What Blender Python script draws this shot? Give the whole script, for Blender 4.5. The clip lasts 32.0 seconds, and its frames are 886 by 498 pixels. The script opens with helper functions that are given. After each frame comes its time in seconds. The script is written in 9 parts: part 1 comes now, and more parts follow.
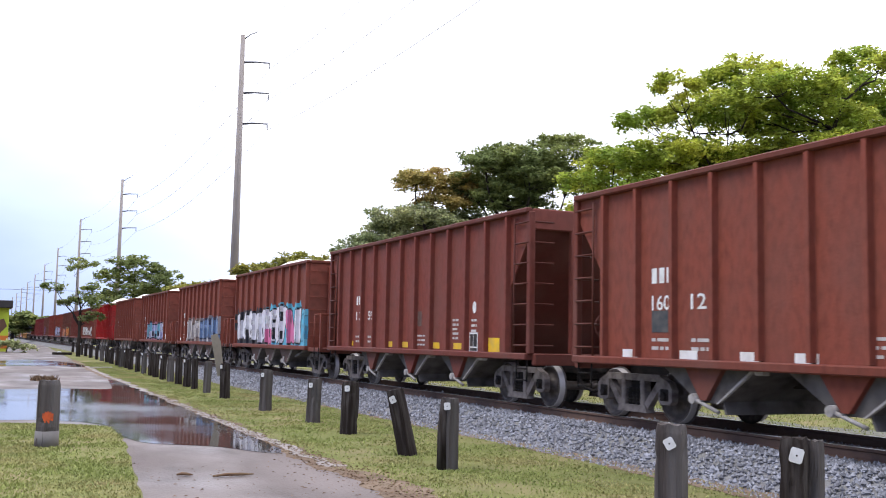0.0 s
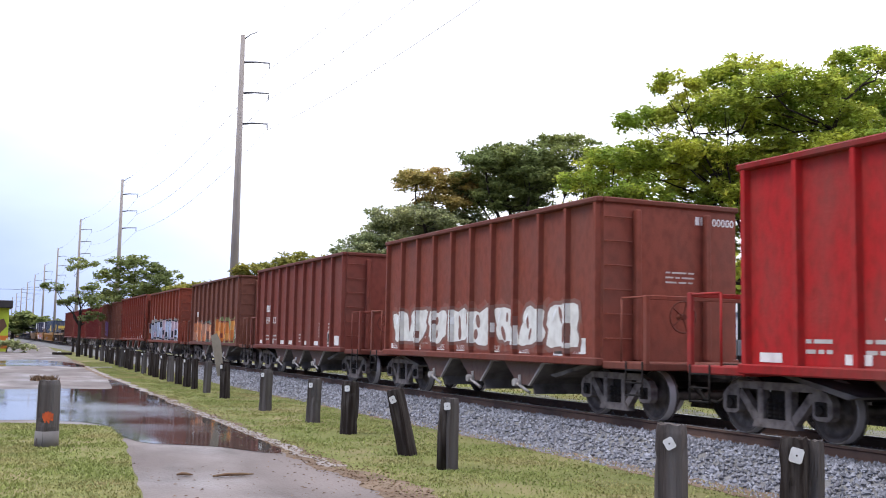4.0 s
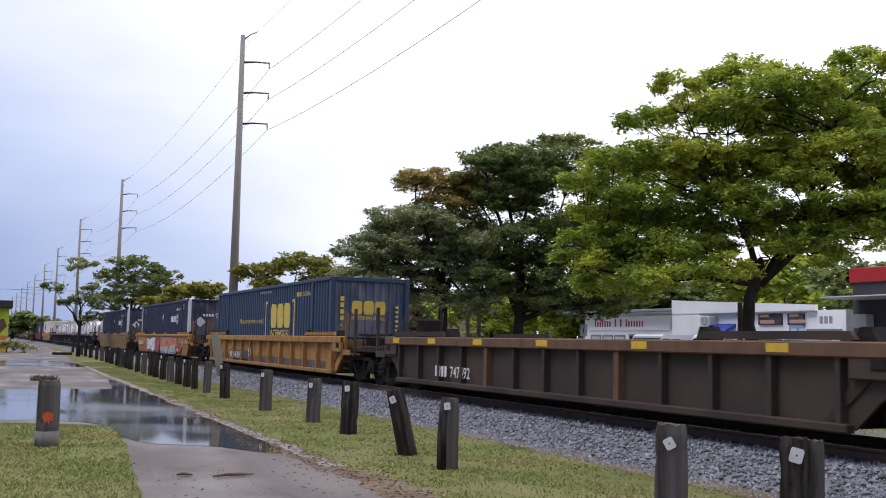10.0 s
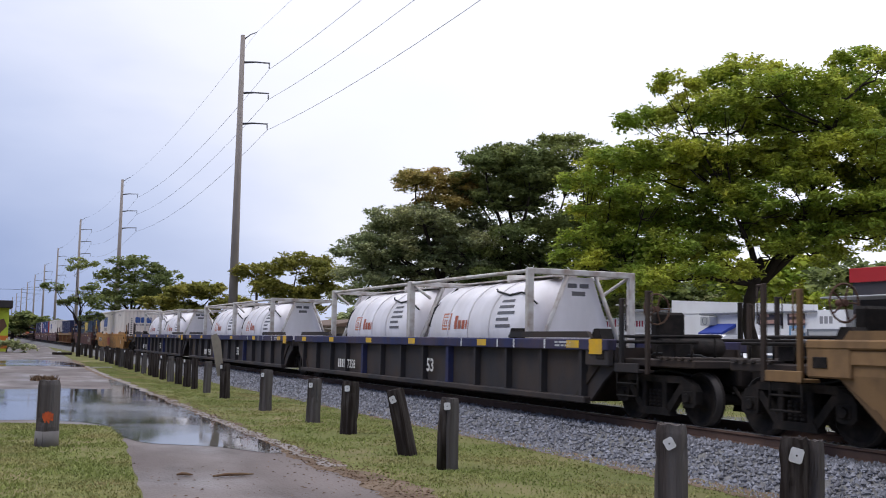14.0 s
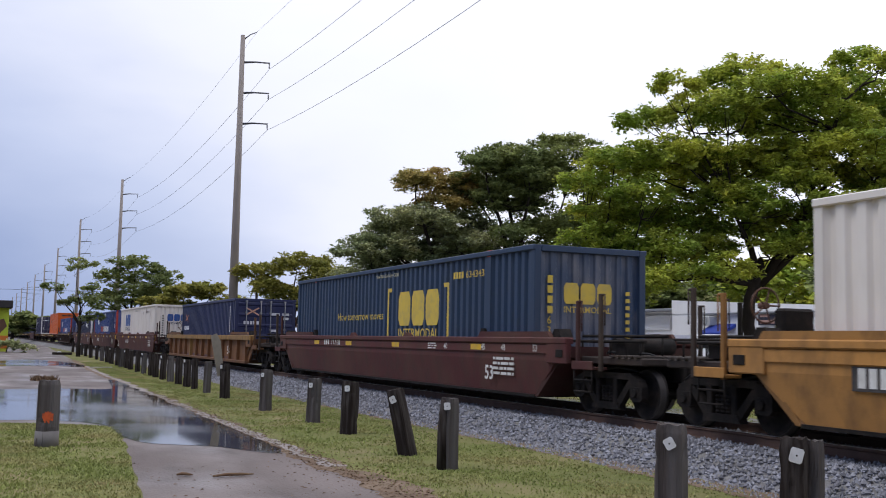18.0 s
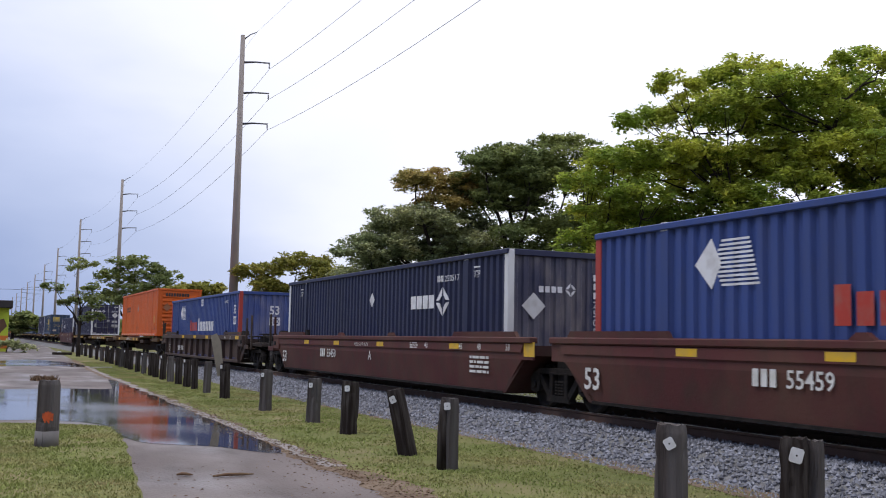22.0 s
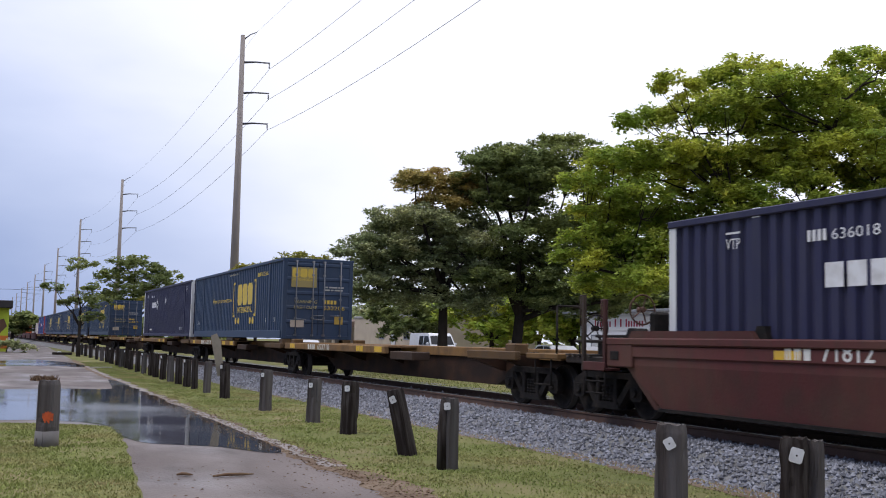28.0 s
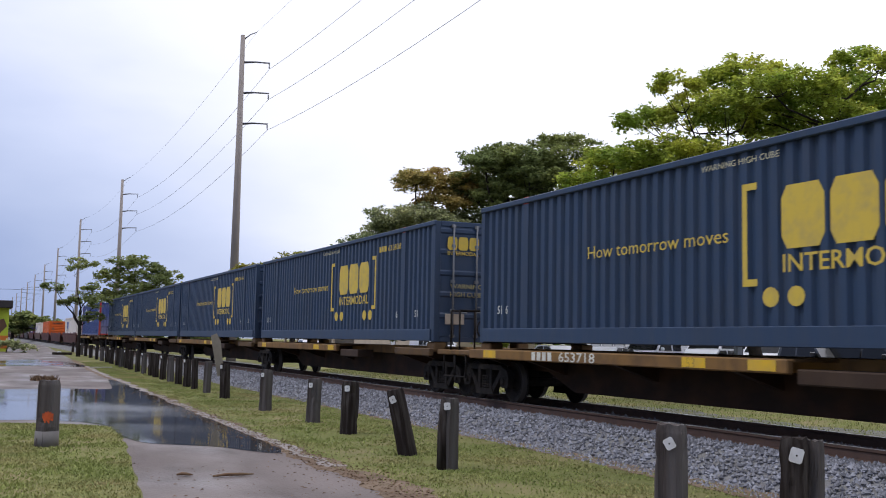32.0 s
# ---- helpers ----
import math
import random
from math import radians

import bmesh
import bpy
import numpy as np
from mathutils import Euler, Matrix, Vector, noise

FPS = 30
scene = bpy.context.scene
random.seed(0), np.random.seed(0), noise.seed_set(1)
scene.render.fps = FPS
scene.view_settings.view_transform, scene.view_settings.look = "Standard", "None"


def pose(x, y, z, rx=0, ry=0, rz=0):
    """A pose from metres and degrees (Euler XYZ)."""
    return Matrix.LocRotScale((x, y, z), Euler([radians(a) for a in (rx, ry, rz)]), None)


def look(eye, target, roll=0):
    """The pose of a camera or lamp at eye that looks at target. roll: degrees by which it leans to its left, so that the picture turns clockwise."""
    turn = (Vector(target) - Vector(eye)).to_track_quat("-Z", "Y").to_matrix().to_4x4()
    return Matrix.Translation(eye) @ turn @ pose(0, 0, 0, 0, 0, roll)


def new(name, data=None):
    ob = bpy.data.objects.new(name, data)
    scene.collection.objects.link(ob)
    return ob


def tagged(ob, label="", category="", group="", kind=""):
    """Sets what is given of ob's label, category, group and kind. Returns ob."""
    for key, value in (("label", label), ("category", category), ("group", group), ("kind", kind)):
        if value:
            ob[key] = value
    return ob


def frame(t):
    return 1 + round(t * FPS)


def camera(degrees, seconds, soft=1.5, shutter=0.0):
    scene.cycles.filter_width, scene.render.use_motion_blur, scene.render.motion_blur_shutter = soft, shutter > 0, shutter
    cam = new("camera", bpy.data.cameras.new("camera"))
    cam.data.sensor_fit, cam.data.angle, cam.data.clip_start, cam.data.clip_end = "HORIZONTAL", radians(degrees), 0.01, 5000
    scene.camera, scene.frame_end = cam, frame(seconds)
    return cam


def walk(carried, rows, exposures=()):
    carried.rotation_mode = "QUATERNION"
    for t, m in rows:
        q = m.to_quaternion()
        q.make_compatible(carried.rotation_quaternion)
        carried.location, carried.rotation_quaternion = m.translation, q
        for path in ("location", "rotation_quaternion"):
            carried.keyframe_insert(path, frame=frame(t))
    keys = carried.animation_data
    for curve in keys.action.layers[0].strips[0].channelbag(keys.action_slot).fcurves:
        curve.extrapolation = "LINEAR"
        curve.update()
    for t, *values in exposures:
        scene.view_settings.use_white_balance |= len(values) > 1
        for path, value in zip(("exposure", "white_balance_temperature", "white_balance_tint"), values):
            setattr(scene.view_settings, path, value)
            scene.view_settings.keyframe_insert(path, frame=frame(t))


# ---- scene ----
TRACK_X = 11.115      # centre line of the track
GROUND = -0.5         # lawn and lane below the rail tops
SPEED = 21.1          # metres a second, towards -Y

cam = camera(46.94, 32.0, soft=1.0, shutter=0.06)
EYE = Vector((0.0, 0.0, 1.243))
AIM = EYE + Vector((math.sin(radians(24.354)) * math.cos(radians(5.183)),
                    math.cos(radians(24.354)) * math.cos(radians(5.183)), math.sin(radians(5.183))))
STAND = look(EYE, AIM, 1.115)
walk(cam, [(0.0, STAND), (32.0, STAND)],
     exposures=[(t, stops, 6280, 11) for t, stops in (
         (0.0, 0.68), (3.4, 0.68), (5.5, 0.24), (7.0, 0.08), (10.0, -0.04), (13.0, -0.10), (15.5, -0.27), (17.0, -0.31), (18.2, -0.17), (20.0, -0.12), (32.0, -0.08))])


# ---- sky and sun ----
def make_world():
    w = bpy.data.worlds.new("overcast_sky")
    scene.world = w
    w.use_nodes = True
    nt = w.node_tree
    nt.nodes.clear()
    n = nt.nodes.new
    out, bg = n("ShaderNodeOutputWorld"), n("ShaderNodeBackground")
    sky = n("ShaderNodeTexSky")
    sky.sky_type, sky.sun_disc = "NISHITA", False
    sky.sun_elevation, sky.sun_rotation = radians(57), radians(279)
    sky.air_density, sky.dust_density = 1.0, 2.0
    dim = n("ShaderNodeVectorMath")
    dim.operation = "SCALE"
    dim.inputs["Scale"].default_value = 0.11
    co = n("ShaderNodeTexCoord")
    # cloud cover: soft noise over the dome
    noi = n("ShaderNodeTexNoise")
    noi.inputs["Scale"].default_value, noi.inputs["Detail"].default_value = 2.2, 5.0
    stretch = n("ShaderNodeMapping")
    stretch.inputs["Scale"].default_value = (1.0, 1.0, 2.6)
    # brightness of the cloud deck by direction
    dot = n("ShaderNodeVectorMath")
    dot.operation = "DOT_PRODUCT"
    dot.inputs[1].default_value = Vector((0.62, 0.10, 0.78)).normalized()
    add = n("ShaderNodeMath")
    add.operation = "MULTIPLY_ADD"
    add.inputs[1].default_value, add.inputs[2].default_value = 0.34, -0.17
    tot = n("ShaderNodeMath")
    ramp = n("ShaderNodeValToRGB")
    e = ramp.color_ramp.elements
    e[0].position, e[0].color = 0.0, (0.34, 0.42, 0.68, 1)
    e[1].position, e[1].color = 1.0, (1.74, 1.72, 1.84, 1)
    for p, c in ((0.12, (0.41, 0.50, 0.77, 1)), (0.28, (0.72, 0.79, 1.02, 1)), (0.42, (1.11, 1.12, 1.24, 1))):
        k = e.new(p)
        k.color = c
    mix = n("ShaderNodeMix")
    mix.data_type = "RGBA"
    mix.inputs["Factor"].default_value = 0.93
    l = nt.links.new
    l(co.outputs["Generated"], stretch.inputs["Vector"])
    l(stretch.outputs["Vector"], noi.inputs["Vector"])
    l(co.outputs["Generated"], dot.inputs[0])
    l(noi.outputs["Fac"], add.inputs[0])
    l(add.outputs[0], tot.inputs[0])
    l(dot.outputs["Value"], tot.inputs[1])
    l(tot.outputs[0], ramp.inputs["Fac"])
    l(sky.outputs["Color"], dim.inputs[0])
    l(dim.outputs["Vector"], mix.inputs["A"])
    l(ramp.outputs["Color"], mix.inputs["B"])
    l(mix.outputs["Result"], bg.inputs["Color"])
    bg.inputs["Strength"].default_value = 1.0
    l(bg.outputs["Background"], out.inputs["Surface"])


make_world()
sun = new("sun", bpy.data.lights.new("sun", "SUN"))
sun.data.energy, sun.data.angle, sun.data.color = 1.45, radians(30), (1.0, 0.97, 0.92)
sun.matrix_world = look((-31, 5, 48), (0, 0, 0))


# ---- materials ----
MATS = {}


def mat(name, base=None, rough=0.6, metal=0.0, second=None, scale=4.0, amount=0.5, stretch=(1, 1, 1), bump=0.0,
        bump_scale=60.0, third=None, third_scale=0.6, third_amount=0.35, own=False, per_object=0.0, coat=0.0, spec=0.5,
        per_island=0.0, wet=None, wet_scale=0.5):
    """A surface: base colour (own: the object's colour), broken by two scales of noise towards second and third."""
    if name in MATS:
        return MATS[name]
    m = bpy.data.materials.new(name)
    m.use_nodes = True
    nt = m.node_tree
    b = nt.nodes["Principled BSDF"]
    l = nt.links.new
    n = nt.nodes.new
    co = n("ShaderNodeTexCoord")
    mp = n("ShaderNodeMapping")
    mp.inputs["Scale"].default_value = stretch
    l(co.outputs["Object"], mp.inputs["Vector"])
    if own:
        info = n("ShaderNodeObjectInfo")
        col = info.outputs["Color"]
    else:
        rgb = n("ShaderNodeRGB")
        rgb.outputs[0].default_value = (*base, 1)
        col = rgb.outputs[0]

    def blend(col, colour, sc, amt, detail, lo, hi):
        t = n("ShaderNodeTexNoise")
        t.inputs["Scale"].default_value, t.inputs["Detail"].default_value = sc, detail
        l(mp.outputs["Vector"], t.inputs["Vector"])
        r = n("ShaderNodeMapRange")
        r.inputs["From Min"].default_value, r.inputs["From Max"].default_value = lo, hi
        r.inputs["To Max"].default_value = amt
        l(t.outputs["Fac"], r.inputs["Value"])
        x = n("ShaderNodeMix")
        x.data_type = "RGBA"
        l(r.outputs["Result"], x.inputs["Factor"])
        l(col, x.inputs["A"])
        x.inputs["B"].default_value = (*colour, 1)
        return x.outputs["Result"], t
    if second:
        col, t = blend(col, second, scale, amount, 6.0, 0.42, 0.72)
    if third:
        col, t = blend(col, third, third_scale, third_amount, 4.0, 0.40, 0.70)
    if per_object or per_island:
        hsv = n("ShaderNodeHueSaturation")
        rr = n("ShaderNodeMapRange")
        k = per_object or per_island
        rr.inputs["To Min"].default_value, rr.inputs["To Max"].default_value = 1 - k, 1 + k
        if per_object:
            inf = n("ShaderNodeObjectInfo")
            l(inf.outputs["Random"], rr.inputs["Value"])
        else:
            inf = n("ShaderNodeNewGeometry")
            l(inf.outputs["Random Per Island"], rr.inputs["Value"])
        l(rr.outputs["Result"], hsv.inputs["Value"])
        l(col, hsv.inputs["Color"])
        col = hsv.outputs["Color"]
    l(col, b.inputs["Base Color"])
    b.inputs["Roughness"].default_value, b.inputs["Metallic"].default_value = rough, metal
    b.inputs["Specular IOR Level"].default_value = spec
    if wet is not None:
        t = n("ShaderNodeTexNoise")
        t.inputs["Scale"].default_value, t.inputs["Detail"].default_value = wet_scale, 5.0
        l(mp.outputs["Vector"], t.inputs["Vector"])
        r = n("ShaderNodeMapRange")
        r.inputs["From Min"].default_value, r.inputs["From Max"].default_value = 0.45, 0.66
        r.inputs["To Min"].default_value, r.inputs["To Max"].default_value = rough, wet
        l(t.outputs["Fac"], r.inputs["Value"])
        l(r.outputs["Result"], b.inputs["Roughness"])
    b.inputs["Coat Weight"].default_value = coat
    if bump:
        t = n("ShaderNodeTexNoise")
        t.inputs["Scale"].default_value, t.inputs["Detail"].default_value = bump_scale, 4.0
        l(mp.outputs["Vector"], t.inputs["Vector"])
        u = n("ShaderNodeBump")
        u.inputs["Strength"].default_value, u.inputs["Distance"].default_value = bump, 0.02
        l(t.outputs["Fac"], u.inputs["Height"])
        l(u.outputs["Normal"], b.inputs["Normal"])
    MATS[name] = m
    return m


HOPPER = mat("hopper_paint", own=True, rough=0.6, second=(0.075, 0.022, 0.014), scale=7.0, amount=0.42,
             stretch=(1, 1.3, 0.7), third=(0.15, 0.075, 0.060), third_scale=0.8, third_amount=0.5, bump=0.25, bump_scale=32, spec=0.15)
CONTAINER = mat("container_paint", own=True, rough=0.5, second=(0.10, 0.09, 0.08), scale=3.0, amount=0.16,
                stretch=(1, 1.5, 0.4), third=(0.03, 0.03, 0.03), third_scale=0.7, third_amount=0.16, bump=0.08, bump_scale=14, spec=0.35)
WELL = mat("well_paint", own=True, rough=0.68, second=(0.050, 0.034, 0.025), scale=3.4, amount=0.55,
           stretch=(1, 1.0, 0.7), third=(0.16, 0.10, 0.06), third_scale=0.8, third_amount=0.3, bump=0.2, bump_scale=25, spec=0.25)
PALE_BOX = mat("cream_container_paint", own=True, rough=0.5, second=(0.50, 0.42, 0.34), scale=2.2, amount=0.3,
               stretch=(1, 1.5, 0.4), third=(0.58, 0.52, 0.47), third_scale=0.7, third_amount=0.3, bump=0.08, bump_scale=14, spec=0.35)
MARK = mat("marking_paint", own=True, rough=0.6, second=(0.25, 0.2, 0.16), scale=5.0, amount=0.35, spec=0.3)
GREASE = mat("grimy_steel", base=(0.013, 0.011, 0.010), rough=0.8, second=(0.045, 0.033, 0.027), scale=6, amount=0.55, bump=0.3, spec=0.18)
DUSTY = mat("dusty_cast_steel", base=(0.21, 0.18, 0.168), rough=0.85, second=(0.04, 0.032, 0.028), scale=7, amount=0.75, bump=0.3, spec=0.2)
TREAD = mat("worn_wheel_steel", base=(0.06, 0.046, 0.04), rough=0.6, metal=0.3, second=(0.20, 0.17, 0.15), scale=8, amount=0.5)
WHEELRIM = mat("wheel_rim_steel", base=(0.40, 0.37, 0.36), rough=0.5, metal=0.4)
DARKRIM = mat("dull_wheel_rim", base=(0.055, 0.047, 0.043), rough=0.6, metal=0.4)
RIM = mat("polished_steel", base=(0.55, 0.54, 0.53), rough=0.28, metal=0.9)
LOAD = mat("crushed_limestone", base=(0.80, 0.76, 0.70), rough=0.95, second=(0.55, 0.5, 0.45), scale=9, amount=0.5, bump=0.9, bump_scale=30)
TANKW = mat("tank_white", base=(0.85, 0.81, 0.82), rough=0.35, second=(0.45, 0.40, 0.37), scale=1.6, amount=0.45, stretch=(1, 1, 0.4),
            third=(0.62, 0.60, 0.60), third_scale=0.8)
GLASS = mat("dark_glass", base=(0.010, 0.011, 0.013), rough=0.12, spec=0.3)
RUBBER = mat("rubber", base=(0.02, 0.02, 0.02), rough=0.85)
CHROME = mat("bright_trim", base=(0.6, 0.6, 0.62), rough=0.2, metal=1.0)


# ---- mesh building ----
class Build:
    """Collects vertices and faces of one mesh."""

    def __init__(self):
        self.v, self.f, self.soft, self.other = [], [], [], []

    def add(self, verts, faces, soft=False, second=False):
        o = len(self.v)
        if second:
            self.other += range(len(self.f), len(self.f) + len(faces))
        self.v += [tuple(p) for p in verts]
        for q in faces:
            if soft:
                self.soft.append(len(self.f))
            self.f.append(tuple(i + o for i in q))
        return self

    def box(self, x0, x1, y0, y1, z0, z1, c=0.0):
        """A box, its edges cut by c."""
        if c <= 0:
            v = [(x, y, z) for x in (x0, x1) for y in (y0, y1) for z in (z0, z1)]
            return self.add(v, [(0, 1, 3, 2), (4, 6, 7, 5), (0, 4, 5, 1), (2, 3, 7, 6), (0, 2, 6, 4), (1, 5, 7, 3)])
        lo, hi = (x0, y0, z0), (x1, y1, z1)
        c = min(c, 0.49 * min(hi[i] - lo[i] for i in range(3)))
        v, idx = [], {}
        for sx in (0, 1):
            for sy in (0, 1):
                for sz in (0, 1):
                    s = (sx, sy, sz)
                    for a in range(3):
                        p = [(lo[i] + c, hi[i] - c)[s[i]] if i != a else (lo[i], hi[i])[s[i]] for i in range(3)]
                        idx[s, a] = len(v)
                        v.append(p)
        f = []
        for a in range(3):
            b, d = (a + 1) % 3, (a + 2) % 3
            for s in (0, 1):
                ring = []
                for i, j in ((0, 0), (1, 0), (1, 1), (0, 1)):
                    k = [0, 0, 0]
                    k[a], k[b], k[d] = s, i, j
                    ring.append(idx[tuple(k), a])
                f.append(ring if s else ring[::-1])
            for i in (0, 1):          # edges along a
                for j in (0, 1):
                    k0, k1 = [0, 0, 0], [0, 0, 0]
                    k0[b], k0[d], k1[b], k1[d] = i, j, i, j
                    k1[a] = 1
                    f.append([idx[tuple(k0), b], idx[tuple(k1), b], idx[tuple(k1), d], idx[tuple(k0), d]])
        for sx in (0, 1):
            for sy in (0, 1):
                for sz in (0, 1):
                    f.append([idx[(sx, sy, sz), a] for a in range(3)])
        return self.add(v, f)

    def prism(self, poly, axis, lo, hi):
        """A polygon in the plane across axis ('x': y,z; 'y': x,z; 'z': x,y), pulled from lo to hi."""
        def put(a, b, h):
            return {"x": (h, a, b), "y": (a, h, b), "z": (a, b, h)}[axis]
        n = len(poly)
        v = [put(a, b, lo) for a, b in poly] + [put(a, b, hi) for a, b in poly]
        return self.add(v, [tuple(range(n))[::-1], tuple(range(n, 2 * n))] + [(i, (i + 1) % n, n + (i + 1) % n, n + i) for i in range(n)])

    def tube(self, pts, radii, n=8, caps=True):
        """A round bar along pts."""
        pts = [Vector(p) for p in pts]
        if not hasattr(radii, "__len__"):
            radii = [radii] * len(pts)
        v, f = [], []
        side = None
        for i, p in enumerate(pts):
            d = (pts[min(i + 1, len(pts) - 1)] - pts[max(i - 1, 0)]).normalized()
            if side is None:
                side = d.orthogonal().normalized()
            side = (side - d * side.dot(d)).normalized()
            up = d.cross(side)
            for k in range(n):
                a = 2 * math.pi * k / n
                v.append(p + (side * math.cos(a) + up * math.sin(a)) * radii[i])
        for i in range(len(pts) - 1):
            for k in range(n):
                f.append((i * n + k, i * n + (k + 1) % n, (i + 1) * n + (k + 1) % n, (i + 1) * n + k))
        self.add(v, f, soft=n > 5)
        if caps:
            m = len(self.v) - len(v)
            self.f.append(tuple(m + k for k in range(n))[::-1])
            self.f.append(tuple(m + (len(pts) - 1) * n + k for k in range(n)))
        return self

    def bar(self, a, b, r=0.02, n=6):
        return self.tube([a, b], r, n)

    def quad(self, a, b, c, d):
        return self.add([a, b, c, d], [(0, 1, 2, 3)])

    def mesh(self, name, material, second=None):
        me = bpy.data.meshes.new(name)
        me.from_pydata(self.v, [], self.f)
        if self.soft:
            keep = [False] * len(self.f)
            for i in self.soft:
                keep[i] = True
            me.polygons.foreach_set("use_smooth", keep)
        me.materials.append(material)
        if second:
            me.materials.append(second)
            for i in self.other:
                me.polygons[i].material_index = 1
        me.update()
        return me


def part(name, b, material, parent, label="", colour=None, at=None):
    """Links one mesh (a Build or a mesh) under a thing or part."""
    me = b.mesh(name, material) if isinstance(b, Build) else b
    ob = new(name, me)
    ob.parent = parent
    if at is not None:
        ob.location = at
    if colour is not None:
        ob.color = (*colour, 1)
    if label:
        tagged(ob, label)
    return ob


def thing(name, label, category, group="", at=(0, 0, 0), rz=0.0):
    ob = new(name)
    ob.empty_display_size = 0.3
    ob.matrix_basis = pose(*at, 0, 0, rz)
    return tagged(ob, label, category, group)


def solo(name, b, material, label, category="", group="", kind="", at=(0, 0, 0), colour=None):
    ob = new(name, b.mesh(name, material) if isinstance(b, Build) else b)
    ob.location = at
    if colour is not None:
        ob.color = (*colour, 1)
    return tagged(ob, label, category, group, kind)


LETTERS = {}


def letters(text, bold=0.0):
    """The flat outline of a text of height 1 (capitals about 0.7), as arrays of points and faces."""
    if (text, bold) not in LETTERS:
        cu = bpy.data.curves.new("lettering", "FONT")
        cu.body, cu.resolution_u, cu.offset = text, 2, bold
        ob = bpy.data.objects.new("lettering", cu)
        scene.collection.objects.link(ob)
        me = bpy.data.meshes.new_from_object(ob.evaluated_get(bpy.context.evaluated_depsgraph_get()))
        v = [tuple(p.co[:2]) for p in me.vertices]
        f = [tuple(p.vertices) for p in me.polygons]
        bpy.data.objects.remove(ob)
        bpy.data.curves.remove(cu)
        bpy.data.meshes.remove(me)
        LETTERS[text, bold] = v, f
    return LETTERS[text, bold]


def onto(face, u, v, x, y, z):
    """A point u to the viewer's right of and v above (x, y, z) on a side that faces the lane, or on an end that faces -Y."""
    return (x, y - u, z + v) if face == "side" else (x + u, y, z + v)


def lettering(text, parent, face, x, y, z, cap, width=None, colour=(0.8, 0.8, 0.8), name="lettering", bold=0.01):
    """Capitals of height cap with their lower left corner at x, y, z; fitted to width if given."""
    v, f = letters(text, bold)
    if not v:
        return None
    x0, x1 = min(p[0] for p in v), max(p[0] for p in v)
    s = cap / 0.70
    sx = (width / (x1 - x0)) if width else s
    b = Build()
    b.add([onto(face, (p[0] - x0) * sx, p[1] * s, x, y, z) for p in v], f)
    return part(name, b, MARK, parent, "", colour)


def stencil(rects, parent, face, x, y, z, colour, name="marking", label=""):
    """Flat painted rectangles (u0, u1, v0, v1)."""
    if name == "emblem" and len(rects) > 1:
        for rect in rects:
            o = stencil([rect], parent, face, x, y, z, colour, name, label)
        return o
    b = Build()
    for u0, u1, v0, v1 in rects:
        b.quad(*[onto(face, u, v, x, y, z) for u, v in ((u0, v0), (u1, v0), (u1, v1), (u0, v1))])
    o = part(name, b, MARK, parent, label, colour)
    return tagged(o, kind="stuff") if name == "small_print" else o


def shape(polys, parent, face, x, y, z, colour, name="emblem", label=""):
    b = Build()
    for p in polys:
        b.add([onto(face, u, v, x, y, z) for u, v in p], [tuple(range(len(p)))])
    return part(name, b, MARK, parent, label, colour)


def text_rows(rows, w, h, gap=0.45):
    """Bars in place of small writing."""
    out = []
    for i in range(rows):
        v = h - (i + 1) * h / rows
        k, u = 0, 0.0
        while u < w - 0.02:
            d = min(w - u, 0.10 + 0.07 * ((i * 5 + k * 3) % 4))
            out.append((u, u + d, v, v + h / rows * (1 - gap)))
            u += d + 0.04
            k += 1
    return out


# outlines of the writing that the place shows
for word in ("00000 02 08 110 12 13 154 15494 155 15584 157 15794 158 15845 15888 159 15912 15956 160 180 18002 18067 "
             "370758 40 45 467834 48 51 53 55459 56 59 6 652196 652454 653718 67 71718 71812 73408 7358 747492 84 88 94 "
             "A B C INTERMODAL").split():
    letters(word, 0.01)
for word in ("0 1 2 3 4 5 6 7 8 9 246120 246599 250517 259710 265953 268692 632206 632551 632838 632896 632911 633075 "
             "633104 634020 634343 636018 661842 664500 665212 681591 930112 932484 937845 VTP WARNING").split():
    letters(word)
for word in ("HI-CUBE", "CHASSIS REQUIRED", "TOP LIFT ONLY", "ALL PURPOSE SPINE CAR", "WELL LD LMT 118,700", "HIGH CUBE", "How tomorrow moves", "WARNING HIGH CUBE"):
    letters(word)
for word in ("1", "2", "5", "6", "7", "53"):
    letters(word, 0.02)


# ---- ground ----
GRASS = mat("lawn", base=(0.16, 0.165, 0.055), rough=0.95, second=(0.27, 0.205, 0.12), scale=1.1, amount=0.9,
            third=(0.085, 0.115, 0.028), third_scale=0.4, third_amount=0.6, bump=0.6, bump_scale=26, spec=0.1)
DIRT = mat("bare_soil", base=(0.19, 0.135, 0.095), rough=0.95, second=(0.09, 0.062, 0.045), scale=5.0, amount=0.85,
           third=(0.27, 0.21, 0.15), third_scale=1.2, third_amount=0.6, bump=1.0, bump_scale=22, spec=0.1)
LANE = mat("worn_asphalt", base=(0.118, 0.092, 0.083), rough=0.75, second=(0.055, 0.039, 0.032), scale=3.2, amount=0.85,
           stretch=(1, 0.45, 1), third=(0.215, 0.178, 0.164), third_scale=0.8, third_amount=0.7, bump=0.7, bump_scale=26, spec=0.4, wet=0.38, wet_scale=0.55)
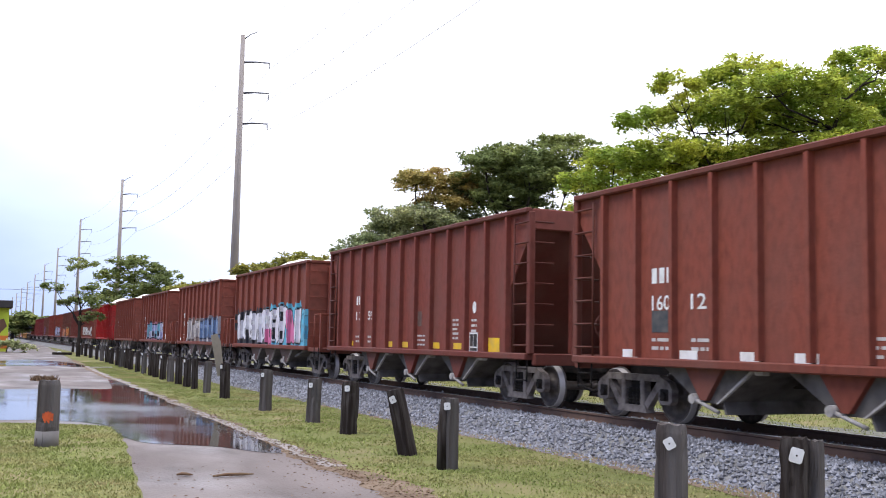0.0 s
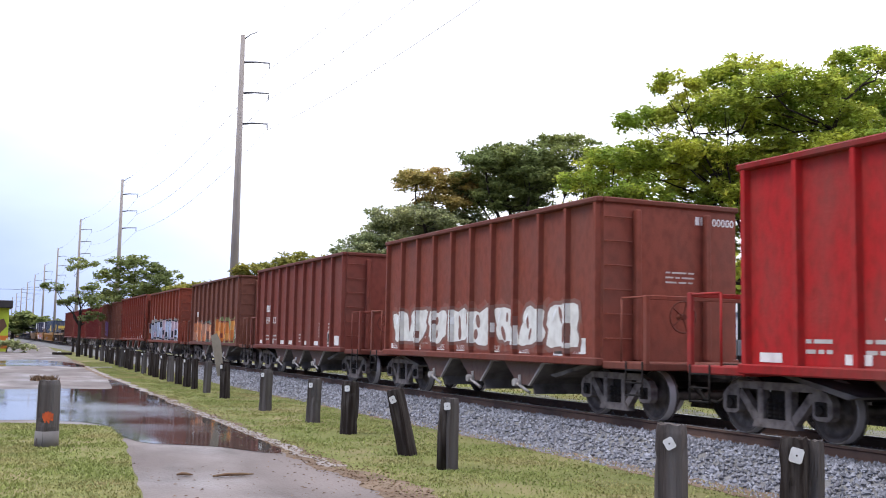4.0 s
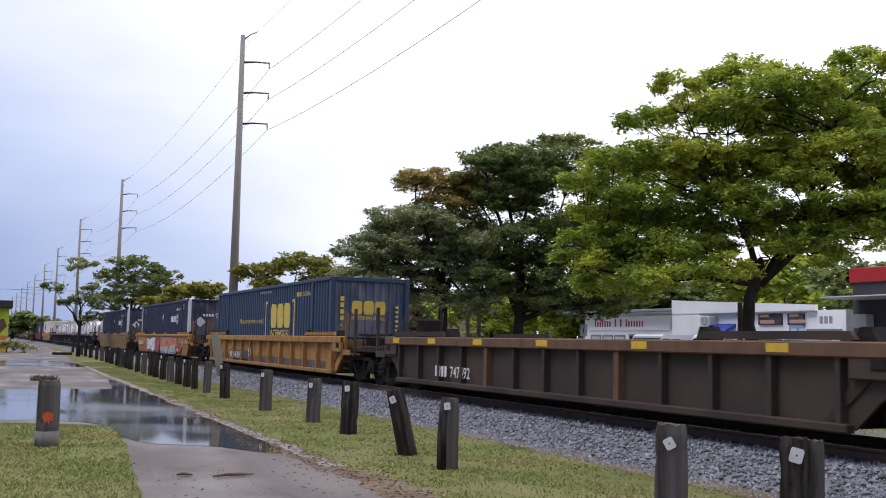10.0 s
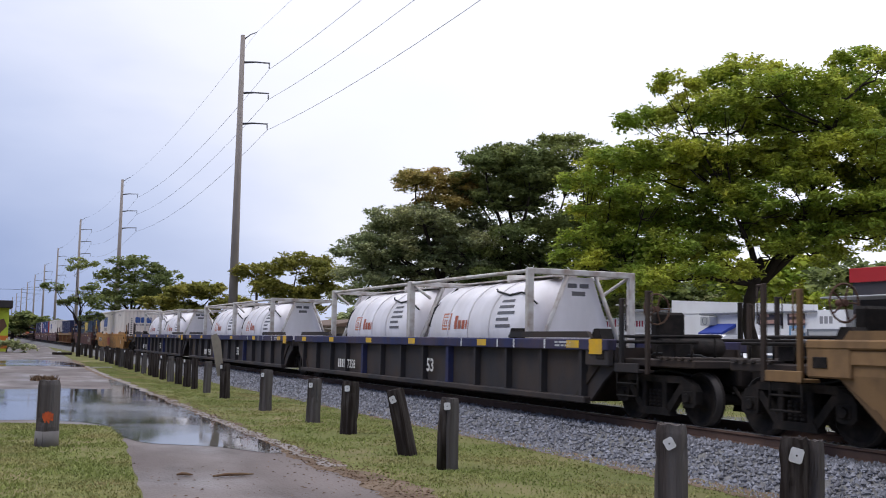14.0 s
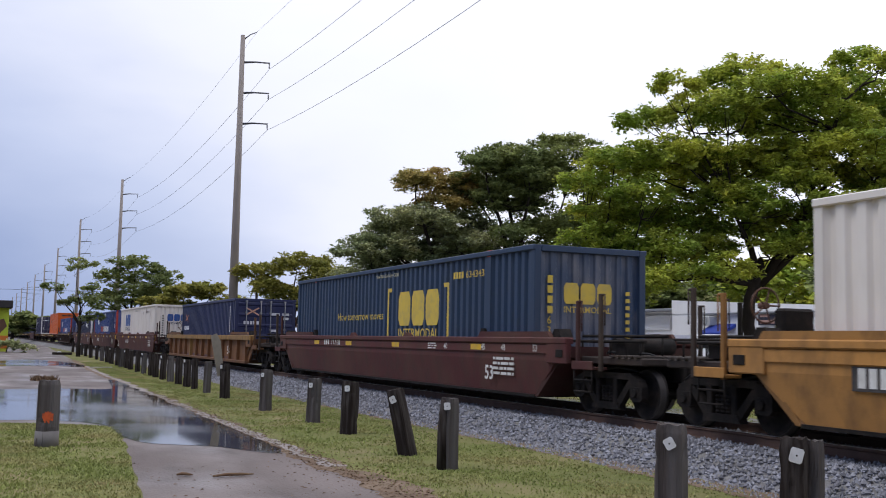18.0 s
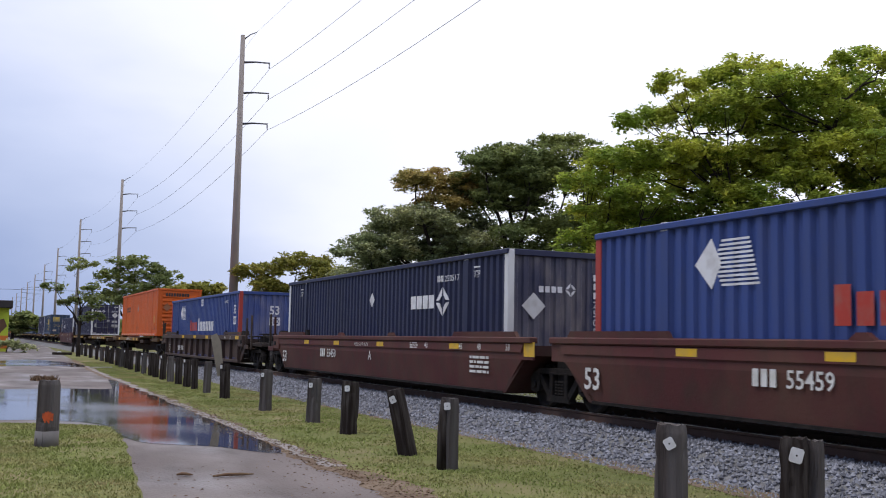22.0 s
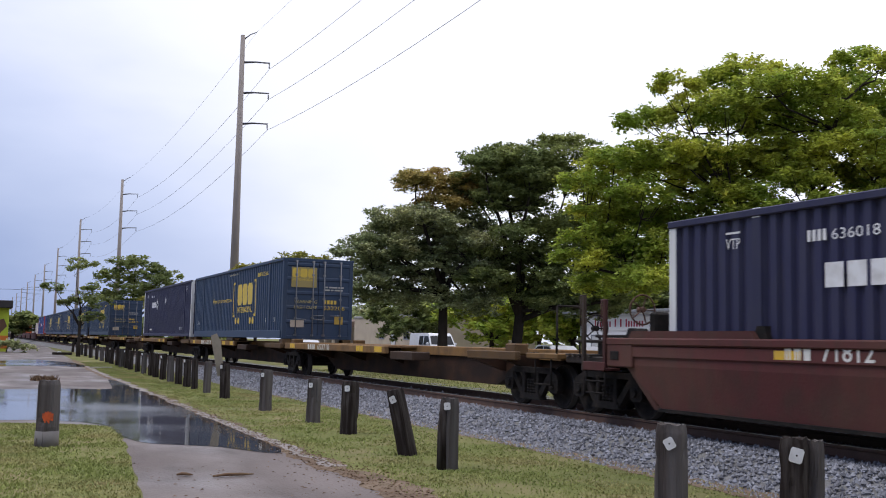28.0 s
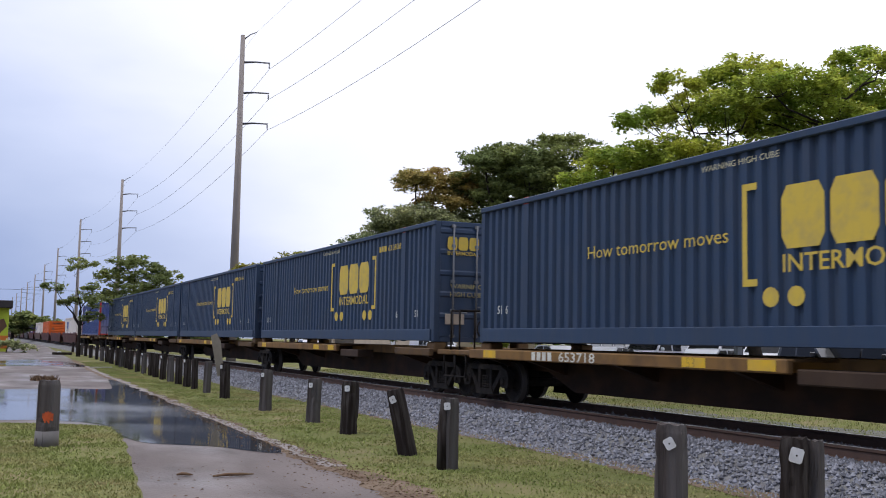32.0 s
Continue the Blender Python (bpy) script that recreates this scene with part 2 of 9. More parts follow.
GRIT = mat("pale_grit", base=(0.30, 0.265, 0.25), rough=0.9, second=(0.15, 0.12, 0.105), scale=7.0, amount=0.8, third=(0.38, 0.35, 0.33), third_scale=2.0, bump=1.0, bump_scale=30, spec=0.15)
STONE = mat("ballast_stone", base=(0.262, 0.262, 0.285), rough=0.95, second=(0.17, 0.16, 0.16), scale=2.0, amount=0.5, per_island=0.5, spec=0.2)
BED = mat("ballast_bed", base=(0.22, 0.215, 0.22), rough=1.0, second=(0.10, 0.09, 0.085), scale=14, amount=0.8, bump=1.0, bump_scale=30,
          third=(0.16, 0.15, 0.10), third_scale=0.7)
RUST = mat("rail_rust", base=(0.125, 0.07, 0.048), rough=0.8, second=(0.05, 0.035, 0.028), scale=5, amount=0.5, bump=0.2)
TIE = mat("creosoted_timber", base=(0.07, 0.055, 0.045), rough=0.9, second=(0.14, 0.12, 0.10), scale=6, amount=0.5, stretch=(0.3, 2, 2), per_object=0.25, bump=0.5)
POST = mat("weathered_post", base=(0.070, 0.058, 0.053), rough=0.92, second=(0.012, 0.009, 0.008), scale=9, amount=0.9, stretch=(2.2, 2.2, 0.14),
           third=(0.17, 0.16, 0.157), third_scale=2.2, third_amount=0.65, per_object=0.3, bump=1.0, bump_scale=26, spec=0.12)
ROTTEN = mat("rotten_timber", base=(0.024, 0.018, 0.016), rough=0.95, second=(0.10, 0.088, 0.08), scale=6, amount=0.75, stretch=(2, 2, 0.2), bump=1.0, bump_scale=22, spec=0.1)
PLATE = mat("reflector_plate", base=(0.66, 0.65, 0.64), rough=0.45, second=(0.42, 0.4, 0.38), scale=9, amount=0.5)
WATER = mat("puddle_water", base=(0.050, 0.045, 0.041), rough=0.05, spec=0.6, bump=0.016, bump_scale=5, wet=0.20, wet_scale=0.22)
CONCRETE = mat("concrete_pole", base=(0.30, 0.26, 0.235), rough=0.85, second=(0.20, 0.17, 0.15), scale=2, amount=0.5, stretch=(1, 1, 0.2), bump=0.2)
STEEL = mat("galvanised_steel", base=(0.10, 0.10, 0.11), rough=0.5, metal=0.5)
LITTER = mat("leaf_litter", base=(0.13, 0.075, 0.04), rough=0.95, second=(0.26, 0.18, 0.10), scale=8, amount=0.6, per_island=0.4)
BLADE = mat("grass_blade", base=(0.25, 0.28, 0.085), rough=0.8, second=(0.38, 0.31, 0.15), scale=0.9, amount=0.9, per_island=0.16, spec=0.15)


def wob(a, k=1.0, s=0.0):
    return (noise.noise((a * k, s, 3.7)))


def lane_left(y):
    """Left edge of the lane: a lawn in the corner, then open paving."""
    if y < 20:
        return 1.76 + 0.086 * (y - 11.5) + 0.10 * wob(y, 0.7, 1) + 0.04 * wob(y, 3.1, 4)
    if y < 24:
        k = (y - 20) / 4
        return 2.45 - 16.4 * k ** 2.6
    return -14 - 0.05 * (y - 24)


def lane_right(y):
    base = 4.45 + max(0, y - 12) * 0.018 + max(0, y - 50) * 0.018
    return base + 0.10 * wob(y, 0.9, 7) + 0.06 * wob(y, 2.7, 8)


def make_ground():
    b = Build()
    R, n = 2600.0, 26
    xs = sorted(set([-R, -400, -80, -20, 0, 8, 14, 40, 100, 400, R]))
    ys = sorted(set([-R, -400, -60, 0, 20, 60, 120, 300, 800, R]))
    for i in range(len(xs) - 1):
        for j in range(len(ys) - 1):
            b.quad((xs[i], ys[j], GROUND), (xs[i + 1], ys[j], GROUND), (xs[i + 1], ys[j + 1], GROUND), (xs[i], ys[j + 1], GROUND))
    solo("ground", b, GRASS, "short patchy lawn, green and straw-coloured", "ground", kind="structure")

    b = Build()
    ys = [-20 + 0.35 * i for i in range(int(90 / 0.35))] + [70 + 6 * i for i in range(60)]
    v, f = [], []
    for y in ys:
        l, r = lane_left(y), lane_right(y)
        for k in range(6):
            v.append((l + (r - l) * k / 5, y, GROUND + 0.006 + 0.0 * k))
    for j in range(len(ys) - 1):
        for k in range(5):
            a = j * 6 + k
            f.append((a, a + 1, a + 7, a + 6))
    b.add(v, f)
    solo("road", b, LANE, "worn grey asphalt lane, wet after rain", "road", kind="structure")

    # street beyond the railway
    b = Build()
    b.box(22.9, 33.5, -150, 700, GROUND - 0.1, GROUND + 0.25, 0.05)
    solo("road_far", b, mat("street_asphalt", base=(0.12, 0.12, 0.125), rough=0.85, second=(0.2, 0.19, 0.18), scale=1.0, amount=0.5, bump=0.3),
         "grey asphalt parking street beyond the railway", "road", kind="structure")
    b = Build()
    b.box(33.5, 40.0, -150, 200, GROUND - 0.1, GROUND + 0.36, 0.02)
    solo("pavement_far", b, mat("pale_concrete", base=(0.42, 0.40, 0.37), rough=0.9, second=(0.3, 0.28, 0.26), scale=1.2, amount=0.5),
         "pale concrete apron in front of the shops", "pavement", kind="structure")


def smooth_loop(pts, steps=7, jitter=0.05, seed=0):
    out = []
    n = len(pts)
    for i in range(n):
        p0, p1, p2, p3 = (Vector((*pts[(i + k) % n], 0)) for k in (-1, 0, 1, 2))
        for s in range(steps):
            t = s / steps
            q = 0.5 * ((2 * p1) + (p2 - p0) * t + (2 * p0 - 5 * p1 + 4 * p2 - p3) * t * t + (3 * p1 - p0 - 3 * p2 + p3) * t ** 3)
            q += Vector((jitter * wob(q.y + q.x, 1.7, seed), 2 * jitter * wob(q.y - q.x, 1.3, seed + 5), 0))
            out.append((q.x, q.y))
    return out


def puddle(pts, label, jitter=0.06, seed=0, z=0.012):
    b = Build()
    loop = smooth_loop(pts, 7, jitter, seed)
    b.add([(x, y, GROUND + z) for x, y in loop], [tuple(range(len(loop)))])
    solo("puddle", b, WATER, label, "puddle", "puddles on the lane", kind="stuff")


def strip(inner, outer, y0, y1, step, z, name, material, label, category, kind="structure"):
    """A sheet between two wavering edges along the lane."""
    b = Build()
    ys = [y0 + step * i for i in range(int((y1 - y0) / step) + 1)]
    v = []
    for y in ys:
        v += [(inner(y), y, GROUND + z), (outer(y), y, GROUND + z)]
    b.add(v, [(2 * i, 2 * i + 1, 2 * i + 3, 2 * i + 2) for i in range(len(ys) - 1)])
    return solo(name, b, material, label, category, kind=kind)


make_ground()
strip(lambda y: lane_right(y) - 0.20 - 0.16 * wob(y, 1.6, 21) - 0.07 * wob(y, 6, 22),
      lambda y: lane_right(y) + 0.22 + 0.26 * wob(y, 1.1, 23) + 0.09 * wob(y, 5, 24) + max(0, 14 - y) * 0.03,
      -5, 75, 0.12, 0.009, "soil_edge", DIRT, "bare brown soil along the lane's broken edge", "soil")
strip(lambda y: lane_right(y) - 0.02 - 0.10 * wob(y, 1.9, 41), lambda y: lane_right(y) + 0.20 + 0.14 * wob(y, 1.3, 43) + 0.06 * wob(y, 6, 44), 13.5, 60, 0.12, 0.013,
      "grit_edge", GRIT, "pale washed grit along the puddle's edge", "soil")
SHOULDER = mat("gravelly_shoulder", base=(0.15, 0.145, 0.125), rough=0.95, second=(0.075, 0.085, 0.035), scale=1.6, amount=0.8, third=(0.20, 0.195, 0.185), third_scale=5.0,
               third_amount=0.6, bump=0.9, bump_scale=24, spec=0.1)
strip(lambda y: TRACK_X + 2.2, lambda y: 17.4 + 0.8 * wob(y, 0.5, 51) + 0.3 * wob(y, 2.5, 52), -5, 120, 0.3, 0.007, "gravel_shoulder", SHOULDER,
      "grey gravel shoulder with thin grass beyond the track", "soil")
strip(lambda y: 8.33 - 0.22 * wob(y, 0.8, 31) - 0.09 * wob(y, 4, 32), lambda y: 9.1, -5, 75, 0.15, 0.006,
      "soil_strip", DIRT, "dry brown soil and dead grass along the ballast", "soil")
puddle([(4.8, 42), (4.25, 36.5), (3.9, 34.6), (2.4, 35), (0.7, 34.6), (-4, 34), (-4.6, 23.4), (0.2, 22.5), (1.7, 21.9), (2.35, 20.6),
        (2.36, 18.4), (2.6, 17.3), (3.0, 16.9), (3.6, 16.4), (4.15, 15.3), (4.42, 15.7), (4.5, 17.3), (4.6, 22), (4.75, 29), (4.95, 36)],
       "long shallow rain puddle lying across the lane", 0.05, 2)
puddle([(-6, 58), (1.2, 59), (3.4, 60), (5.3, 58.5), (5.5, 64), (4.6, 70), (3.3, 74), (0, 69), (-6, 72)], "shallow rain puddle further up the lane", 0.1, 9)


# ---- track ----
def make_track():
    b = Build()
    c = TRACK_X
    prof = [(c - 2.45, GROUND - 0.06), (c - 1.55, -0.20), (c - 0.9, -0.17), (c + 0.9, -0.17), (c + 1.7, -0.20), (c + 2.4, GROUND + 0.05), (c + 4.6, GROUND - 0.06)]
    b.prism(prof, "y", -60, 900)
    solo("track_bed", b, BED, "grey crushed-stone ballast bed under the track", "track bed", kind="structure")
    head = [(-0.036, 0.0), (-0.036, -0.035), (-0.009, -0.05), (-0.009, -0.145), (-0.07, -0.16), (-0.07, -0.175),
            (0.07, -0.175), (0.07, -0.16), (0.009, -0.145), (0.009, -0.05), (0.036, -0.035), (0.036, 0.0)]
    for s in (-1, 1):
        x = c + s * 0.753
        r = thing("rail", "rusty steel rail with a worn bright head", "rail", "rails of the track", (x, 0, 0))
        b = Build()
        b.prism([(u, w - 0.004) for u, w in head], "y", -60, 900)
        part("web", b, RUST, r)
        b = Build()
        b.box(-0.03, 0.03, -60, 900, -0.006, 0.0)
        part("running_head", b, RIM, r, "bright worn running surface")
        tagged(r, kind="structure")
    track = thing("sleepers", "row of dark creosoted timber sleepers half buried in stone", "sleepers", at=(c, 0, 0))
    tagged(track, kind="structure")
    me = Build().box(-1.3, 1.3, -0.115, 0.115, -0.33, -0.172, 0.012).mesh("sleeper", TIE)
    rng = random.Random(5)
    for i in range(150):
        o = part("sleeper", me, TIE, track, at=(rng.uniform(-0.04, 0.04), -2 + i * 0.53, rng.uniform(-0.012, 0.006)))
        o.rotation_euler[2] = rng.uniform(-0.02, 0.02)
    plate = Build().box(-0.1, 0.1, -0.1, 0.1, -0.186, -0.168, 0.004).mesh("tie_plate", RUST)
    for i in range(75):
        part("tie_plate", plate, RUST, track, at=(-0.753, 2 + i * 0.53, 0))
    # stones
    rng = np.random.default_rng(3)
    octa = np.array([(1, 0, 0), (-1, 0, 0), (0, 1, 0), (0, -1, 0), (0, 0, 1), (0, 0, -1)], float)
    tri = np.array([(0, 2, 4), (2, 1, 4), (1, 3, 4), (3, 0, 4), (2, 0, 5), (1, 2, 5), (3, 1, 5), (0, 3, 5)])

    def stones(n, x0, x1, y0, y1, size, name, label):
        y = y0 + (y1 - y0) * rng.random(n) ** 1.5
        x = x0 + (x1 - x0) * rng.random(n)
        d = np.abs(x - c)
        z = np.where(d < 1.55, -0.19, -0.20 - (d - 1.55) * (0.36 / 0.9)) + rng.uniform(-0.015, 0.035, n)
        z = np.maximum(z, GROUND - 0.01)
        keep = np.abs(d - 0.753) > 0.1
        x, y, z = x[keep], y[keep], z[keep]
        n = len(x)
        s = size * rng.uniform(0.6, 1.5, n) * (1 + y / 60)
        V = octa[None] * rng.uniform(0.55, 1.25, (n, 6, 1)) * s[:, None, None] * rng.uniform(0.7, 1.2, (n, 1, 3))
        a = rng.uniform(0, 6.28, n)
        ca, sa = np.cos(a)[:, None], np.sin(a)[:, None]
        X, Y = V[:, :, 0] * ca - V[:, :, 1] * sa, V[:, :, 0] * sa + V[:, :, 1] * ca
        V = np.stack([X + x[:, None], Y + y[:, None], V[:, :, 2] + z[:, None]], 2).reshape(-1, 3)
        F = (tri[None] + (np.arange(n) * 6)[:, None, None]).reshape(-1, 3)
        me = bpy.data.meshes.new(name)
        me.from_pydata(V.tolist(), [], F.tolist())
        me.materials.append(STONE)
        tagged(new(name, me), label, "gravel", kind="stuff")
    stones(27000, c - 2.75, c - 0.85, 5, 48, 0.027, "ballast_stones", "loose grey crushed-stone ballast beside the rail")
    stones(6000, c - 0.6, c + 0.6, 5, 36, 0.036, "ballast_stones", "grey crushed stone between the rails")
    stones(7000, c + 0.85, c + 4.2, 5, 40, 0.036, "ballast_stones", "grey crushed stone beyond the far rail")


make_track()


def grass_tufts(n, place, h, name, label, seed, material=BLADE):
    rng = np.random.default_rng(seed)
    pts = place(rng, n)
    n = len(pts)
    a = rng.uniform(0, 6.28, n)
    w = rng.uniform(0.004, 0.009, n) * (1 + pts[:, 1] / 16)
    hh = h * rng.uniform(0.4, 1.3, n)
    lean = rng.uniform(-0.8, 0.8, (n, 2)) * hh[:, None]
    dx, dy = np.cos(a) * w, np.sin(a) * w
    z = np.full(n, GROUND)
    V = np.empty((n, 3, 3))
    V[:, 0] = np.stack([pts[:, 0] - dx, pts[:, 1] - dy, z], 1)
    V[:, 1] = np.stack([pts[:, 0] + dx, pts[:, 1] + dy, z], 1)
    V[:, 2] = np.stack([pts[:, 0] + lean[:, 0], pts[:, 1] + lean[:, 1], z + hh], 1)
    me = bpy.data.meshes.new(name)
    me.from_pydata(V.reshape(-1, 3).tolist(), [], np.arange(3 * n).reshape(-1, 3).tolist())
    me.materials.append(material)
    tagged(new(name, me), label, "grass", kind="stuff")


def verge(rng, n):
    y = 6 + 62 * rng.random(n) ** 2.0
    r = np.array([lane_right(v) for v in y])
    x = r + 0.02 + (8.75 - r) * rng.random(n)
    bare = np.array([noise.noise((u * 1.1, v * 0.7, 4.0)) + 0.45 * noise.noise((u * 3.4, v * 2.2, 9.0)) for u, v in zip(x, y)])
    k = (x - r) / (8.75 - r)
    cover = 0.30 - bare - 0.55 * np.clip((k - 0.72) / 0.28, 0, 1) - 0.5 * np.clip((0.16 - k) / 0.16, 0, 1)
    keep = rng.random(n) < 0.15 + 1.6 * np.clip(cover, 0, 0.6)
    return np.stack([x, y], 1)[keep]


def corner(rng, n):
    y = 9 + 13 * rng.random(n) ** 1.2
    l = np.array([lane_left(v) for v in y])
    x = l - 0.02 - 5.0 * rng.random(n)
    bare = np.array([noise.noise((u * 0.9, v * 0.8, 2.0)) + 0.4 * noise.noise((u * 3.0, v * 2.4, 5.0)) for u, v in zip(x, y)])
    return np.stack([x, y], 1)[rng.random(n) < 0.25 + 1.8 * np.clip(0.32 - bare, 0, 0.5)]


grass_tufts(150000, verge, 0.026, "grass_blades", "short lawn grass between lane and ballast", 1)
def far_verge(rng, n):
    return np.stack([rng.uniform(15.2, 22.6, n), 8 + 50 * rng.random(n) ** 1.3], 1)


grass_tufts(18000, far_verge, 0.06, "grass_blades", "rough grass and weeds beyond the track", 3)
grass_tufts(80000, corner, 0.028, "grass_blades", "short green lawn grass beside the lane", 2)


def litter():
    rng = np.random.default_rng(8)
    n = 3600
    y = 7 + 26 * rng.random(n) ** 1.4
    x = np.array([lane_right(v) for v in y]) + rng.normal(0.05, 0.22, n)
    near = rng.random(n) < 0.07
    x = np.where(near, rng.uniform(2.0, 4.4, n), x)
    y = np.where(near, rng.uniform(8.5, 14.5, n), y)
    V, F = [], []
    for i in range(n):
        a, s = rng.uniform(0, 6.28), rng.uniform(0.008, 0.034)
        c, d = math.cos(a) * s, math.sin(a) * s
        z = GROUND + 0.012 + rng.uniform(0, 0.012)
        o = len(V)
        V += [(x[i] - c, y[i] - d, z), (x[i] + d * 0.4, y[i] - c * 0.4, z + 0.01), (x[i] + c, y[i] + d, z), (x[i] - d * 0.4, y[i] + c * 0.4, z + 0.006)]
        F.append((o, o + 1, o + 2, o + 3))
    me = bpy.data.meshes.new("leaf_litter")
    me.from_pydata(V, [], F)
    me.materials.append(LITTER)
    tagged(new("leaf_litter", me), "brown dead leaves and twigs along the lane's edge", "leaves", kind="stuff")
    for k, (px, py, ln, a) in enumerate(((3.02, 12.9, 0.27, 8), (2.45, 13.1, 0.10, -20))):
        b = Build()
        b.tube([(-ln, 0, 0.02), (-ln * 0.3, 0.02, 0.03), (ln * 0.4, -0.01, 0.028), (ln, 0.02, 0.018)], [0.012, 0.022, 0.02, 0.008], 6)
        o = solo("stick", b, LITTER, "broken dry branch lying on the lane", "stick", "sticks on the lane", at=(px, py, GROUND + 0.006))
        o.rotation_euler[2] = radians(a)


litter()


def verge_things():
    b = Build()
    b.prism([(-0.18, 0), (0.2, 0), (0.24, 0.09), (0.1, 0.2), (-0.08, 0.17), (-0.2, 0.08)], "y", -0.12, 0.12)
    solo("litter_bag", b, mat("thin_plastic", base=(0.75, 0.75, 0.76), rough=0.5, second=(0.5, 0.5, 0.5), scale=8), "crumpled white plastic bag lying on the verge", "bag", at=(6.9, 100.0, GROUND))
    b = Build()
    b.box(-0.55, 0.55, -0.09, 0.09, 0.0, 0.05, 0.01)
    o = solo("plank", b, mat("bare_board", base=(0.5, 0.46, 0.40), rough=0.9, second=(0.3, 0.27, 0.22), scale=5), "pale bare board lying at the lane's edge", "plank", at=(6.1, 57.0, GROUND + 0.01))
    o.rotation_euler[2] = radians(20)


verge_things()


def weeds(rng, n):
    c = rng.integers(0, 3, n)
    cx, cy = np.array([2.35, 2.6, 2.15])[c], np.array([40.2, 40.8, 41.2])[c]
    return np.stack([cx + rng.normal(0, 0.1, n), cy + rng.normal(0, 0.2, n)], 1)


grass_tufts(500, weeds, 0.2, "weeds", "dry brown weeds growing from a crack in the lane", 6, LITTER)


# ---- posts along the verge ----
def post(x, y, h, r, lean=(0, 0), plate=None, label="weathered dark timber post standing in the grass", split=False, seed=0, square=True, dark=False):
    rng = random.Random(seed)
    p = thing("bollard", label, "post", "timber posts along the railway", (x, y, GROUND))
    p.rotation_euler = (radians(lean[0]), radians(lean[1]), rng.uniform(0, 3))
    p.rotation_euler[2] = 0
    b = Build()
    n, rings = 32, 16
    v, f = [], []
    chips = [(rng.uniform(0, 6.28), rng.uniform(0.25, 0.95), rng.uniform(0.25, 0.6), rng.uniform(0.04, 0.1)) for k in range(4)]
    for k in range(rings):
        t = k / (rings - 1)
        for i in range(n):
            a = 2 * math.pi * i / n
            sq = (abs(math.cos(a - 0.5)) ** 5 + abs(math.sin(a - 0.5)) ** 5) ** -0.2
            q = r * (1.04 - 0.07 * t) * (0.90 * sq if square else 1.0) * (1 + 0.10 * noise.noise((math.cos(a) * 1.3 + seed, math.sin(a) * 1.3, t * 1.5)))
            q *= 1 - 0.22 * max(0, noise.noise((i * 2.3, seed * 3.1, t * 0.8)) - 0.12)       # checks along the grain
            for ca, ct, wa, wt in chips:                                                     # splintered places
                da = math.atan2(math.sin(a - ca), math.cos(a - ca))
                q *= 1 - 0.26 * max(0, 1 - abs(da) / wa) * max(0, 1 - abs(t - ct) / wt)
            if k == rings - 1:
                q *= 0.9
            v.append((q * math.cos(a), q * math.sin(a), -0.05 + t * (h + 0.05) + (0.022 * noise.noise((math.cos(a) * 2.2, math.sin(a) * 2.2, seed * 1.7)) if k > rings - 3 else 0)))
    for k in range(rings - 1):
        for i in range(n):
            f.append((k * n + i, k * n + (i + 1) % n, (k + 1) * n + (i + 1) % n, (k + 1) * n + i))
    top = (rings - 1) * n
    v.append((0, 0, h - 0.012))
    f += [(top + i, top + (i + 1) % n, top + n) for i in range(n)]
    b.add(v, f)
    part("shaft", b, ROTTEN if dark else POST, p)
    if split:
        b = Build()
        b.tube([(-r * 0.75, -0.03, -0.05), (-r * 0.8, -0.02, h * 0.5), (-r * 0.72, -0.03, h * 0.8), (-r * 0.6, -0.02, h * 0.97)], [0.085, 0.075, 0.07, 0.04], 7)
        part("splinter", b, ROTTEN, p, "dark rotten slab")
    if plate:
        px, pz, s, turn = plate
        a = radians(px)
        u = Vector((math.cos(a), math.sin(a), 0))
        c = u * (r * 1.07 + 0.012)
        t = Vector((-u.y, u.x, 0))
        b = Build()
        w, hh, k = s * 0.44, s * 0.50, 0.74
        ring = [(-w, -hh * k), (-w * k, -hh), (w * k, -hh), (w, -hh * k), (w, hh * k), (w * k, hh), (-w * k, hh), (-w, hh * k)]
        ca, sa = math.cos(radians(turn)), math.sin(radians(turn))
        fr = [c + t * (i * ca - j * sa) + Vector((0, 0, pz + i * sa + j * ca)) for i, j in ring]
        b.add(fr + [q - u * 0.01 for q in fr], [tuple(range(8)), tuple(range(8, 16))[::-1]] + [(i, i + 8, (i + 1) % 8 + 8, (i + 1) % 8) for i in range(8)])
        pl = part("reflector_plate", b, PLATE, p, "small white metal marker plate")
        b = Build()
        e = c + u * 0.004 + Vector((0, 0, pz))
        b.add([e + t * (0.008 * math.cos(q * 1.047)) + Vector((0, 0, 0.008 * math.sin(q * 1.047))) for q in range(6)], [tuple(range(6))])
        part("bolt", b, GREASE, pl)
    return p


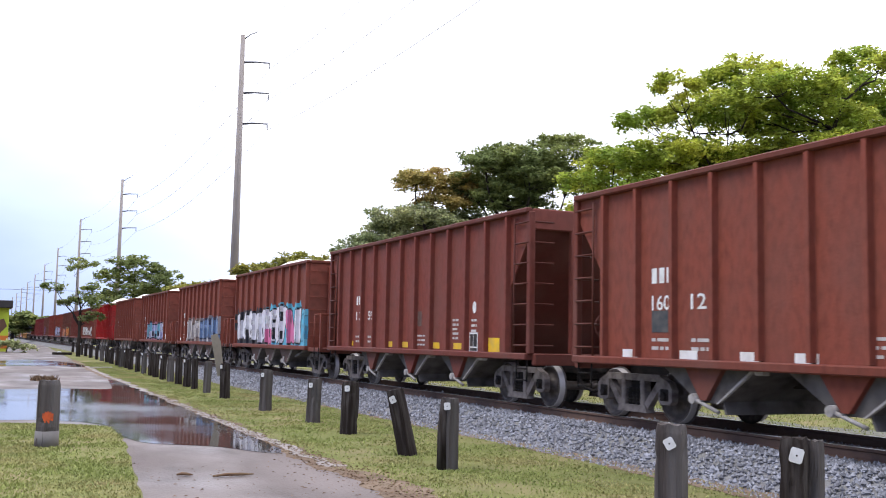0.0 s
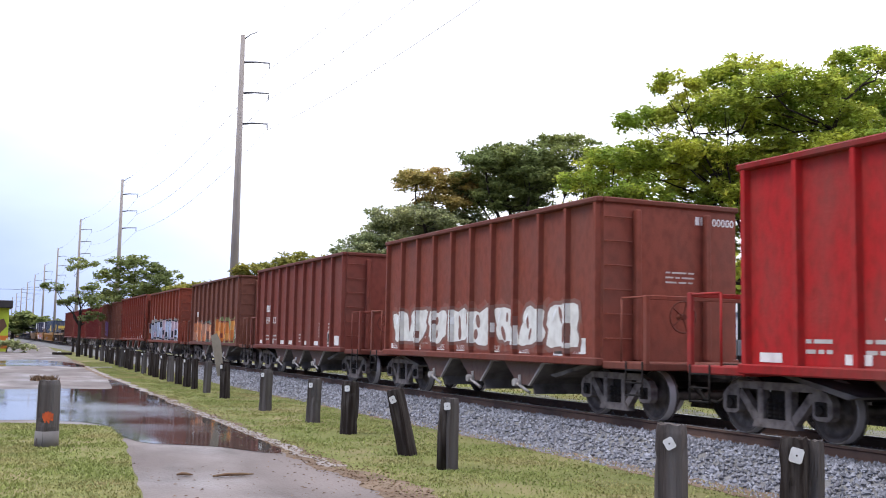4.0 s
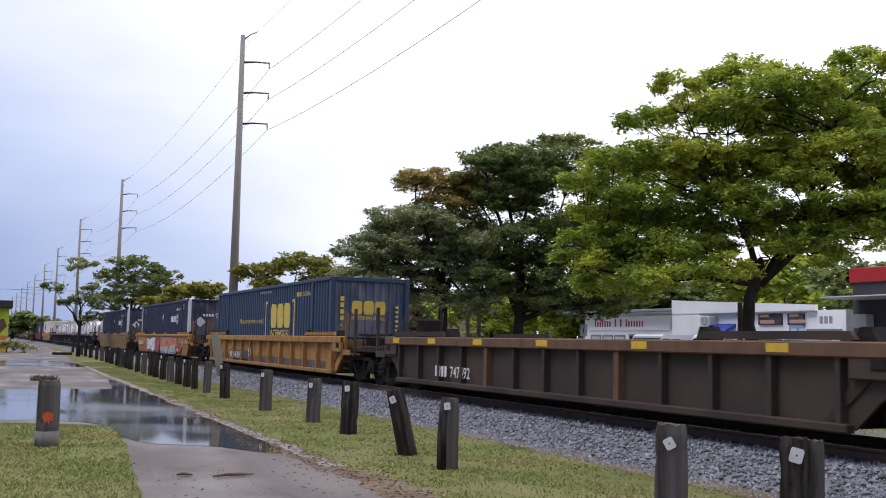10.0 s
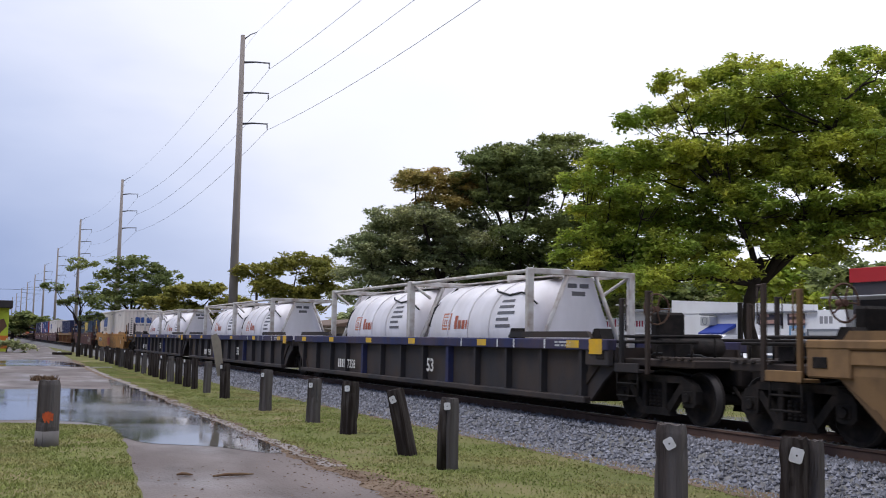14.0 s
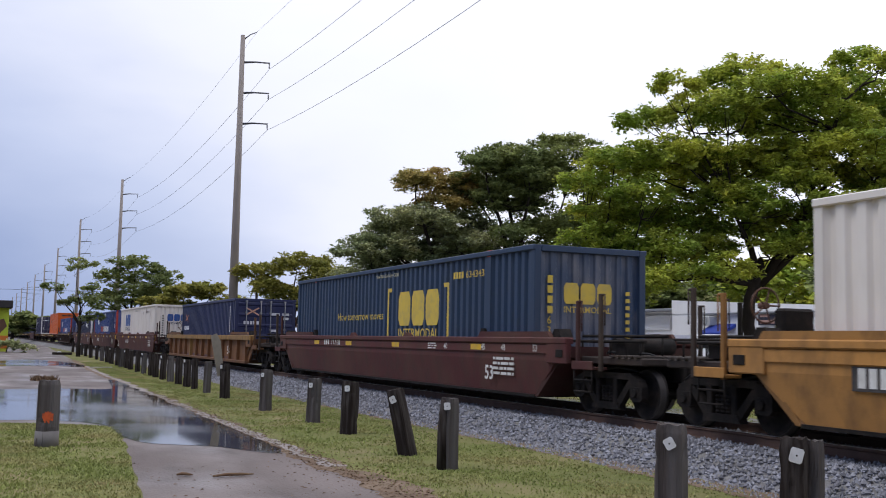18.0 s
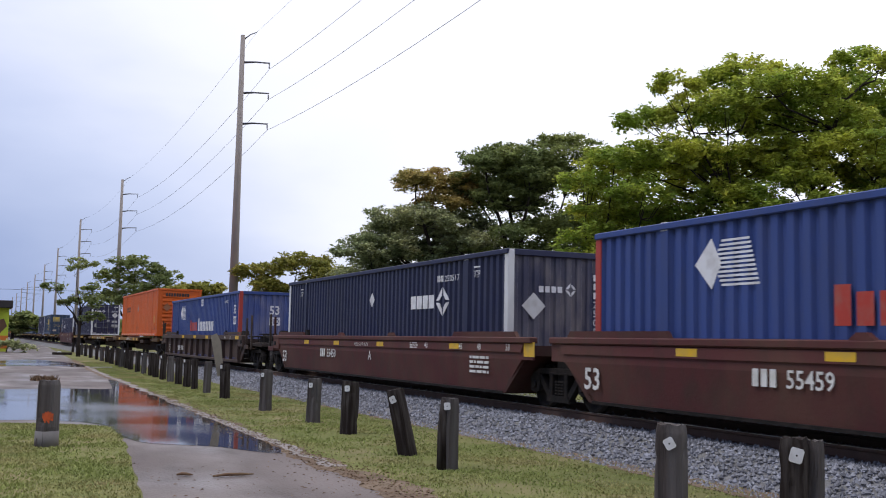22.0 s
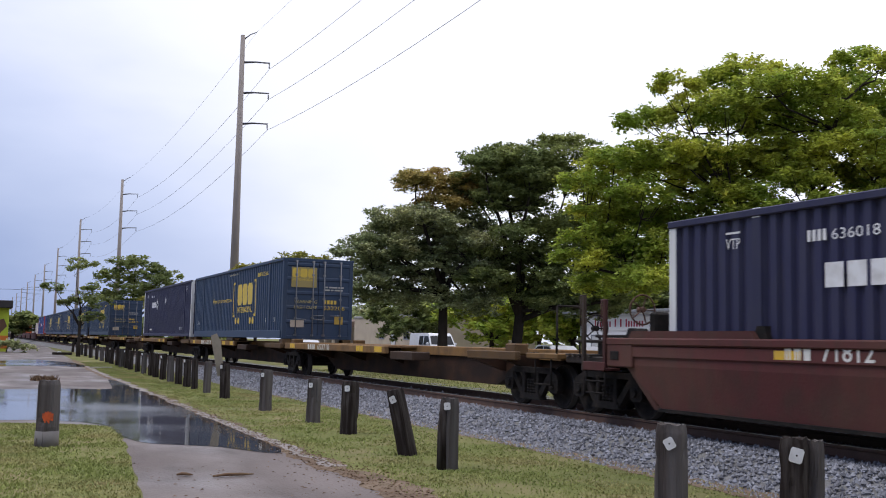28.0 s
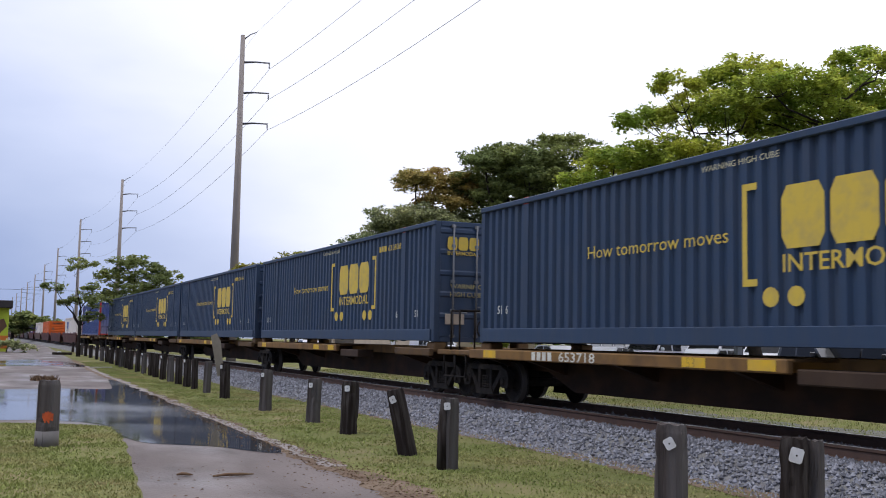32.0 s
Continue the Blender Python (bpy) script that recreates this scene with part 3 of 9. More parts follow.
def make_posts():
    post(5.62, 7.45, 1.06, 0.138, (0, 0), (226, 0.90, 0.10, 30), seed=1)
    post(5.86, 6.23, 1.05, 0.11, (0, 0.5), (236, 0.92, 0.115, -14), seed=2, dark=True)
    post(6.03, 6.20, 1.03, 0.085, (0, 0.5), None, seed=12)
    post(5.99, 12.93, 0.97, 0.125, (0, 0.6), (232, 0.86, 0.10, 5), seed=3, split=True)
    post(6.10, 14.64, 1.02, 0.13, (-4, -12), (225, 0.88, 0.11, 14), "weathered dark timber post leaning over in the grass", seed=4, dark=True)
    post(6.38, 18.2, 0.96, 0.15, (0, 1.5), (228, 0.84, 0.11, 4), seed=5, dark=True)
    post(6.5, 20.8, 0.92, 0.135, (0, 1), (220, 0.78, 0.10, 3), seed=6)
    post(6.42, 24.4, 0.98, 0.135, (0, 0.6), (215, 0.86, 0.10, 3), seed=7)
    ys = [29.5, 32.4, 34.7, 36.3, 38.2, 40.3, 42.4, 44.6, 46.2, 48.8, 51.2, 54.4, 56.6, 59, 61.5, 65, 68, 72, 76.5, 82, 88, 93, 99, 106]
    for i, y in enumerate(ys):
        rng = random.Random(i + 40)
        post(6.56 + 0.026 * (y - 29.5), y, 1.0 + rng.uniform(-0.06, 0.05), 0.115 + rng.uniform(-0.015, 0.02),
             (rng.uniform(-1, 1), rng.uniform(-1, 1.5)), (205, 0.9, 0.10, 3) if i % 3 == 0 else None, seed=20 + i, dark=i % 4 != 1)
    # pale slab leaning on the row
    b = Build()
    b.prism([(-0.02, 0.62), (0.17, 0.62), (0.12, 1.62), (0.02, 1.86), (-0.15, 1.80)], "y", -0.03, 0.03)
    s = solo("marker_board", b, mat("pale_board", base=(0.30, 0.26, 0.20), rough=0.9, second=(0.17, 0.14, 0.11), scale=4, amount=0.6),
             "pale weathered board nailed upright to a timber post", "board", at=(6.44, 29.66, GROUND))
    s.rotation_euler = (0, radians(-5), radians(-6))
    # single post on the lawn
    p = post(1.07, 17.2, 1.02, 0.17, (0, 0.5), None, "weathered square-topped timber post with an orange paint mark", seed=60, square=False)
    b = Build()
    for k in range(9):
        a0, a1 = radians(238 + k * 6), radians(238 + k * 6 + 6.2)
        q = 0.178
        d = math.sqrt(max(0.02, 1 - ((k - 4) / 4.6) ** 2))
        lo, hi = 0.48 - 0.075 * d - 0.02 * (k % 3), 0.48 + 0.07 * d - 0.015 * (k % 2)
        b.quad((q * math.cos(a0), q * math.sin(a0), lo), (q * math.cos(a1), q * math.sin(a1), lo), (q * math.cos(a1), q * math.sin(a1), hi), (q * math.cos(a0), q * math.sin(a0), hi))
    part("paint_mark", b, mat("orange_spray", base=(0.62, 0.10, 0.02), rough=0.7, second=(0.2, 0.05, 0.02), scale=14, amount=0.7), p, "orange sprayed patch")
    b = Build()
    b.tube([(0, 0, -0.02), (0, 0, 0.24)], [0.181, 0.179], 14)
    part("base_band", b, mat("grey_band", base=(0.17, 0.155, 0.145), rough=0.9, second=(0.2, 0.19, 0.18), scale=6), p, "grey mortar collar")


make_posts()


# ---- power line ----
def utility_pole(y, top, x=17.0):
    p = thing("utility_pole", "tall tapered concrete power pole with three cross arms", "utility pole", "power poles along the railway", (x, y, GROUND))
    h = top - GROUND
    b = Build()
    b.tube([(0, 0, -0.3), (0, 0, h)], [0.37, 0.165], 14)
    part("shaft", b, CONCRETE, p)
    for k, z in enumerate((1.95, 4.3, 6.65)):
        b = Build()
        b.tube([(0.12, 0, h - z - 0.12), (1.0, 0, h - z + 0.02), (2.15, 0, h - z + 0.08)], [0.09, 0.065, 0.05], 8)
        arm = part("cross_arm", b, STEEL, p)
        b = Build()
        for j in range(4):
            b.tube([(2.1, 0, h - z - 0.02 - j * 0.09), (2.1, 0, h - z - 0.07 - j * 0.09)], [0.07, 0.05], 8)
        part("insulator", b, STEEL, arm)
    b = Build()
    b.tube([(0.1, 0, h - 0.3), (0.55, 0, h + 0.12), (1.05, 0, h + 0.4)], [0.05, 0.04, 0.03], 7)
    part("earth_wire_arm", b, STEEL, p)
    return p


def make_power_line():
    poles = [(6.0, 24.8), (74.9, 23.96), (144.9, 22.6), (208.1, 23.5), (268.3, 22.4), (322, 21.6), (378, 21.5), (436, 21.5), (496, 21.5), (560, 21.5), (630, 21.5)]
    for y, top in poles:
        utility_pole(y, top)
    w = mat("cable", base=(0.03, 0.03, 0.033), rough=0.6)
    for i in range(4):
        dx, dz = ((2.1, 2.35), (2.1, 4.7), (2.1, 7.05), (1.05, -0.4))[i]
        pts = []
        for (y0, t0), (y1, t1) in zip(poles, poles[1:]):
            for k in range(12):
                u = k / 12
                pts.append((17 + dx, y0 + (y1 - y0) * u, t0 + (t1 - t0) * u - dz - 4 * (1.3 if i < 3 else 1.0) * u * (1 - u)))
        b = Build()
        b.tube(pts, 0.014 if i < 3 else 0.009, 5)
        solo("power_cable", b, w, "thin dark power cable strung between the poles", "cable", "cables of the power line", kind="structure")
    b = Build()
    b.tube([(-30, 190, 9.2), (0, 190, 8.7), (24, 190, 8.9), (60, 190, 9.4)], 0.03, 5)
    solo("service_cable", b, w, "thin service cable crossing far over the lane", "cable", kind="structure")


make_power_line()


# ---- trees ----
BARK = mat("bark", base=(0.048, 0.038, 0.031), rough=0.95, second=(0.02, 0.016, 0.013), scale=5, amount=0.7, stretch=(1, 1, 0.3), bump=0.9, bump_scale=14, spec=0.1)


def leaf_mat(name, a, b):
    m = mat(name, base=a, rough=0.55, second=b, scale=0.45, amount=0.9, per_island=0.45, spec=0.2)
    nt = m.node_tree
    bs = nt.nodes["Principled BSDF"]
    tr, mx = nt.nodes.new("ShaderNodeBsdfTranslucent"), nt.nodes.new("ShaderNodeMixShader")
    nt.links.new(bs.inputs["Base Color"].links[0].from_socket, tr.inputs["Color"])
    mx.inputs[0].default_value = 0.42
    nt.links.new(bs.outputs[0], mx.inputs[1])
    nt.links.new(tr.outputs[0], mx.inputs[2])
    nt.links.new(mx.outputs[0], nt.nodes["Material Output"].inputs["Surface"])
    return m


LEAF = leaf_mat("leaves_green", (0.27, 0.36, 0.055), (0.66, 0.62, 0.09))
LEAF_DARK = leaf_mat("leaves_dark", (0.165, 0.205, 0.072), (0.34, 0.36, 0.11))
LEAF_YELLOW = leaf_mat("leaves_yellow", (0.34, 0.31, 0.07), (0.18, 0.21, 0.05))
# olive made paler and greyer, so distance haze is put into the leaf colour
LEAF_OLIVE = leaf_mat("leaves_olive", (0.29, 0.33, 0.16), (0.48, 0.46, 0.23))
LEAF_BRONZE = leaf_mat("leaves_bronze", (0.42, 0.30, 0.10), (0.32, 0.33, 0.10))


def foliage(lobes, density, size, seed, flat=0.5):
    """Leaves in flat sprays over the given lobes (centre, radii), thickest on their domed tops."""
    rng = np.random.default_rng(seed)
    V = []
    for (cx, cy, cz), (rx, ry, rz) in lobes:
        area = (rx * ry + rx * rz + ry * rz) * 4
        sprays = max(6, int(area * density / 15))
        d = rng.normal(size=(sprays, 3))
        d /= np.linalg.norm(d, axis=1)[:, None]
        d[:, 2] = np.where(rng.random(sprays) < 0.55, np.abs(d[:, 2]), d[:, 2])
        rad = rng.uniform(0.2, 1.12, sprays) ** 0.55
        c = np.array((cx, cy, cz)) + d * rad[:, None] * np.array((rx, ry, rz))
        for k in range(sprays):
            m = rng.integers(22, 46)
            off = rng.normal(size=(m, 3)) * np.array((0.42, 0.42, 0.42 * flat)) * (0.14 + size * 1.7)
            q = c[k] + off
            u = rng.normal(size=(m, 3))
            u[:, 2] *= 0.35
            u /= np.linalg.norm(u, axis=1)[:, None]
            w = np.cross(u, rng.normal(size=(m, 3)) * (0.45, 0.45, 1.0))
            w /= np.linalg.norm(w, axis=1)[:, None] + 1e-6
            s = size * rng.uniform(0.55, 1.25, m)[:, None]
            V.append(np.stack([q - u * s, q + w * s * 0.46, q + u * s, q - w * s * 0.46], 1))
    V = np.concatenate(V)
    n = len(V)
    me = bpy.data.meshes.new("crown")
    me.from_pydata(V.reshape(-1, 3).tolist(), [], np.arange(4 * n).reshape(-1, 4).tolist())
    return me


def tree(x, y, trunk, lobes, leaf, density=30, size=0.16, seed=0, r=0.28, label="broad tropical shade tree with layered green foliage", limb=0.5, lean=(0, 0),
         stem=None, spread=4, deep=0.0, wide=1.0, young=(), young_leaf=None):
    """trunk: height of the fork. lobes: (dx, dy, z, radius, flatness), z above the ground. stem: bends of the trunk. young: lobes of another tint."""
    t = thing("tree", label, "tree", "trees beyond the railway", (x, y, GROUND))
    rng = random.Random(seed)
    b = Build()
    fork = Vector((lean[0], lean[1], trunk))
    path = [(0, 0, -0.2), *(stem or [(lean[0] * 0.3, lean[1] * 0.3, trunk * 0.4), (lean[0] * 0.75, lean[1] * 0.75, trunk * 0.75)]), fork, fork + Vector((0, 0, 0.35))]
    n = len(path)
    b.tube(path, [r * 1.4] + [r * (1.05 - 0.25 * k / (n - 2)) for k in range(1, n - 1)] + [r * 0.3], 12)
    part("trunk", b, BARK, t)
    # a few main limbs from the fork, and branches from them out to every pad
    every = sorted([*lobes, *young], key=lambda q: math.atan2(q[1], q[0]))
    mains = []
    for dx, dy, z, rad, fl in every[::max(1, len(every) // 6)]:
        b = Build()
        e = Vector((dx, dy, z - rad * fl * 0.4))
        pts = [fork - Vector((0, 0, 0.5))]
        for u in (0.3, 0.6, 0.85):
            pts.append(fork.lerp(e, u) + Vector((rng.uniform(-0.3, 0.3), rng.uniform(-0.3, 0.3), -0.5 * limb * math.sin(u * 3.1) + rng.uniform(-0.2, 0.2))))
        pts.append(e)
        b.tube(pts, [r * 0.55, r * 0.46, r * 0.32, r * 0.18, r * 0.06], 8)
        part("limb", b, BARK, t)
        mains.append(pts)
    for dx, dy, z, rad, fl in every:
        b = Build()
        e = Vector((dx, dy, z - rad * fl * 0.3))
        s = min((q.lerp(w, u) for pts in mains for q, w in zip(pts[1:], pts[2:]) for u in (0.0, 0.5)), key=lambda q: (q - e).length + (1.5 if q.z > e.z else 0.0))
        m = s.lerp(e, 0.55) + Vector((rng.uniform(-0.25, 0.25), rng.uniform(-0.25, 0.25), rng.uniform(-0.3, 0.0)))
        b.tube([s, m, e], [r * 0.2, r * 0.13, r * 0.05], 6)
        for k in range(4):
            q = e + Vector((rng.uniform(-1, 1) * rad * 0.9, rng.uniform(-1, 1) * rad * 0.9, rng.uniform(-0.1, 0.6) * rad * fl))
            b.tube([m.lerp(e, 0.6), m.lerp(q, 0.6), q], [r * 0.1, r * 0.07, r * 0.03], 5)
        part("branch", b, BARK, t)
    lobes, young = ([(a, c, z, q * wide, fl) for a, c, z, q, fl in rows] for rows in (lobes, young))
    for group, tint in ((lobes, leaf), (young, young_leaf)):
        full = []
        for dx, dy, z, rad, fl in group:
            full.append(((dx, dy, z), (rad, rad, rad * fl)))
            if deep and rng.random() < 0.6:      # pads on the side away from the railway
                full.append(((dx + deep * rng.uniform(0.5, 1.0), dy + deep * rng.uniform(0.5, 1.0), z - 0.2), (rad, rad, rad * fl)))
            for k in range(spread):
                a = rng.uniform(0, 6.28)
                q = rng.uniform(0.28, 0.55) * rad
                full.append(((dx + math.cos(a) * rad, dy + math.sin(a) * rad, z + rng.uniform(-0.5, 0.4) * rad * fl), (q, q, q * fl)))
        if full:
            me = foliage(full, density, size, seed)
            me.materials.append(tint)
            part("crown", me, tint, t, "" if tint is leaf else "bronze young foliage")
    return t


def across(px_right, toward, up):
    """Offsets in a picture-like frame: metres to the viewer's right, towards the viewer, and the height."""
    a = radians(24.354 + 10)
    return (px_right * math.cos(a) - toward * math.sin(a), -px_right * math.sin(a) - toward * math.cos(a), up)


def lobes_of(rows):
    return [(*across(a, b, z)[:2], z, r, f) for a, b, z, r, f in rows]


def make_trees():
    # large tree beside the parked cars: flat pads on forking limbs
    tree(22.1, 25.0, 4.2, lobes_of([
        (-0.4, 0.2, 10.4, 1.01, 0.5), (0.2, 1.5, 9.7, 0.9, 0.5), (-1.1, -0.8, 10.4, 0.67, 0.67), (-2.5, 1.5, 9.7, 0.56, 0.72),
        (-3.3, -0.3, 9.1, 0.78, 0.43), (-2, -0, 9.2, 1.01, 0.5), (-0.9, 1.1, 9, 1.01, 0.56), (0.4, -0.1, 9.1, 0.9, 0.69),
        (-4.4, 0.3, 7.6, 1.12, 0.42), (-3.3, -1.1, 7.6, 1.34, 0.5), (-2.6, 0.9, 7.9, 1.01, 0.44), (-5.2, 0.3, 6.9, 0.67, 0.73),
        (-4.8, -0.3, 6.1, 1.01, 0.5), (-1.7, 1, 7.5, 1.12, 0.5), (-0.4, -0.4, 7.5, 1.34, 0.5), (0.7, 0.1, 7.9, 1.01, 0.67),
        (-3.9, -0.8, 5.8, 1.23, 0.4), (-2.5, -0.1, 6, 0.9, 0.45), (-1.3, -0.6, 6.6, 1.12, 0.47), (-0.5, -0.5, 5.7, 0.9, 0.45),
        (-2.9, 0.9, 4.8, 1.12, 0.42), (-1.5, -0.4, 4.9, 0.78, 0.57), (-4.1, 0.2, 4.8, 0.9, 0.5), (-2.6, 1.5, 3.9, 1.23, 0.41),
        (-1.2, 1.5, 4, 0.78, 0.64), (-3.6, 0.8, 3.9, 0.67, 0.82), (1.7, 0.3, 9.5, 1.12, 0.68), (2.9, -0.4, 10.1, 0.9, 0.56),
        (3.3, -0.8, 11, 0.67, 0.53), (3.4, 1.5, 10.2, 0.45, 0.7), (2.4, 0.2, 8.7, 1.23, 0.55), (3.7, -0.9, 9.4, 0.9, 0.81),
        (1.7, 0.5, 7.9, 1.01, 0.61), (2.7, 1, 7.7, 1.23, 0.5), (4, 0.5, 7.9, 0.9, 0.88), (0.9, 1.4, 6.7, 0.78, 0.53),
        (2.7, -1.1, 7.2, 1.23, 0.45), (3.6, 0.3, 6.9, 1.01, 0.61), (3.3, 0.1, 5.9, 1.01, 0.4), (4.8, -1, 9.6, 1.01, 0.78),
        (4.5, 0.6, 6.7, 1.01, 0.67),
        (1.5, 1.2, 5.2, 0.78, 0.51), (2.8, -0.4, 5.7, 0.9, 0.42), (3.5, 0.5, 5.6, 0.9, 0.5), (0.9, 1, 4.9, 0.56, 0.62), (0.4, 0.8, 4.8, 0.56, 0.68), (3.6, 1.4, 6.1, 0.9, 0.62), (4.3, 1.2, 5.5, 0.9, 0.56), (2.1, 1.4, 6.1, 0.78, 0.43), (5.3, -1.1, 8.2, 1.01, 0.78),
        (-5, 0.7, 5.2, 0.86, 0.56), (-5.3, 0.6, 4.4, 0.76, 0.57), (-4.5, -0.8, 3.8, 0.97, 0.5), (-1.8, -0.9, 5.5, 0.76, 0.57), (-0.7, 0.6, 6.5, 0.86, 0.56), (-3.4, 1.2, 6.3, 0.86, 0.56),
        (0.1, 1.3, 5.9, 0.76, 0.57), (0.8, -1, 5.5, 0.65, 0.6), (1.7, 0.7, 4.8, 0.65, 0.5), (1.3, 0.1, 5.9, 0.65, 0.5)]),
         LEAF, 78, 0.085, 11, 0.21, deep=1.8, wide=1.05, spread=5, lean=(0.1, -0.08), stem=[(0.05, -0.03, 1.2), (-0.21, 0.14, 2.4), (-0.18, 0.12, 3.2)])
    # pair of trees behind the middle of the train
    tree(21.8, 48.0, 4.6, lobes_of([
        (-2.3, -0.5, 8, 1.47, 0.47), (-3.4, -0.4, 7.5, 1.05, 0.49), (-0.8, 1.1, 7.9, 1.37, 0.56), (0.4, -0.9, 8, 1.16, 0.79),
        (-2.6, 0.5, 6.8, 1.26, 0.5), (1.1, 0.8, 6.5, 1.16, 0.73), (-0.8, -0.7, 6.1, 1.47, 0.53), (0.7, -1, 5.3, 1.47, 0.5),
        (1.6, -0.4, 4, 1.16, 0.53), (0.4, 0.6, 3.8, 0.94, 0.6), (-1.6, 0.4, 5.9, 1.26, 0.56), (-0.4, -0.8, 7.2, 1.26, 0.62),
        (1.8, -0.2, 5.8, 1.08, 0.71), (-1, -0.6, 4.6, 1.19, 0.63), (1.9, -1, 7.4, 1.19, 0.79), (-2.1, 0.6, 6.5, 1.08, 0.57),
        (-4.3, 1.5, 6.4, 0.9, 0.67), (-3.7, 1, 5.8, 1, 0.64), (-4.9, -0.8, 5.2, 0.9, 0.75), (-3.3, 1.1, 4.5, 1, 0.64), (-4.6, 1.2, 4, 0.7, 0.8), (-2.5, -0.2, 5.2, 1.1, 0.64), (-2.7, 0.2, 3.9, 0.9, 0.67)]),
         LEAF_OLIVE, 58, 0.105, 12, 0.26, "broad tropical shade tree with olive and bronze foliage", deep=2.0, wide=1.08, spread=5, young_leaf=LEAF_BRONZE, young=lobes_of([
        (-0.8, -1, 10.1, 1.8, 0.39), (0.7, -0.5, 9.5, 0.9, 0.75), (-1.4, 1, 10, 0.7, 0.56), (-0.3, 0.4, 8.9, 1, 0.57)]))
    tree(25.2, 46.5, 3.4, lobes_of([
        (-1.5, 1.4, 10.9, 1.37, 0.45), (-0.6, 0.2, 11.4, 1.47, 0.4), (0.7, 1.5, 10.9, 1.47, 0.4), (2.4, -1, 12.3, 1.26, 0.32),
        (2.2, 0.5, 11.1, 1.68, 0.46), (-1.1, -0.1, 10.3, 1.68, 0.44), (0.8, 1, 9.9, 1.78, 0.42), (2.6, -0.7, 10.2, 1.37, 0.47),
        (-0.1, 1.2, 9, 1.37, 0.45), (2.4, 0.3, 7.8, 1.68, 0.38), (0.6, 1.3, 7.2, 1.68, 0.45), (-0.7, 0.1, 6.3, 1.47, 0.47),
        (3.6, 0, 6.8, 1.37, 0.71), (1.4, 1, 6.1, 1.37, 0.56), (-1.1, 1.6, 5, 1.16, 0.48), (0.5, -0.2, 4.7, 1.16, 0.57),
        (2.9, 1.5, 4.9, 1.47, 0.53), (4.1, 1.4, 4, 1.05, 0.63), (-2.1, -0.7, 9.5, 1.16, 0.71), (3.9, 0.5, 8.2, 1.05, 0.79),
        (4.3, 1, 5.5, 1.3, 0.75), (4.8, 0.5, 6.7, 1.08, 0.86), (2.3, 0.8, 3.8, 1.08, 0.57), (3.7, -1, 3.5, 1.19, 0.51), (1.3, 0.6, 3.9, 0.97, 0.6), (5.2, 1.5, 4.6, 0.97, 0.83), (-0.3, -0, 5.3, 0.97, 0.67), (5.5, -0.9, 6.1, 1.19, 0.86), (4.9, 1.5, 7.8, 0.97, 1)]),
         LEAF_DARK, 58, 0.105, 13, 0.30, "broad shade tree with dense dark green foliage", lean=(0.2, -0.15), deep=2.0, wide=1.08, spread=5)
    # lighter trees further up the line
    tree(20.9, 72.5, 3.0, lobes_of([(-2.4, 0, 6.6, 1.5, 0.45), (0.2, 0, 7.2, 1.8, 0.45), (2.4, 0, 6.4, 1.5, 0.45), (-0.5, 0, 5.0, 1.7, 0.45), (0.6, 0.4, 4.3, 1.5, 0.5), (-1.9, 0.3, 5.5, 1.4, 0.5), (2.0, -0.4, 5.2, 1.4, 0.5)]), LEAF_YELLOW, 44, 0.15, 14, 0.22,
         "small open tree with yellow-green foliage")
    tree(19.6, 106.0, 2.6, lobes_of([(-3.2, 0, 5.0, 1.7, 0.45), (-0.6, 0, 6.2, 2.0, 0.45), (2.2, 0, 6.4, 1.9, 0.45), (4.2, 0, 5.2, 1.6, 0.45), (0.5, 0, 4.2, 2.2, 0.45)]), LEAF_YELLOW, 18, 0.26, 15, 0.25,
         "spreading tree with yellowish foliage")
    tree(15.9, 122.0, 4.0, lobes_of([(-2.2, 0, 8.3, 2.2, 0.6), (0.6, 0, 9.7, 2.2, 0.6), (2.8, 0, 8.4, 2.2, 0.6), (0.4, 0, 6.4, 3.2, 0.6), (-2.5, 0, 5.6, 2.2, 0.6), (3.2, 0, 6.0, 2.0, 0.6)]), LEAF_DARK, 22, 0.17, 16, 0.3,
         "dark green tree close to the track")
    # slender tree on the verge
    tree(7.35, 86.0, 2.9, lobes_of([(-0.4, 0, 7.0, 1.2, 0.75), (-2.2, 0, 5.5, 0.85, 0.75), (0.1, 0, 4.4, 1.0, 0.75), (1.2, 0, 4.5, 1.0, 0.75), (0.8, 0, 5.5, 0.6, 0.7), (-1.1, 0, 4.4, 0.6, 0.7), (0.6, 0, 3.3, 0.9, 0.6)]),
         LEAF_DARK, 16, 0.13, 17, 0.13, "slender young tree with sparse olive foliage on the verge", spread=2)
    tree(6.0, 210.0, 3.0, lobes_of([(-2, 0, 3.6, 2.2, 0.7), (2, 0, 4.4, 2.2, 0.7), (5.0, 0, 3.6, 2.2, 0.7), (0, 0, 2.6, 2.2, 0.7)]), LEAF_DARK, 9, 0.4, 18, 0.3, "dark distant roadside tree")
    tree(1.0, 150.0, 2.0, lobes_of([(-2, 0, 2.4, 1.4, 0.7), (0, 0, 3.2, 1.5, 0.7), (1.4, 0, 2.2, 1.2, 0.7)]), LEAF_OLIVE, 14, 0.26, 19, 0.2, "bushy roadside tree behind the kiosk")
    # trees behind the shops
    rng = random.Random(77)
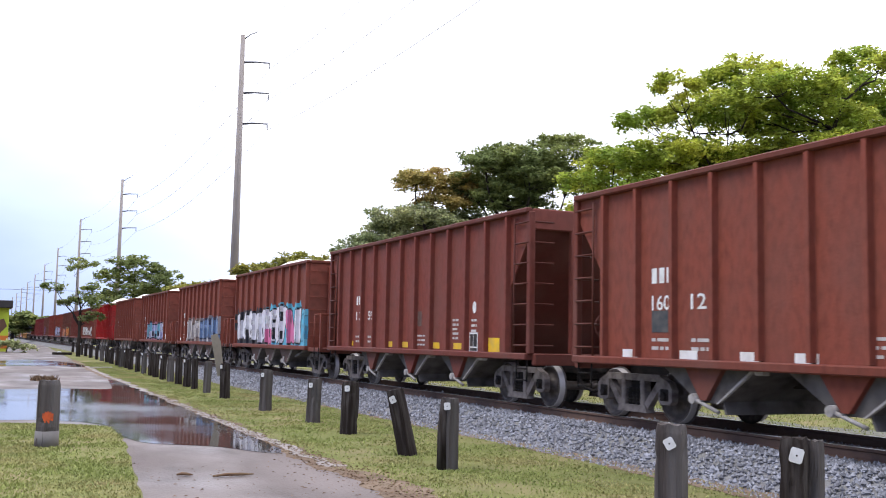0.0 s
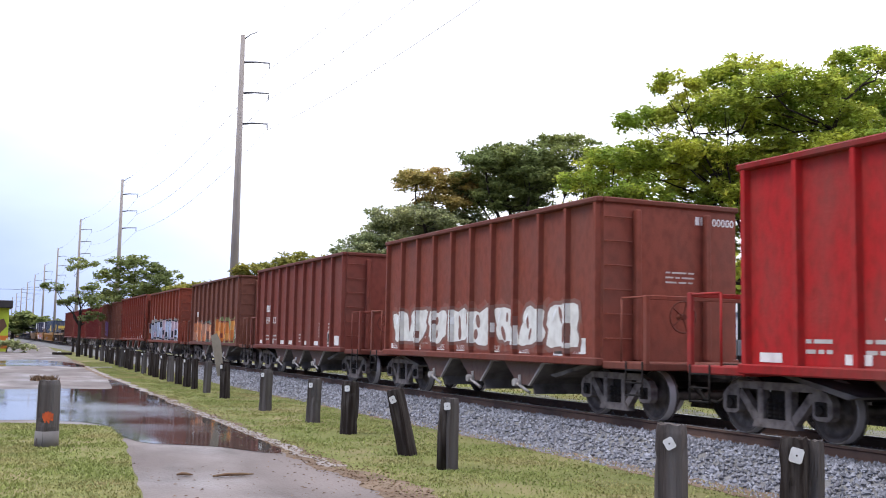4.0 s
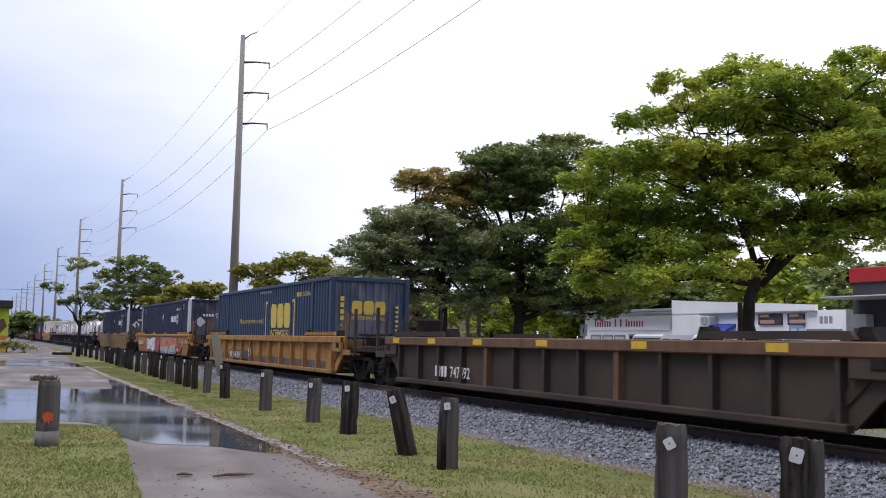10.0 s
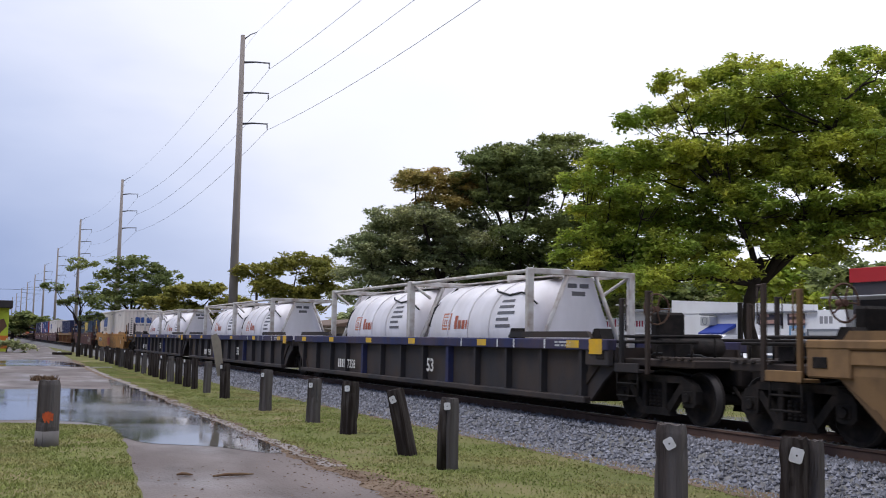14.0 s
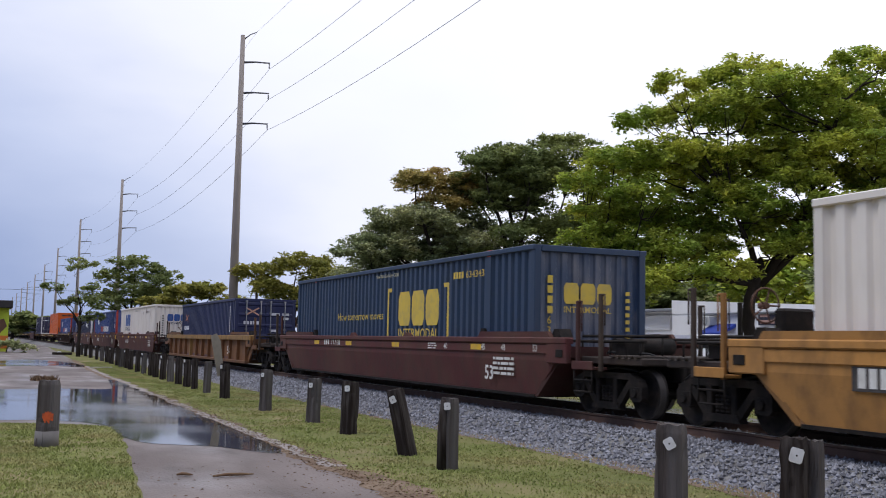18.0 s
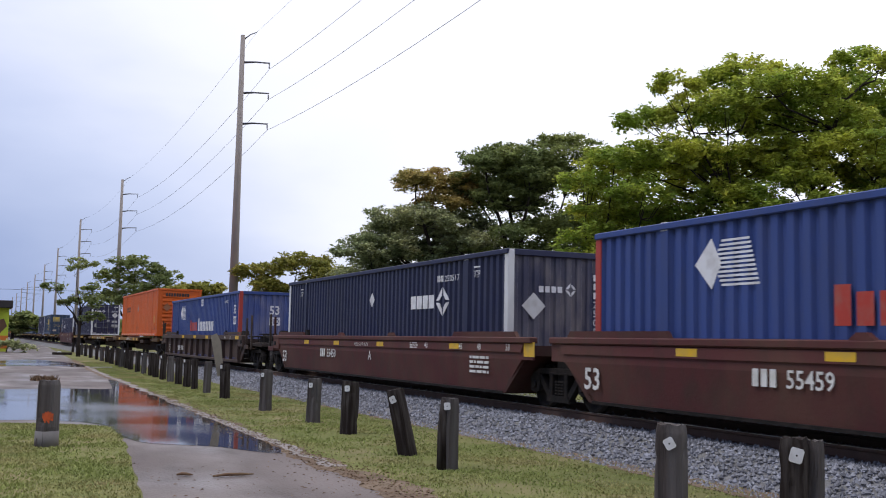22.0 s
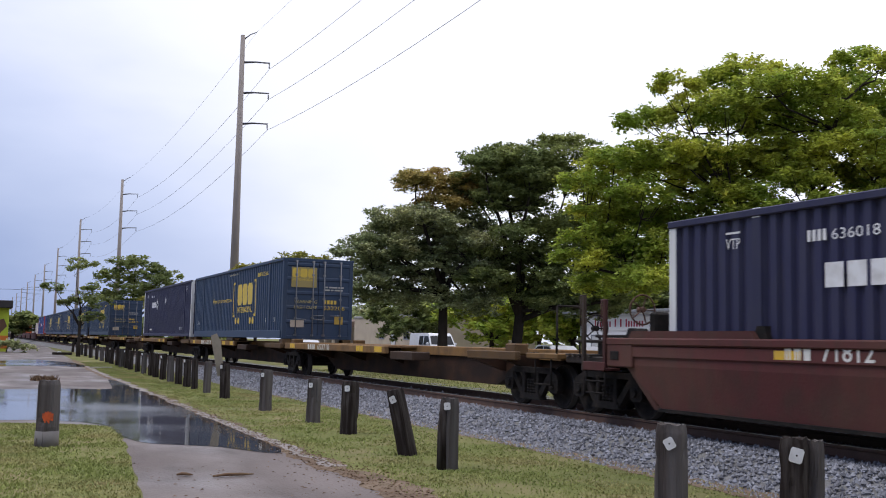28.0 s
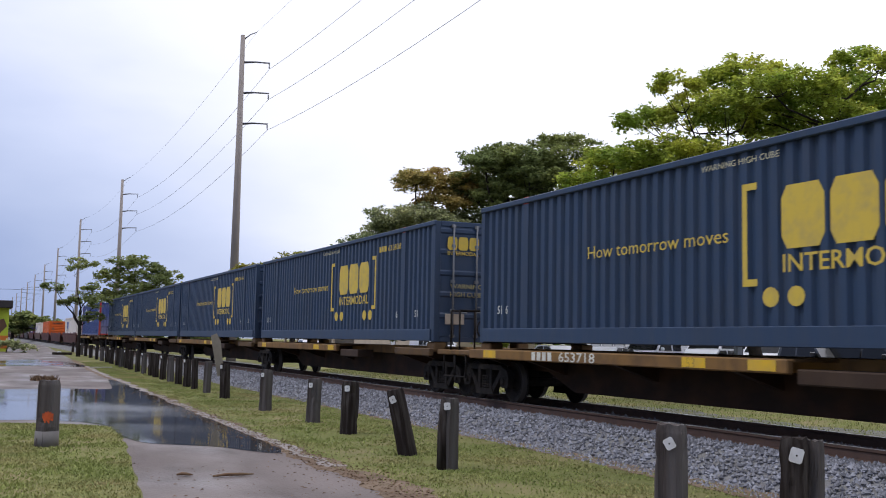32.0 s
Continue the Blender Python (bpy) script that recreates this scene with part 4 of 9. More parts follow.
    for i, (x, y, h, lf) in enumerate([(44, 57, 6.2, LEAF_DARK), (45, 49, 7.0, LEAF), (46, 41, 6.4, LEAF_DARK), (50, 37, 6.0, LEAF_DARK), (45, 66, 6.2, LEAF_DARK), (38, 74, 5.4, LEAF), (36, 84, 5.6, LEAF_DARK), (44.5, 75, 6.6, LEAF_DARK), (42, 68, 6.0, LEAF), (47, 82, 7.0, LEAF_DARK), (41, 61, 6.4, LEAF_DARK)]):
        tree(x, y, 2.2, lobes_of([(rng.uniform(-3, -1.5), 0, h - 1.2, 2.4, 0.6), (rng.uniform(0.5, 2.5), 0, h - 0.9, 2.5, 0.6), (rng.uniform(-0.5, 0.5), 0, h - 2.8, 2.8, 0.6)]),
             lf, 13, 0.27, 30 + i, 0.22, "leafy tree rising behind the shop roofs")
    palm(26.5, 106, 7.3)


def palm(x, y, h):
    t = thing("palm_tree", "slim palm with a small round head of fronds", "palm tree", at=(x, y, GROUND))
    b = Build()
    b.tube([(0, 0, -0.2), (0.1, 0, h * 0.5), (0, 0, h)], [0.2, 0.15, 0.13], 8)
    part("trunk", b, BARK, t)
    rng = random.Random(3)
    for k in range(16):
        a, e = k * 2.4, rng.uniform(-0.4, 1.1)
        b = Build()
        d = Vector((math.cos(a), math.sin(a), 0))
        pts = [Vector((0, 0, h)) + d * (1.3 * s) + Vector((0, 0, 1.2 * s * math.sin(e) - 0.9 * s * s)) for s in (0, 0.35, 0.7, 1.0)]
        w = Vector((-d.y, d.x, 0))
        for i in range(3):
            g0, g1 = 0.30 * (1 - i / 3.2), 0.30 * (1 - (i + 1) / 3.2)
            b.quad(pts[i] - w * g0, pts[i] + w * g0 - Vector((0, 0, 0.05)), pts[i + 1] + w * g1, pts[i + 1] - w * g1)
        part("frond", b, LEAF_DARK, t)


make_trees()


# ---- shops, cars and street furniture beyond the railway ----
STUCCO = mat("white_stucco", base=(0.88, 0.87, 0.87), rough=0.85, second=(0.72, 0.70, 0.69), scale=0.9, amount=0.4, stretch=(1, 1, 0.4), bump=0.2)
TANWALL = mat("tan_stucco", base=(0.42, 0.35, 0.26), rough=0.9, second=(0.30, 0.25, 0.19), scale=0.8, amount=0.5, bump=0.2)
ROOFING = mat("flat_roofing", base=(0.30, 0.29, 0.28), rough=0.9, second=(0.2, 0.2, 0.2), scale=1.5, amount=0.5)
TRIM = mat("grey_trim", base=(0.22, 0.23, 0.25), rough=0.6)
SHUTTER = mat("roller_shutter", base=(0.50, 0.50, 0.50), rough=0.6, second=(0.4, 0.39, 0.38), scale=3, amount=0.4)
CARPAINT = mat("car_paint", own=True, rough=0.28, coat=0.6, second=(0.3, 0.3, 0.3), scale=1.5, amount=0.08)


def opening(house, name, y0, y1, z0, z1, x, glass=GLASS, bars=1, frame=TRIM, sill=True):
    """A framed window or door set into a wall that faces -x."""
    w = part(name, Build().box(x - 0.03, x + 0.05, y0, y1, z0, z1), glass, house)
    b = Build()
    for a in (y0, y1):
        b.box(x - 0.06, x + 0.02, a - 0.05, a + 0.05, z0 - 0.05, z1 + 0.05, 0.01)
    for a in (z0, z1):
        b.box(x - 0.06, x + 0.02, y0, y1, a - 0.05, a + 0.05, 0.01)
    for k in range(1, bars + 1):
        a = y0 + (y1 - y0) * k / (bars + 1)
        b.box(x - 0.055, x + 0.02, a - 0.03, a + 0.03, z0, z1)
    part("frame", b, frame, w)
    return w


def make_shops():
    X = 38.0
    g = GROUND + 0.16
    # lamp shop with its sign band
    h = thing("shop", "low white shop with a red-lettered sign band and shuttered windows", "shop", "shops beyond the railway", (0, 0, 0))
    part("wall", Build().box(X, X + 9, 48.9, 60.0, GROUND, 3.3), STUCCO, h)
    part("roof", Build().box(X - 0.9, X + 9.2, 48.9, 61.6, 3.3, 3.46, 0.03), TRIM, h, "grey flat roof with a wide eave")
    sign = part("sign_band", Build().box(X - 0.12, X - 0.02, 50.4, 59.5, 2.2, 3.1, 0.01), mat("sign_white", base=(0.80, 0.79, 0.78), rough=0.6), h, "white sign band")
    # the shop's name as plain dark red bars, a bar for each letter
    u = 0.0
    for n in (7, 1, 1, 7):
        for j in range(n):
            stencil([(u, u + 0.17, 0, 0.50 if j == 0 else 0.36)], sign, "side", X - 0.125, 58.6, 2.42, (0.36, 0.02, 0.05), "sign_writing")
            u += 0.29
        u += 0.33
    for y in (58.6, 57.2, 55.8):
        opening(h, "window", y - 0.55, y + 0.55, 0.1, 1.85, X, SHUTTER, 0)
    for y in (54.0, 52.2):
        opening(h, "window", y - 0.7, y + 0.7, 0.2, 1.9, X)
    # tall plain corner and the long garage front
    h = thing("shop", "long white workshop with a roller shutter and small signs", "shop", "shops beyond the railway", (0, 0, 0))
    part("wall", Build().box(X - 1.2, X + 10, 35.6, 48.7, GROUND, 3.1), STUCCO, h)
    part("parapet", Build().prism([(48.7, 3.1), (48.7, 3.9), (45.8, 3.75), (37.6, 3.38), (37.6, 3.1)], "x", X - 1.25, X - 0.95), STUCCO, h, "white parapet wall")
    part("gutter", Build().box(X - 1.42, X - 1.2, 37.4, 46.0, 3.0, 3.08, 0.01), TRIM, h)
    a = part("awning", Build().prism([(X - 1.2, 2.5), (X - 2.2, 2.0), (X - 2.2, 1.88), (X - 1.2, 2.3)], "y", 43.2, 45.1), mat("blue_canvas", base=(0.02, 0.05, 0.32), rough=0.7), h, "blue canvas awning")
    for y0, y1, c in ((39.7, 41.4, (0.03, 0.03, 0.05)), (38.2, 39.3, (0.05, 0.035, 0.05))):
        s = part("sign_panel", Build().box(X - 1.3, X - 1.21, y0, y1, 2.4, 2.95, 0.01), MARK, h, "dark shop sign panel", c)
        stencil([(0.15, 0.8, 0.45, 0.6), (0.15, 1.2, 0.12, 0.3)], s, "side", X - 1.305, y1, 2.36, (0.5, 0.3, 0.25), "sign_writing")
    s = part("sign_panel", Build().box(X - 1.3, X - 1.21, 38.2, 39.2, 1.7, 2.35, 0.01), MARK, h, "pale blue notice panel", (0.20, 0.36, 0.55))
    stencil([(0.1, 0.5, 0.1, 0.5), (0.65, 1.1, 0.3, 0.5)], s, "side", X - 1.305, 39.15, 1.72, (0.6, 0.65, 0.7), "sign_writing")
    stencil([(0, 0.22, 0, 0.35), (0.3, 0.52, 0, 0.35), (0.6, 0.82, 0, 0.35)], h, "side", X - 1.205, 37.25, 2.45, (0.3, 0.3, 0.32), "number_bars")
    opening(h, "shutter", 35.9, 38.0, GROUND + 0.4, 2.15, X - 1.2, SHUTTER, 0)
    opening(h, "window", 39.6, 41.6, 0.4, 1.7, X - 1.2)
    b = Build()
    b.box(X - 1.75, X - 1.22, 44.7, 45.5, 2.4, 2.9, 0.03)
    ac = part("air_conditioner", b, mat("unit_grey", base=(0.5, 0.5, 0.48), rough=0.6), h)
    b = Build()
    b.tube([(X - 1.76, 45.1 + 0.2 * math.cos(k * 0.524), 2.65 + 0.2 * math.sin(k * 0.524)) for k in range(13)], 0.02, 5, caps=False)
    part("fan_grille", b, TRIM, ac)
    # dark red building at the edge
    h = thing("shop", "dark building with a red fascia and a thin canopy", "shop", "shops beyond the railway", (0, 0, 0))
    dk = mat("dark_wall", base=(0.045, 0.042, 0.05), rough=0.8, second=(0.08, 0.07, 0.07), scale=1, amount=0.5)
    part("wall", Build().box(X - 2.0, X + 8, 14, 34.4, GROUND, 4.85), dk, h)
    part("fascia", Build().box(X - 2.12, X - 2.0, 14, 34.5, 4.25, 4.9, 0.02), mat("red_fascia", base=(0.42, 0.02, 0.025), rough=0.5), h, "bright red fascia board")
    part("canopy", Build().box(X - 4.2, X - 2.0, 16, 34.2, 3.46, 3.53, 0.02), mat("canopy_grey", base=(0.45, 0.45, 0.46), rough=0.5), h, "thin grey canopy")
    opening(h, "window", 31.6, 33.0, 0.9, 2.1, X - 2.0)
    part("door", Build().box(X - 2.05, X - 2.0, 27.5, 28.6, GROUND + 0.16, 2.0), mat("maroon_door", base=(0.1, 0.02, 0.025), rough=0.5), h)
    b = Build()
    b.box(X - 2.5, X - 2.02, 33.2, 34.0, 2.2, 2.8, 0.03)
    part("air_conditioner", b, mat("unit_grey", base=(0.5, 0.5, 0.48), rough=0.6), h)
    # tan building further along
    h = thing("warehouse", "flat-roofed tan stucco building behind the trees", "building", "", (0, 0, 0))
    part("wall", Build().box(40, 52, 91.6, 113, GROUND, 3.7), TANWALL, h)
    part("roof", Build().box(39.9, 52.1, 91.5, 113.1, 3.7, 3.95, 0.03), ROOFING, h)
    for y in (94, 97, 104):
        opening(h, "window", y - 0.7, y + 0.7, 1.4, 2.4, 40)
    opening(h, "door", 100, 101.2, GROUND + 0.1, 2.0, 40, SHUTTER, 0)
    h = thing("carport", "low brown building with an open colonnade", "building", "", (0, 0, 0))
    part("roof", Build().prism([(38.5, 3.0), (44, 3.9), (49.5, 3.0), (49.5, 2.8), (38.5, 2.8)], "y", 117, 140), mat("brown_roof", base=(0.13, 0.085, 0.06), rough=0.9, second=(0.2, 0.14, 0.1), scale=2), h)
    part("wall", Build().box(42, 49, 117, 140, GROUND, 2.8), TANWALL, h)
    for k in range(8):
        part("pillar", Build().box(39, 39.3, 118 + k * 3, 118.3 + k * 3, GROUND, 2.8, 0.02), TANWALL, h)


def wheels_of(car, ys, x0, x1, r=0.33):
    for y in ys:
        for x in (x0, x1):
            b = Build()
            lathe_about_x(b, x, y, r)
            w = part("wheel", b, RUBBER, car)
            b = Build()
            s = -1 if x < (x0 + x1) / 2 else 1
            b.add([(x + s * 0.115, y + 0.6 * r * math.cos(k * 0.628), r + 0.6 * r * math.sin(k * 0.628)) for k in range(10)], [tuple(range(10))])
            part("rim", b, CHROME, w)


def lathe_about_x(b, x, y, r, n=18):
    prof = [(-0.11, 0.02), (-0.11, r * 0.9), (-0.07, r), (0.07, r), (0.11, r * 0.9), (0.11, 0.02)]
    v, f = [], []
    for dx, q in prof:
        for k in range(n):
            a = 2 * math.pi * k / n
            v.append((x + dx, y + q * math.cos(a), r + q * math.sin(a)))
    for i in range(len(prof) - 1):
        for k in range(n):
            f.append((i * n + k, i * n + (k + 1) % n, (i + 1) * n + (k + 1) % n, (i + 1) * n + k))
    b.add(v, f, soft=True)


def vehicle(kind, x, y, rz, colour, label, category):
    """A parked vehicle, nose along +y of its own frame, standing on its wheels."""
    car = thing(kind, label, category, "parked vehicles", (x, y, GROUND + 0.252), rz)
    if kind == "van":
        body = [(-2.6, 0.35), (2.55, 0.35), (2.65, 0.6), (2.6, 0.95), (1.75, 1.2), (1.15, 1.98), (0.9, 2.08), (-2.5, 2.08), (-2.62, 1.9)]
        glass = [[(1.62, 1.24), (1.12, 1.86), (0.35, 1.86), (0.35, 1.24)], [(0.2, 1.24), (0.2, 1.86), (-0.6, 1.86), (-0.6, 1.24)]]
        W, ws, r = 1.98, (-1.65, 1.75), 0.35
    elif kind == "pickup":
        body = [(-2.75, 0.5), (2.7, 0.5), (2.75, 0.95), (2.6, 1.1), (1.35, 1.18), (0.75, 1.78), (-0.85, 1.82), (-1.0, 1.2), (-2.75, 1.2)]
        glass = [[(1.2, 1.2), (0.7, 1.7), (0.05, 1.72), (0.05, 1.2)], [(-0.05, 1.2), (-0.05, 1.72), (-0.75, 1.72), (-0.85, 1.2)]]
        W, ws, r = 1.95, (-1.75, 1.8), 0.39
    elif kind == "suv":
        body = [(-2.3, 0.4), (2.3, 0.4), (2.35, 0.8), (2.2, 1.05), (1.2, 1.15), (0.6, 1.75), (-1.9, 1.78), (-2.3, 1.2)]
        glass = [[(1.05, 1.18), (0.55, 1.68), (-0.2, 1.69), (-0.2, 1.18)], [(-0.3, 1.18), (-0.3, 1.69), (-1.75, 1.68), (-2.05, 1.18)]]
        W, ws, r = 1.86, (-1.45, 1.5), 0.37
    else:
        body = [(-2.3, 0.32), (2.25, 0.32), (2.3, 0.62), (2.1, 0.8), (1.15, 0.92), (0.4, 1.38), (-0.95, 1.42), (-1.7, 1.0), (-2.3, 0.95)]
        glass = [[(0.95, 0.95), (0.35, 1.32), (-0.2, 1.34), (-0.2, 0.95)], [(-0.3, 0.95), (-0.3, 1.34), (-0.92, 1.34), (-1.45, 0.98)]]
        W, ws, r = 1.76, (-1.35, 1.42), 0.32
    h = W / 2
    # body with tucked-in roof
    top = max(z for _, z in body)
    b = Build()
    n = len(body)
    v = []
    for x0 in (-h, h):
        for y0, z0 in body:
            t = max(0.0, (z0 - 1.0) / (top - 1.0 + 0.01))
            v.append((x0 * (1 - 0.14 * t), y0, z0))
    b.add(v, [tuple(range(n))[::-1], tuple(range(n, 2 * n))] + [(i, (i + 1) % n, n + (i + 1) % n, n + i) for i in range(n)])
    part("body", b, CARPAINT, car, colour=colour)

    def side(p, s, out):
        t = max(0.0, (p[1] - 1.0) / (top - 1.0 + 0.01))
        return (s * (h * (1 - 0.14 * t) + out), p[0], p[1])
    for s in (-1, 1):
        for g in glass:
            b = Build()
            b.add([side(p, s, 0.006) for p in g], [tuple(range(len(g)))[::s]])
            part("side_window", b, GLASS, car)
        part("side_trim", Build().box(min(s * h, s * (h + 0.02)), max(s * h, s * (h + 0.02)), ws[0] + 0.5, ws[1] - 0.5, 0.52, 0.6), RUBBER, car)
        part("mirror", Build().box(min(s * h, s * (h + 0.18)), max(s * h, s * (h + 0.18)), glass[0][0][0] - 0.25, glass[0][0][0] - 0.1, glass[0][0][1], glass[0][0][1] + 0.17, 0.03), CARPAINT, car, colour=colour)
        part("headlight", Build().box(min(s * h * 0.6, s * h * 0.95), max(s * h * 0.6, s * h * 0.95), body[2][0] - 0.12, body[2][0] + 0.015, 0.66, 0.82, 0.02), mat("lamp_glass", base=(0.7, 0.7, 0.72), rough=0.1), car)
        part("tail_light", Build().box(min(s * h * 0.8, s * h * 0.97), max(s * h * 0.8, s * h * 0.97), -2.32 if kind != "van" else -2.64, -2.2 if kind != "van" else -2.5, 0.75, 1.0, 0.02), mat("tail_red", base=(0.4, 0.02, 0.02), rough=0.2), car)
    a = glass[0]
    b = Build()
    q = [(a[0][0] + 0.09, a[0][1] + 0.03), (a[1][0] + 0.11, a[1][1] + 0.02)]
    b.quad((-h * 0.88, q[0][0], q[0][1]), (h * 0.88, q[0][0], q[0][1]), (h * 0.80, q[1][0], q[1][1]), (-h * 0.80, q[1][0], q[1][1]))
    part("windscreen", b, GLASS, car)
    for e in (body[0][0] - 0.04, body[1][0]):
        part("bumper", Build().box(-h * 0.95, h * 0.95, e - 0.03, e + 0.1, 0.36, 0.56, 0.04), RUBBER if kind != "pickup" else CHROME, car)
    wheels_of(car, ws, -h + 0.1, h - 0.1, r)
    return car


def make_street():
    W = (0.72, 0.72, 0.74)
    vehicle("van", 33.0, 44.8, 112, W, "white panel van parked before the shops", "van")
    vehicle("van", 32.9, 39.6, 106, W, "white passenger van parked before the shops", "van")
    vehicle("car", 31.0, 46.8, 124, (0.66, 0.67, 0.69), "white saloon car parked before the shops", "car")
    vehicle("car", 29.0, 35.9, 112, (0.34, 0.36, 0.38), "silver-grey saloon car parked before the shops", "car")
    vehicle("van", 33.6, 36.3, 104, W, "white van standing behind the large tree", "van")
    vehicle("pickup", 29.0, 29.6, 178, (0.035, 0.036, 0.04), "black pickup truck parked before the shops", "pickup")
    vehicle("suv", 29.6, 26.9, 182, (0.03, 0.028, 0.03), "black off-road car parked before the shops", "car")
    vehicle("car", 29.6, 49.5, 178, (0.6, 0.6, 0.62), "pale saloon car beyond the fence", "car")
    vehicle("car", 30.0, 98.0, 178, (0.6, 0.6, 0.62), "white saloon car far along the street", "car")
    vehicle("van", 30.2, 68.0, 178, W, "white van far along the street", "van")
    # slim timber pole and sign posts
    p = thing("utility_pole", "slim grey timber service pole beside the parked cars", "utility pole", "", (24.2, 28.2, GROUND + 0.25))
    part("shaft", Build().tube([(0, 0, -0.2), (0, 0, 3.05)], [0.10, 0.09], 9), POST, p)
    part("meter_box", Build().box(-0.22, 0.02, -0.1, 0.1, 1.2, 1.75, 0.02), TRIM, p)
    m = thing("mailbox", "small dark letter box on a post", "mailbox", "", (25.0, 36.1, GROUND + 0.25))
    part("post", Build().box(-0.05, 0.05, -0.05, 0.05, 0, 1.05), POST, m)
    part("box", Build().tube([(0, -0.22, 1.2), (0, 0.22, 1.2)], 0.14, 10), mat("box_black", base=(0.02, 0.02, 0.02), rough=0.4), m)
    s = thing("street_sign", "red and white striped sign post with a plate", "sign", "", (28.0, 44.3, GROUND + 0.25))
    part("post", Build().tube([(0, 0, 0), (0, 0, 2.5)], 0.06, 8), mat("post_white", base=(0.7, 0.68, 0.66), rough=0.5), s)
    for k in range(4):
        part("red_band", Build().tube([(0, 0, 0.4 + k * 0.55), (0, 0, 0.65 + k * 0.55)], 0.064, 8), mat("band_red", base=(0.4, 0.03, 0.03), rough=0.5), s)
    part("plate", Build().box(-0.04, -0.01, -0.32, 0.32, 1.9, 2.5, 0.01), PLATE, s)
    # wire fence along the street
    f = thing("fence", "low galvanised wire fence along the street", "fence", "", (22.0, 0, GROUND))
    for k in range(16):
        part("fence_post", Build().tube([(0, 50 + k * 2.6, -0.1), (0, 50 + k * 2.6, 1.45)], 0.04, 6), STEEL, f)
    for z in (0.15, 0.5, 0.85, 1.2, 1.42):
        part("rail", Build().bar((0, 50, z), (0, 89, z), 0.014 if z < 1.4 else 0.028, 5), STEEL, f)
    # painted kiosk beside the lane
    h = thing("kiosk", "small lime-green and orange painted kiosk with a dark flat roof", "kiosk", "", (0, 0, 0))
    lime = mat("lime_paint", base=(0.42, 0.55, 0.03), rough=0.7, second=(0.55, 0.5, 0.04), scale=0.6, amount=0.6)
    part("wall", Build().box(-4.5, 2.62, 105, 110, GROUND, 3.6), lime, h)
    part("roof", Build().box(-5.0, 2.9, 104, 111, 3.6, 4.3, 0.04), mat("roof_black", base=(0.03, 0.025, 0.025), rough=0.8), h)
    part("stripe", Build().box(1.5, 2.64, 104.96, 105.0, GROUND + 0.3, 1.0), mat("stripe_orange", base=(0.6, 0.17, 0.02), rough=0.7), h, "orange painted stripe")
    part("mural", Build().prism([(1.2, 1.5), (1.9, 1.2), (2.5, 1.9), (2.2, 2.6), (1.5, 2.4)], "y", 104.95, 104.99), mat("mural_dark", base=(0.12, 0.06, 0.03), rough=0.7), h, "dark painted shape")
    b = thing("shrub", "low ragged shrub at the kiosk's foot", "shrub", "", (2.4, 100, GROUND))
    me = foliage([((0, 0, 0.5), (2.0, 1.2, 0.6)), ((1.6, 0, 0.4), (1.0, 0.8, 0.5))], 24, 0.16, 91)
    me.materials.append(LEAF_OLIVE)
    part("leaves", me, LEAF_OLIVE, b)
    part("stem", Build().tube([(0, 0, -0.1), (0.1, 0, 0.4)], 0.05, 6), BARK, b)
    s = thing("log", "short brown log lying in the grass of the verge", "log", "", (6.6, 92, GROUND))
    part("wood", Build().box(-0.8, 0.8, -0.12, 0.12, 0.0, 0.22, 0.05), BARK, s)
    # far wall of foliage that closes the view
    me = foliage([((x, y, 3.0 + (k % 3)), (7.0, 5.0, 4.0)) for k, (x, y) in enumerate([(60 + (i % 2) * 6, 18 + i * 12) for i in range(14)])], 3.2, 0.55, 95)
    me.materials.append(LEAF_OLIVE)
    tagged(new("far_woods", me), "distant belt of green trees behind the buildings", "trees", kind="stuff")
    me = foliage([((x, y, 2.2), (6, 14, 3.0)) for x, y in ((24, 330), (30, 300), (-6, 360), (14, 420), (-18, 300), (36, 260), (40, 200), (-30, 240))], 2.0, 0.9, 96)
    me.materials.append(LEAF_DARK)
    tagged(new("far_woods", me), "hazy distant trees along the lane", "trees", kind="stuff")


make_shops()
make_street()


# ---- train: running gear ----
MOVERS = []           # (thing, place along the train, height) of all that rides by
WHEELSETS = []        # (wheelset, offset in its bogie, place along the train)
R_WHEEL = 0.42


def lathe(b, prof, n=28, second=()):
    """A round body about the x axis: prof is (x, radius)."""
    v, f, g = [], [], []
    for x, r in prof:
        for k in range(n):
            a = 2 * math.pi * k / n
            v.append((x, r * math.cos(a), r * math.sin(a)))
    o = len(b.v)
    b.v += v
    for i in range(len(prof) - 1):
        for k in range(n):
            if i in second:
                b.other.append(len(b.f))
            b.soft.append(len(b.f))
            b.f.append((o + i * n + k, o + i * n + (k + 1) % n, o + (i + 1) * n + (k + 1) % n, o + (i + 1) * n + k))
    return b


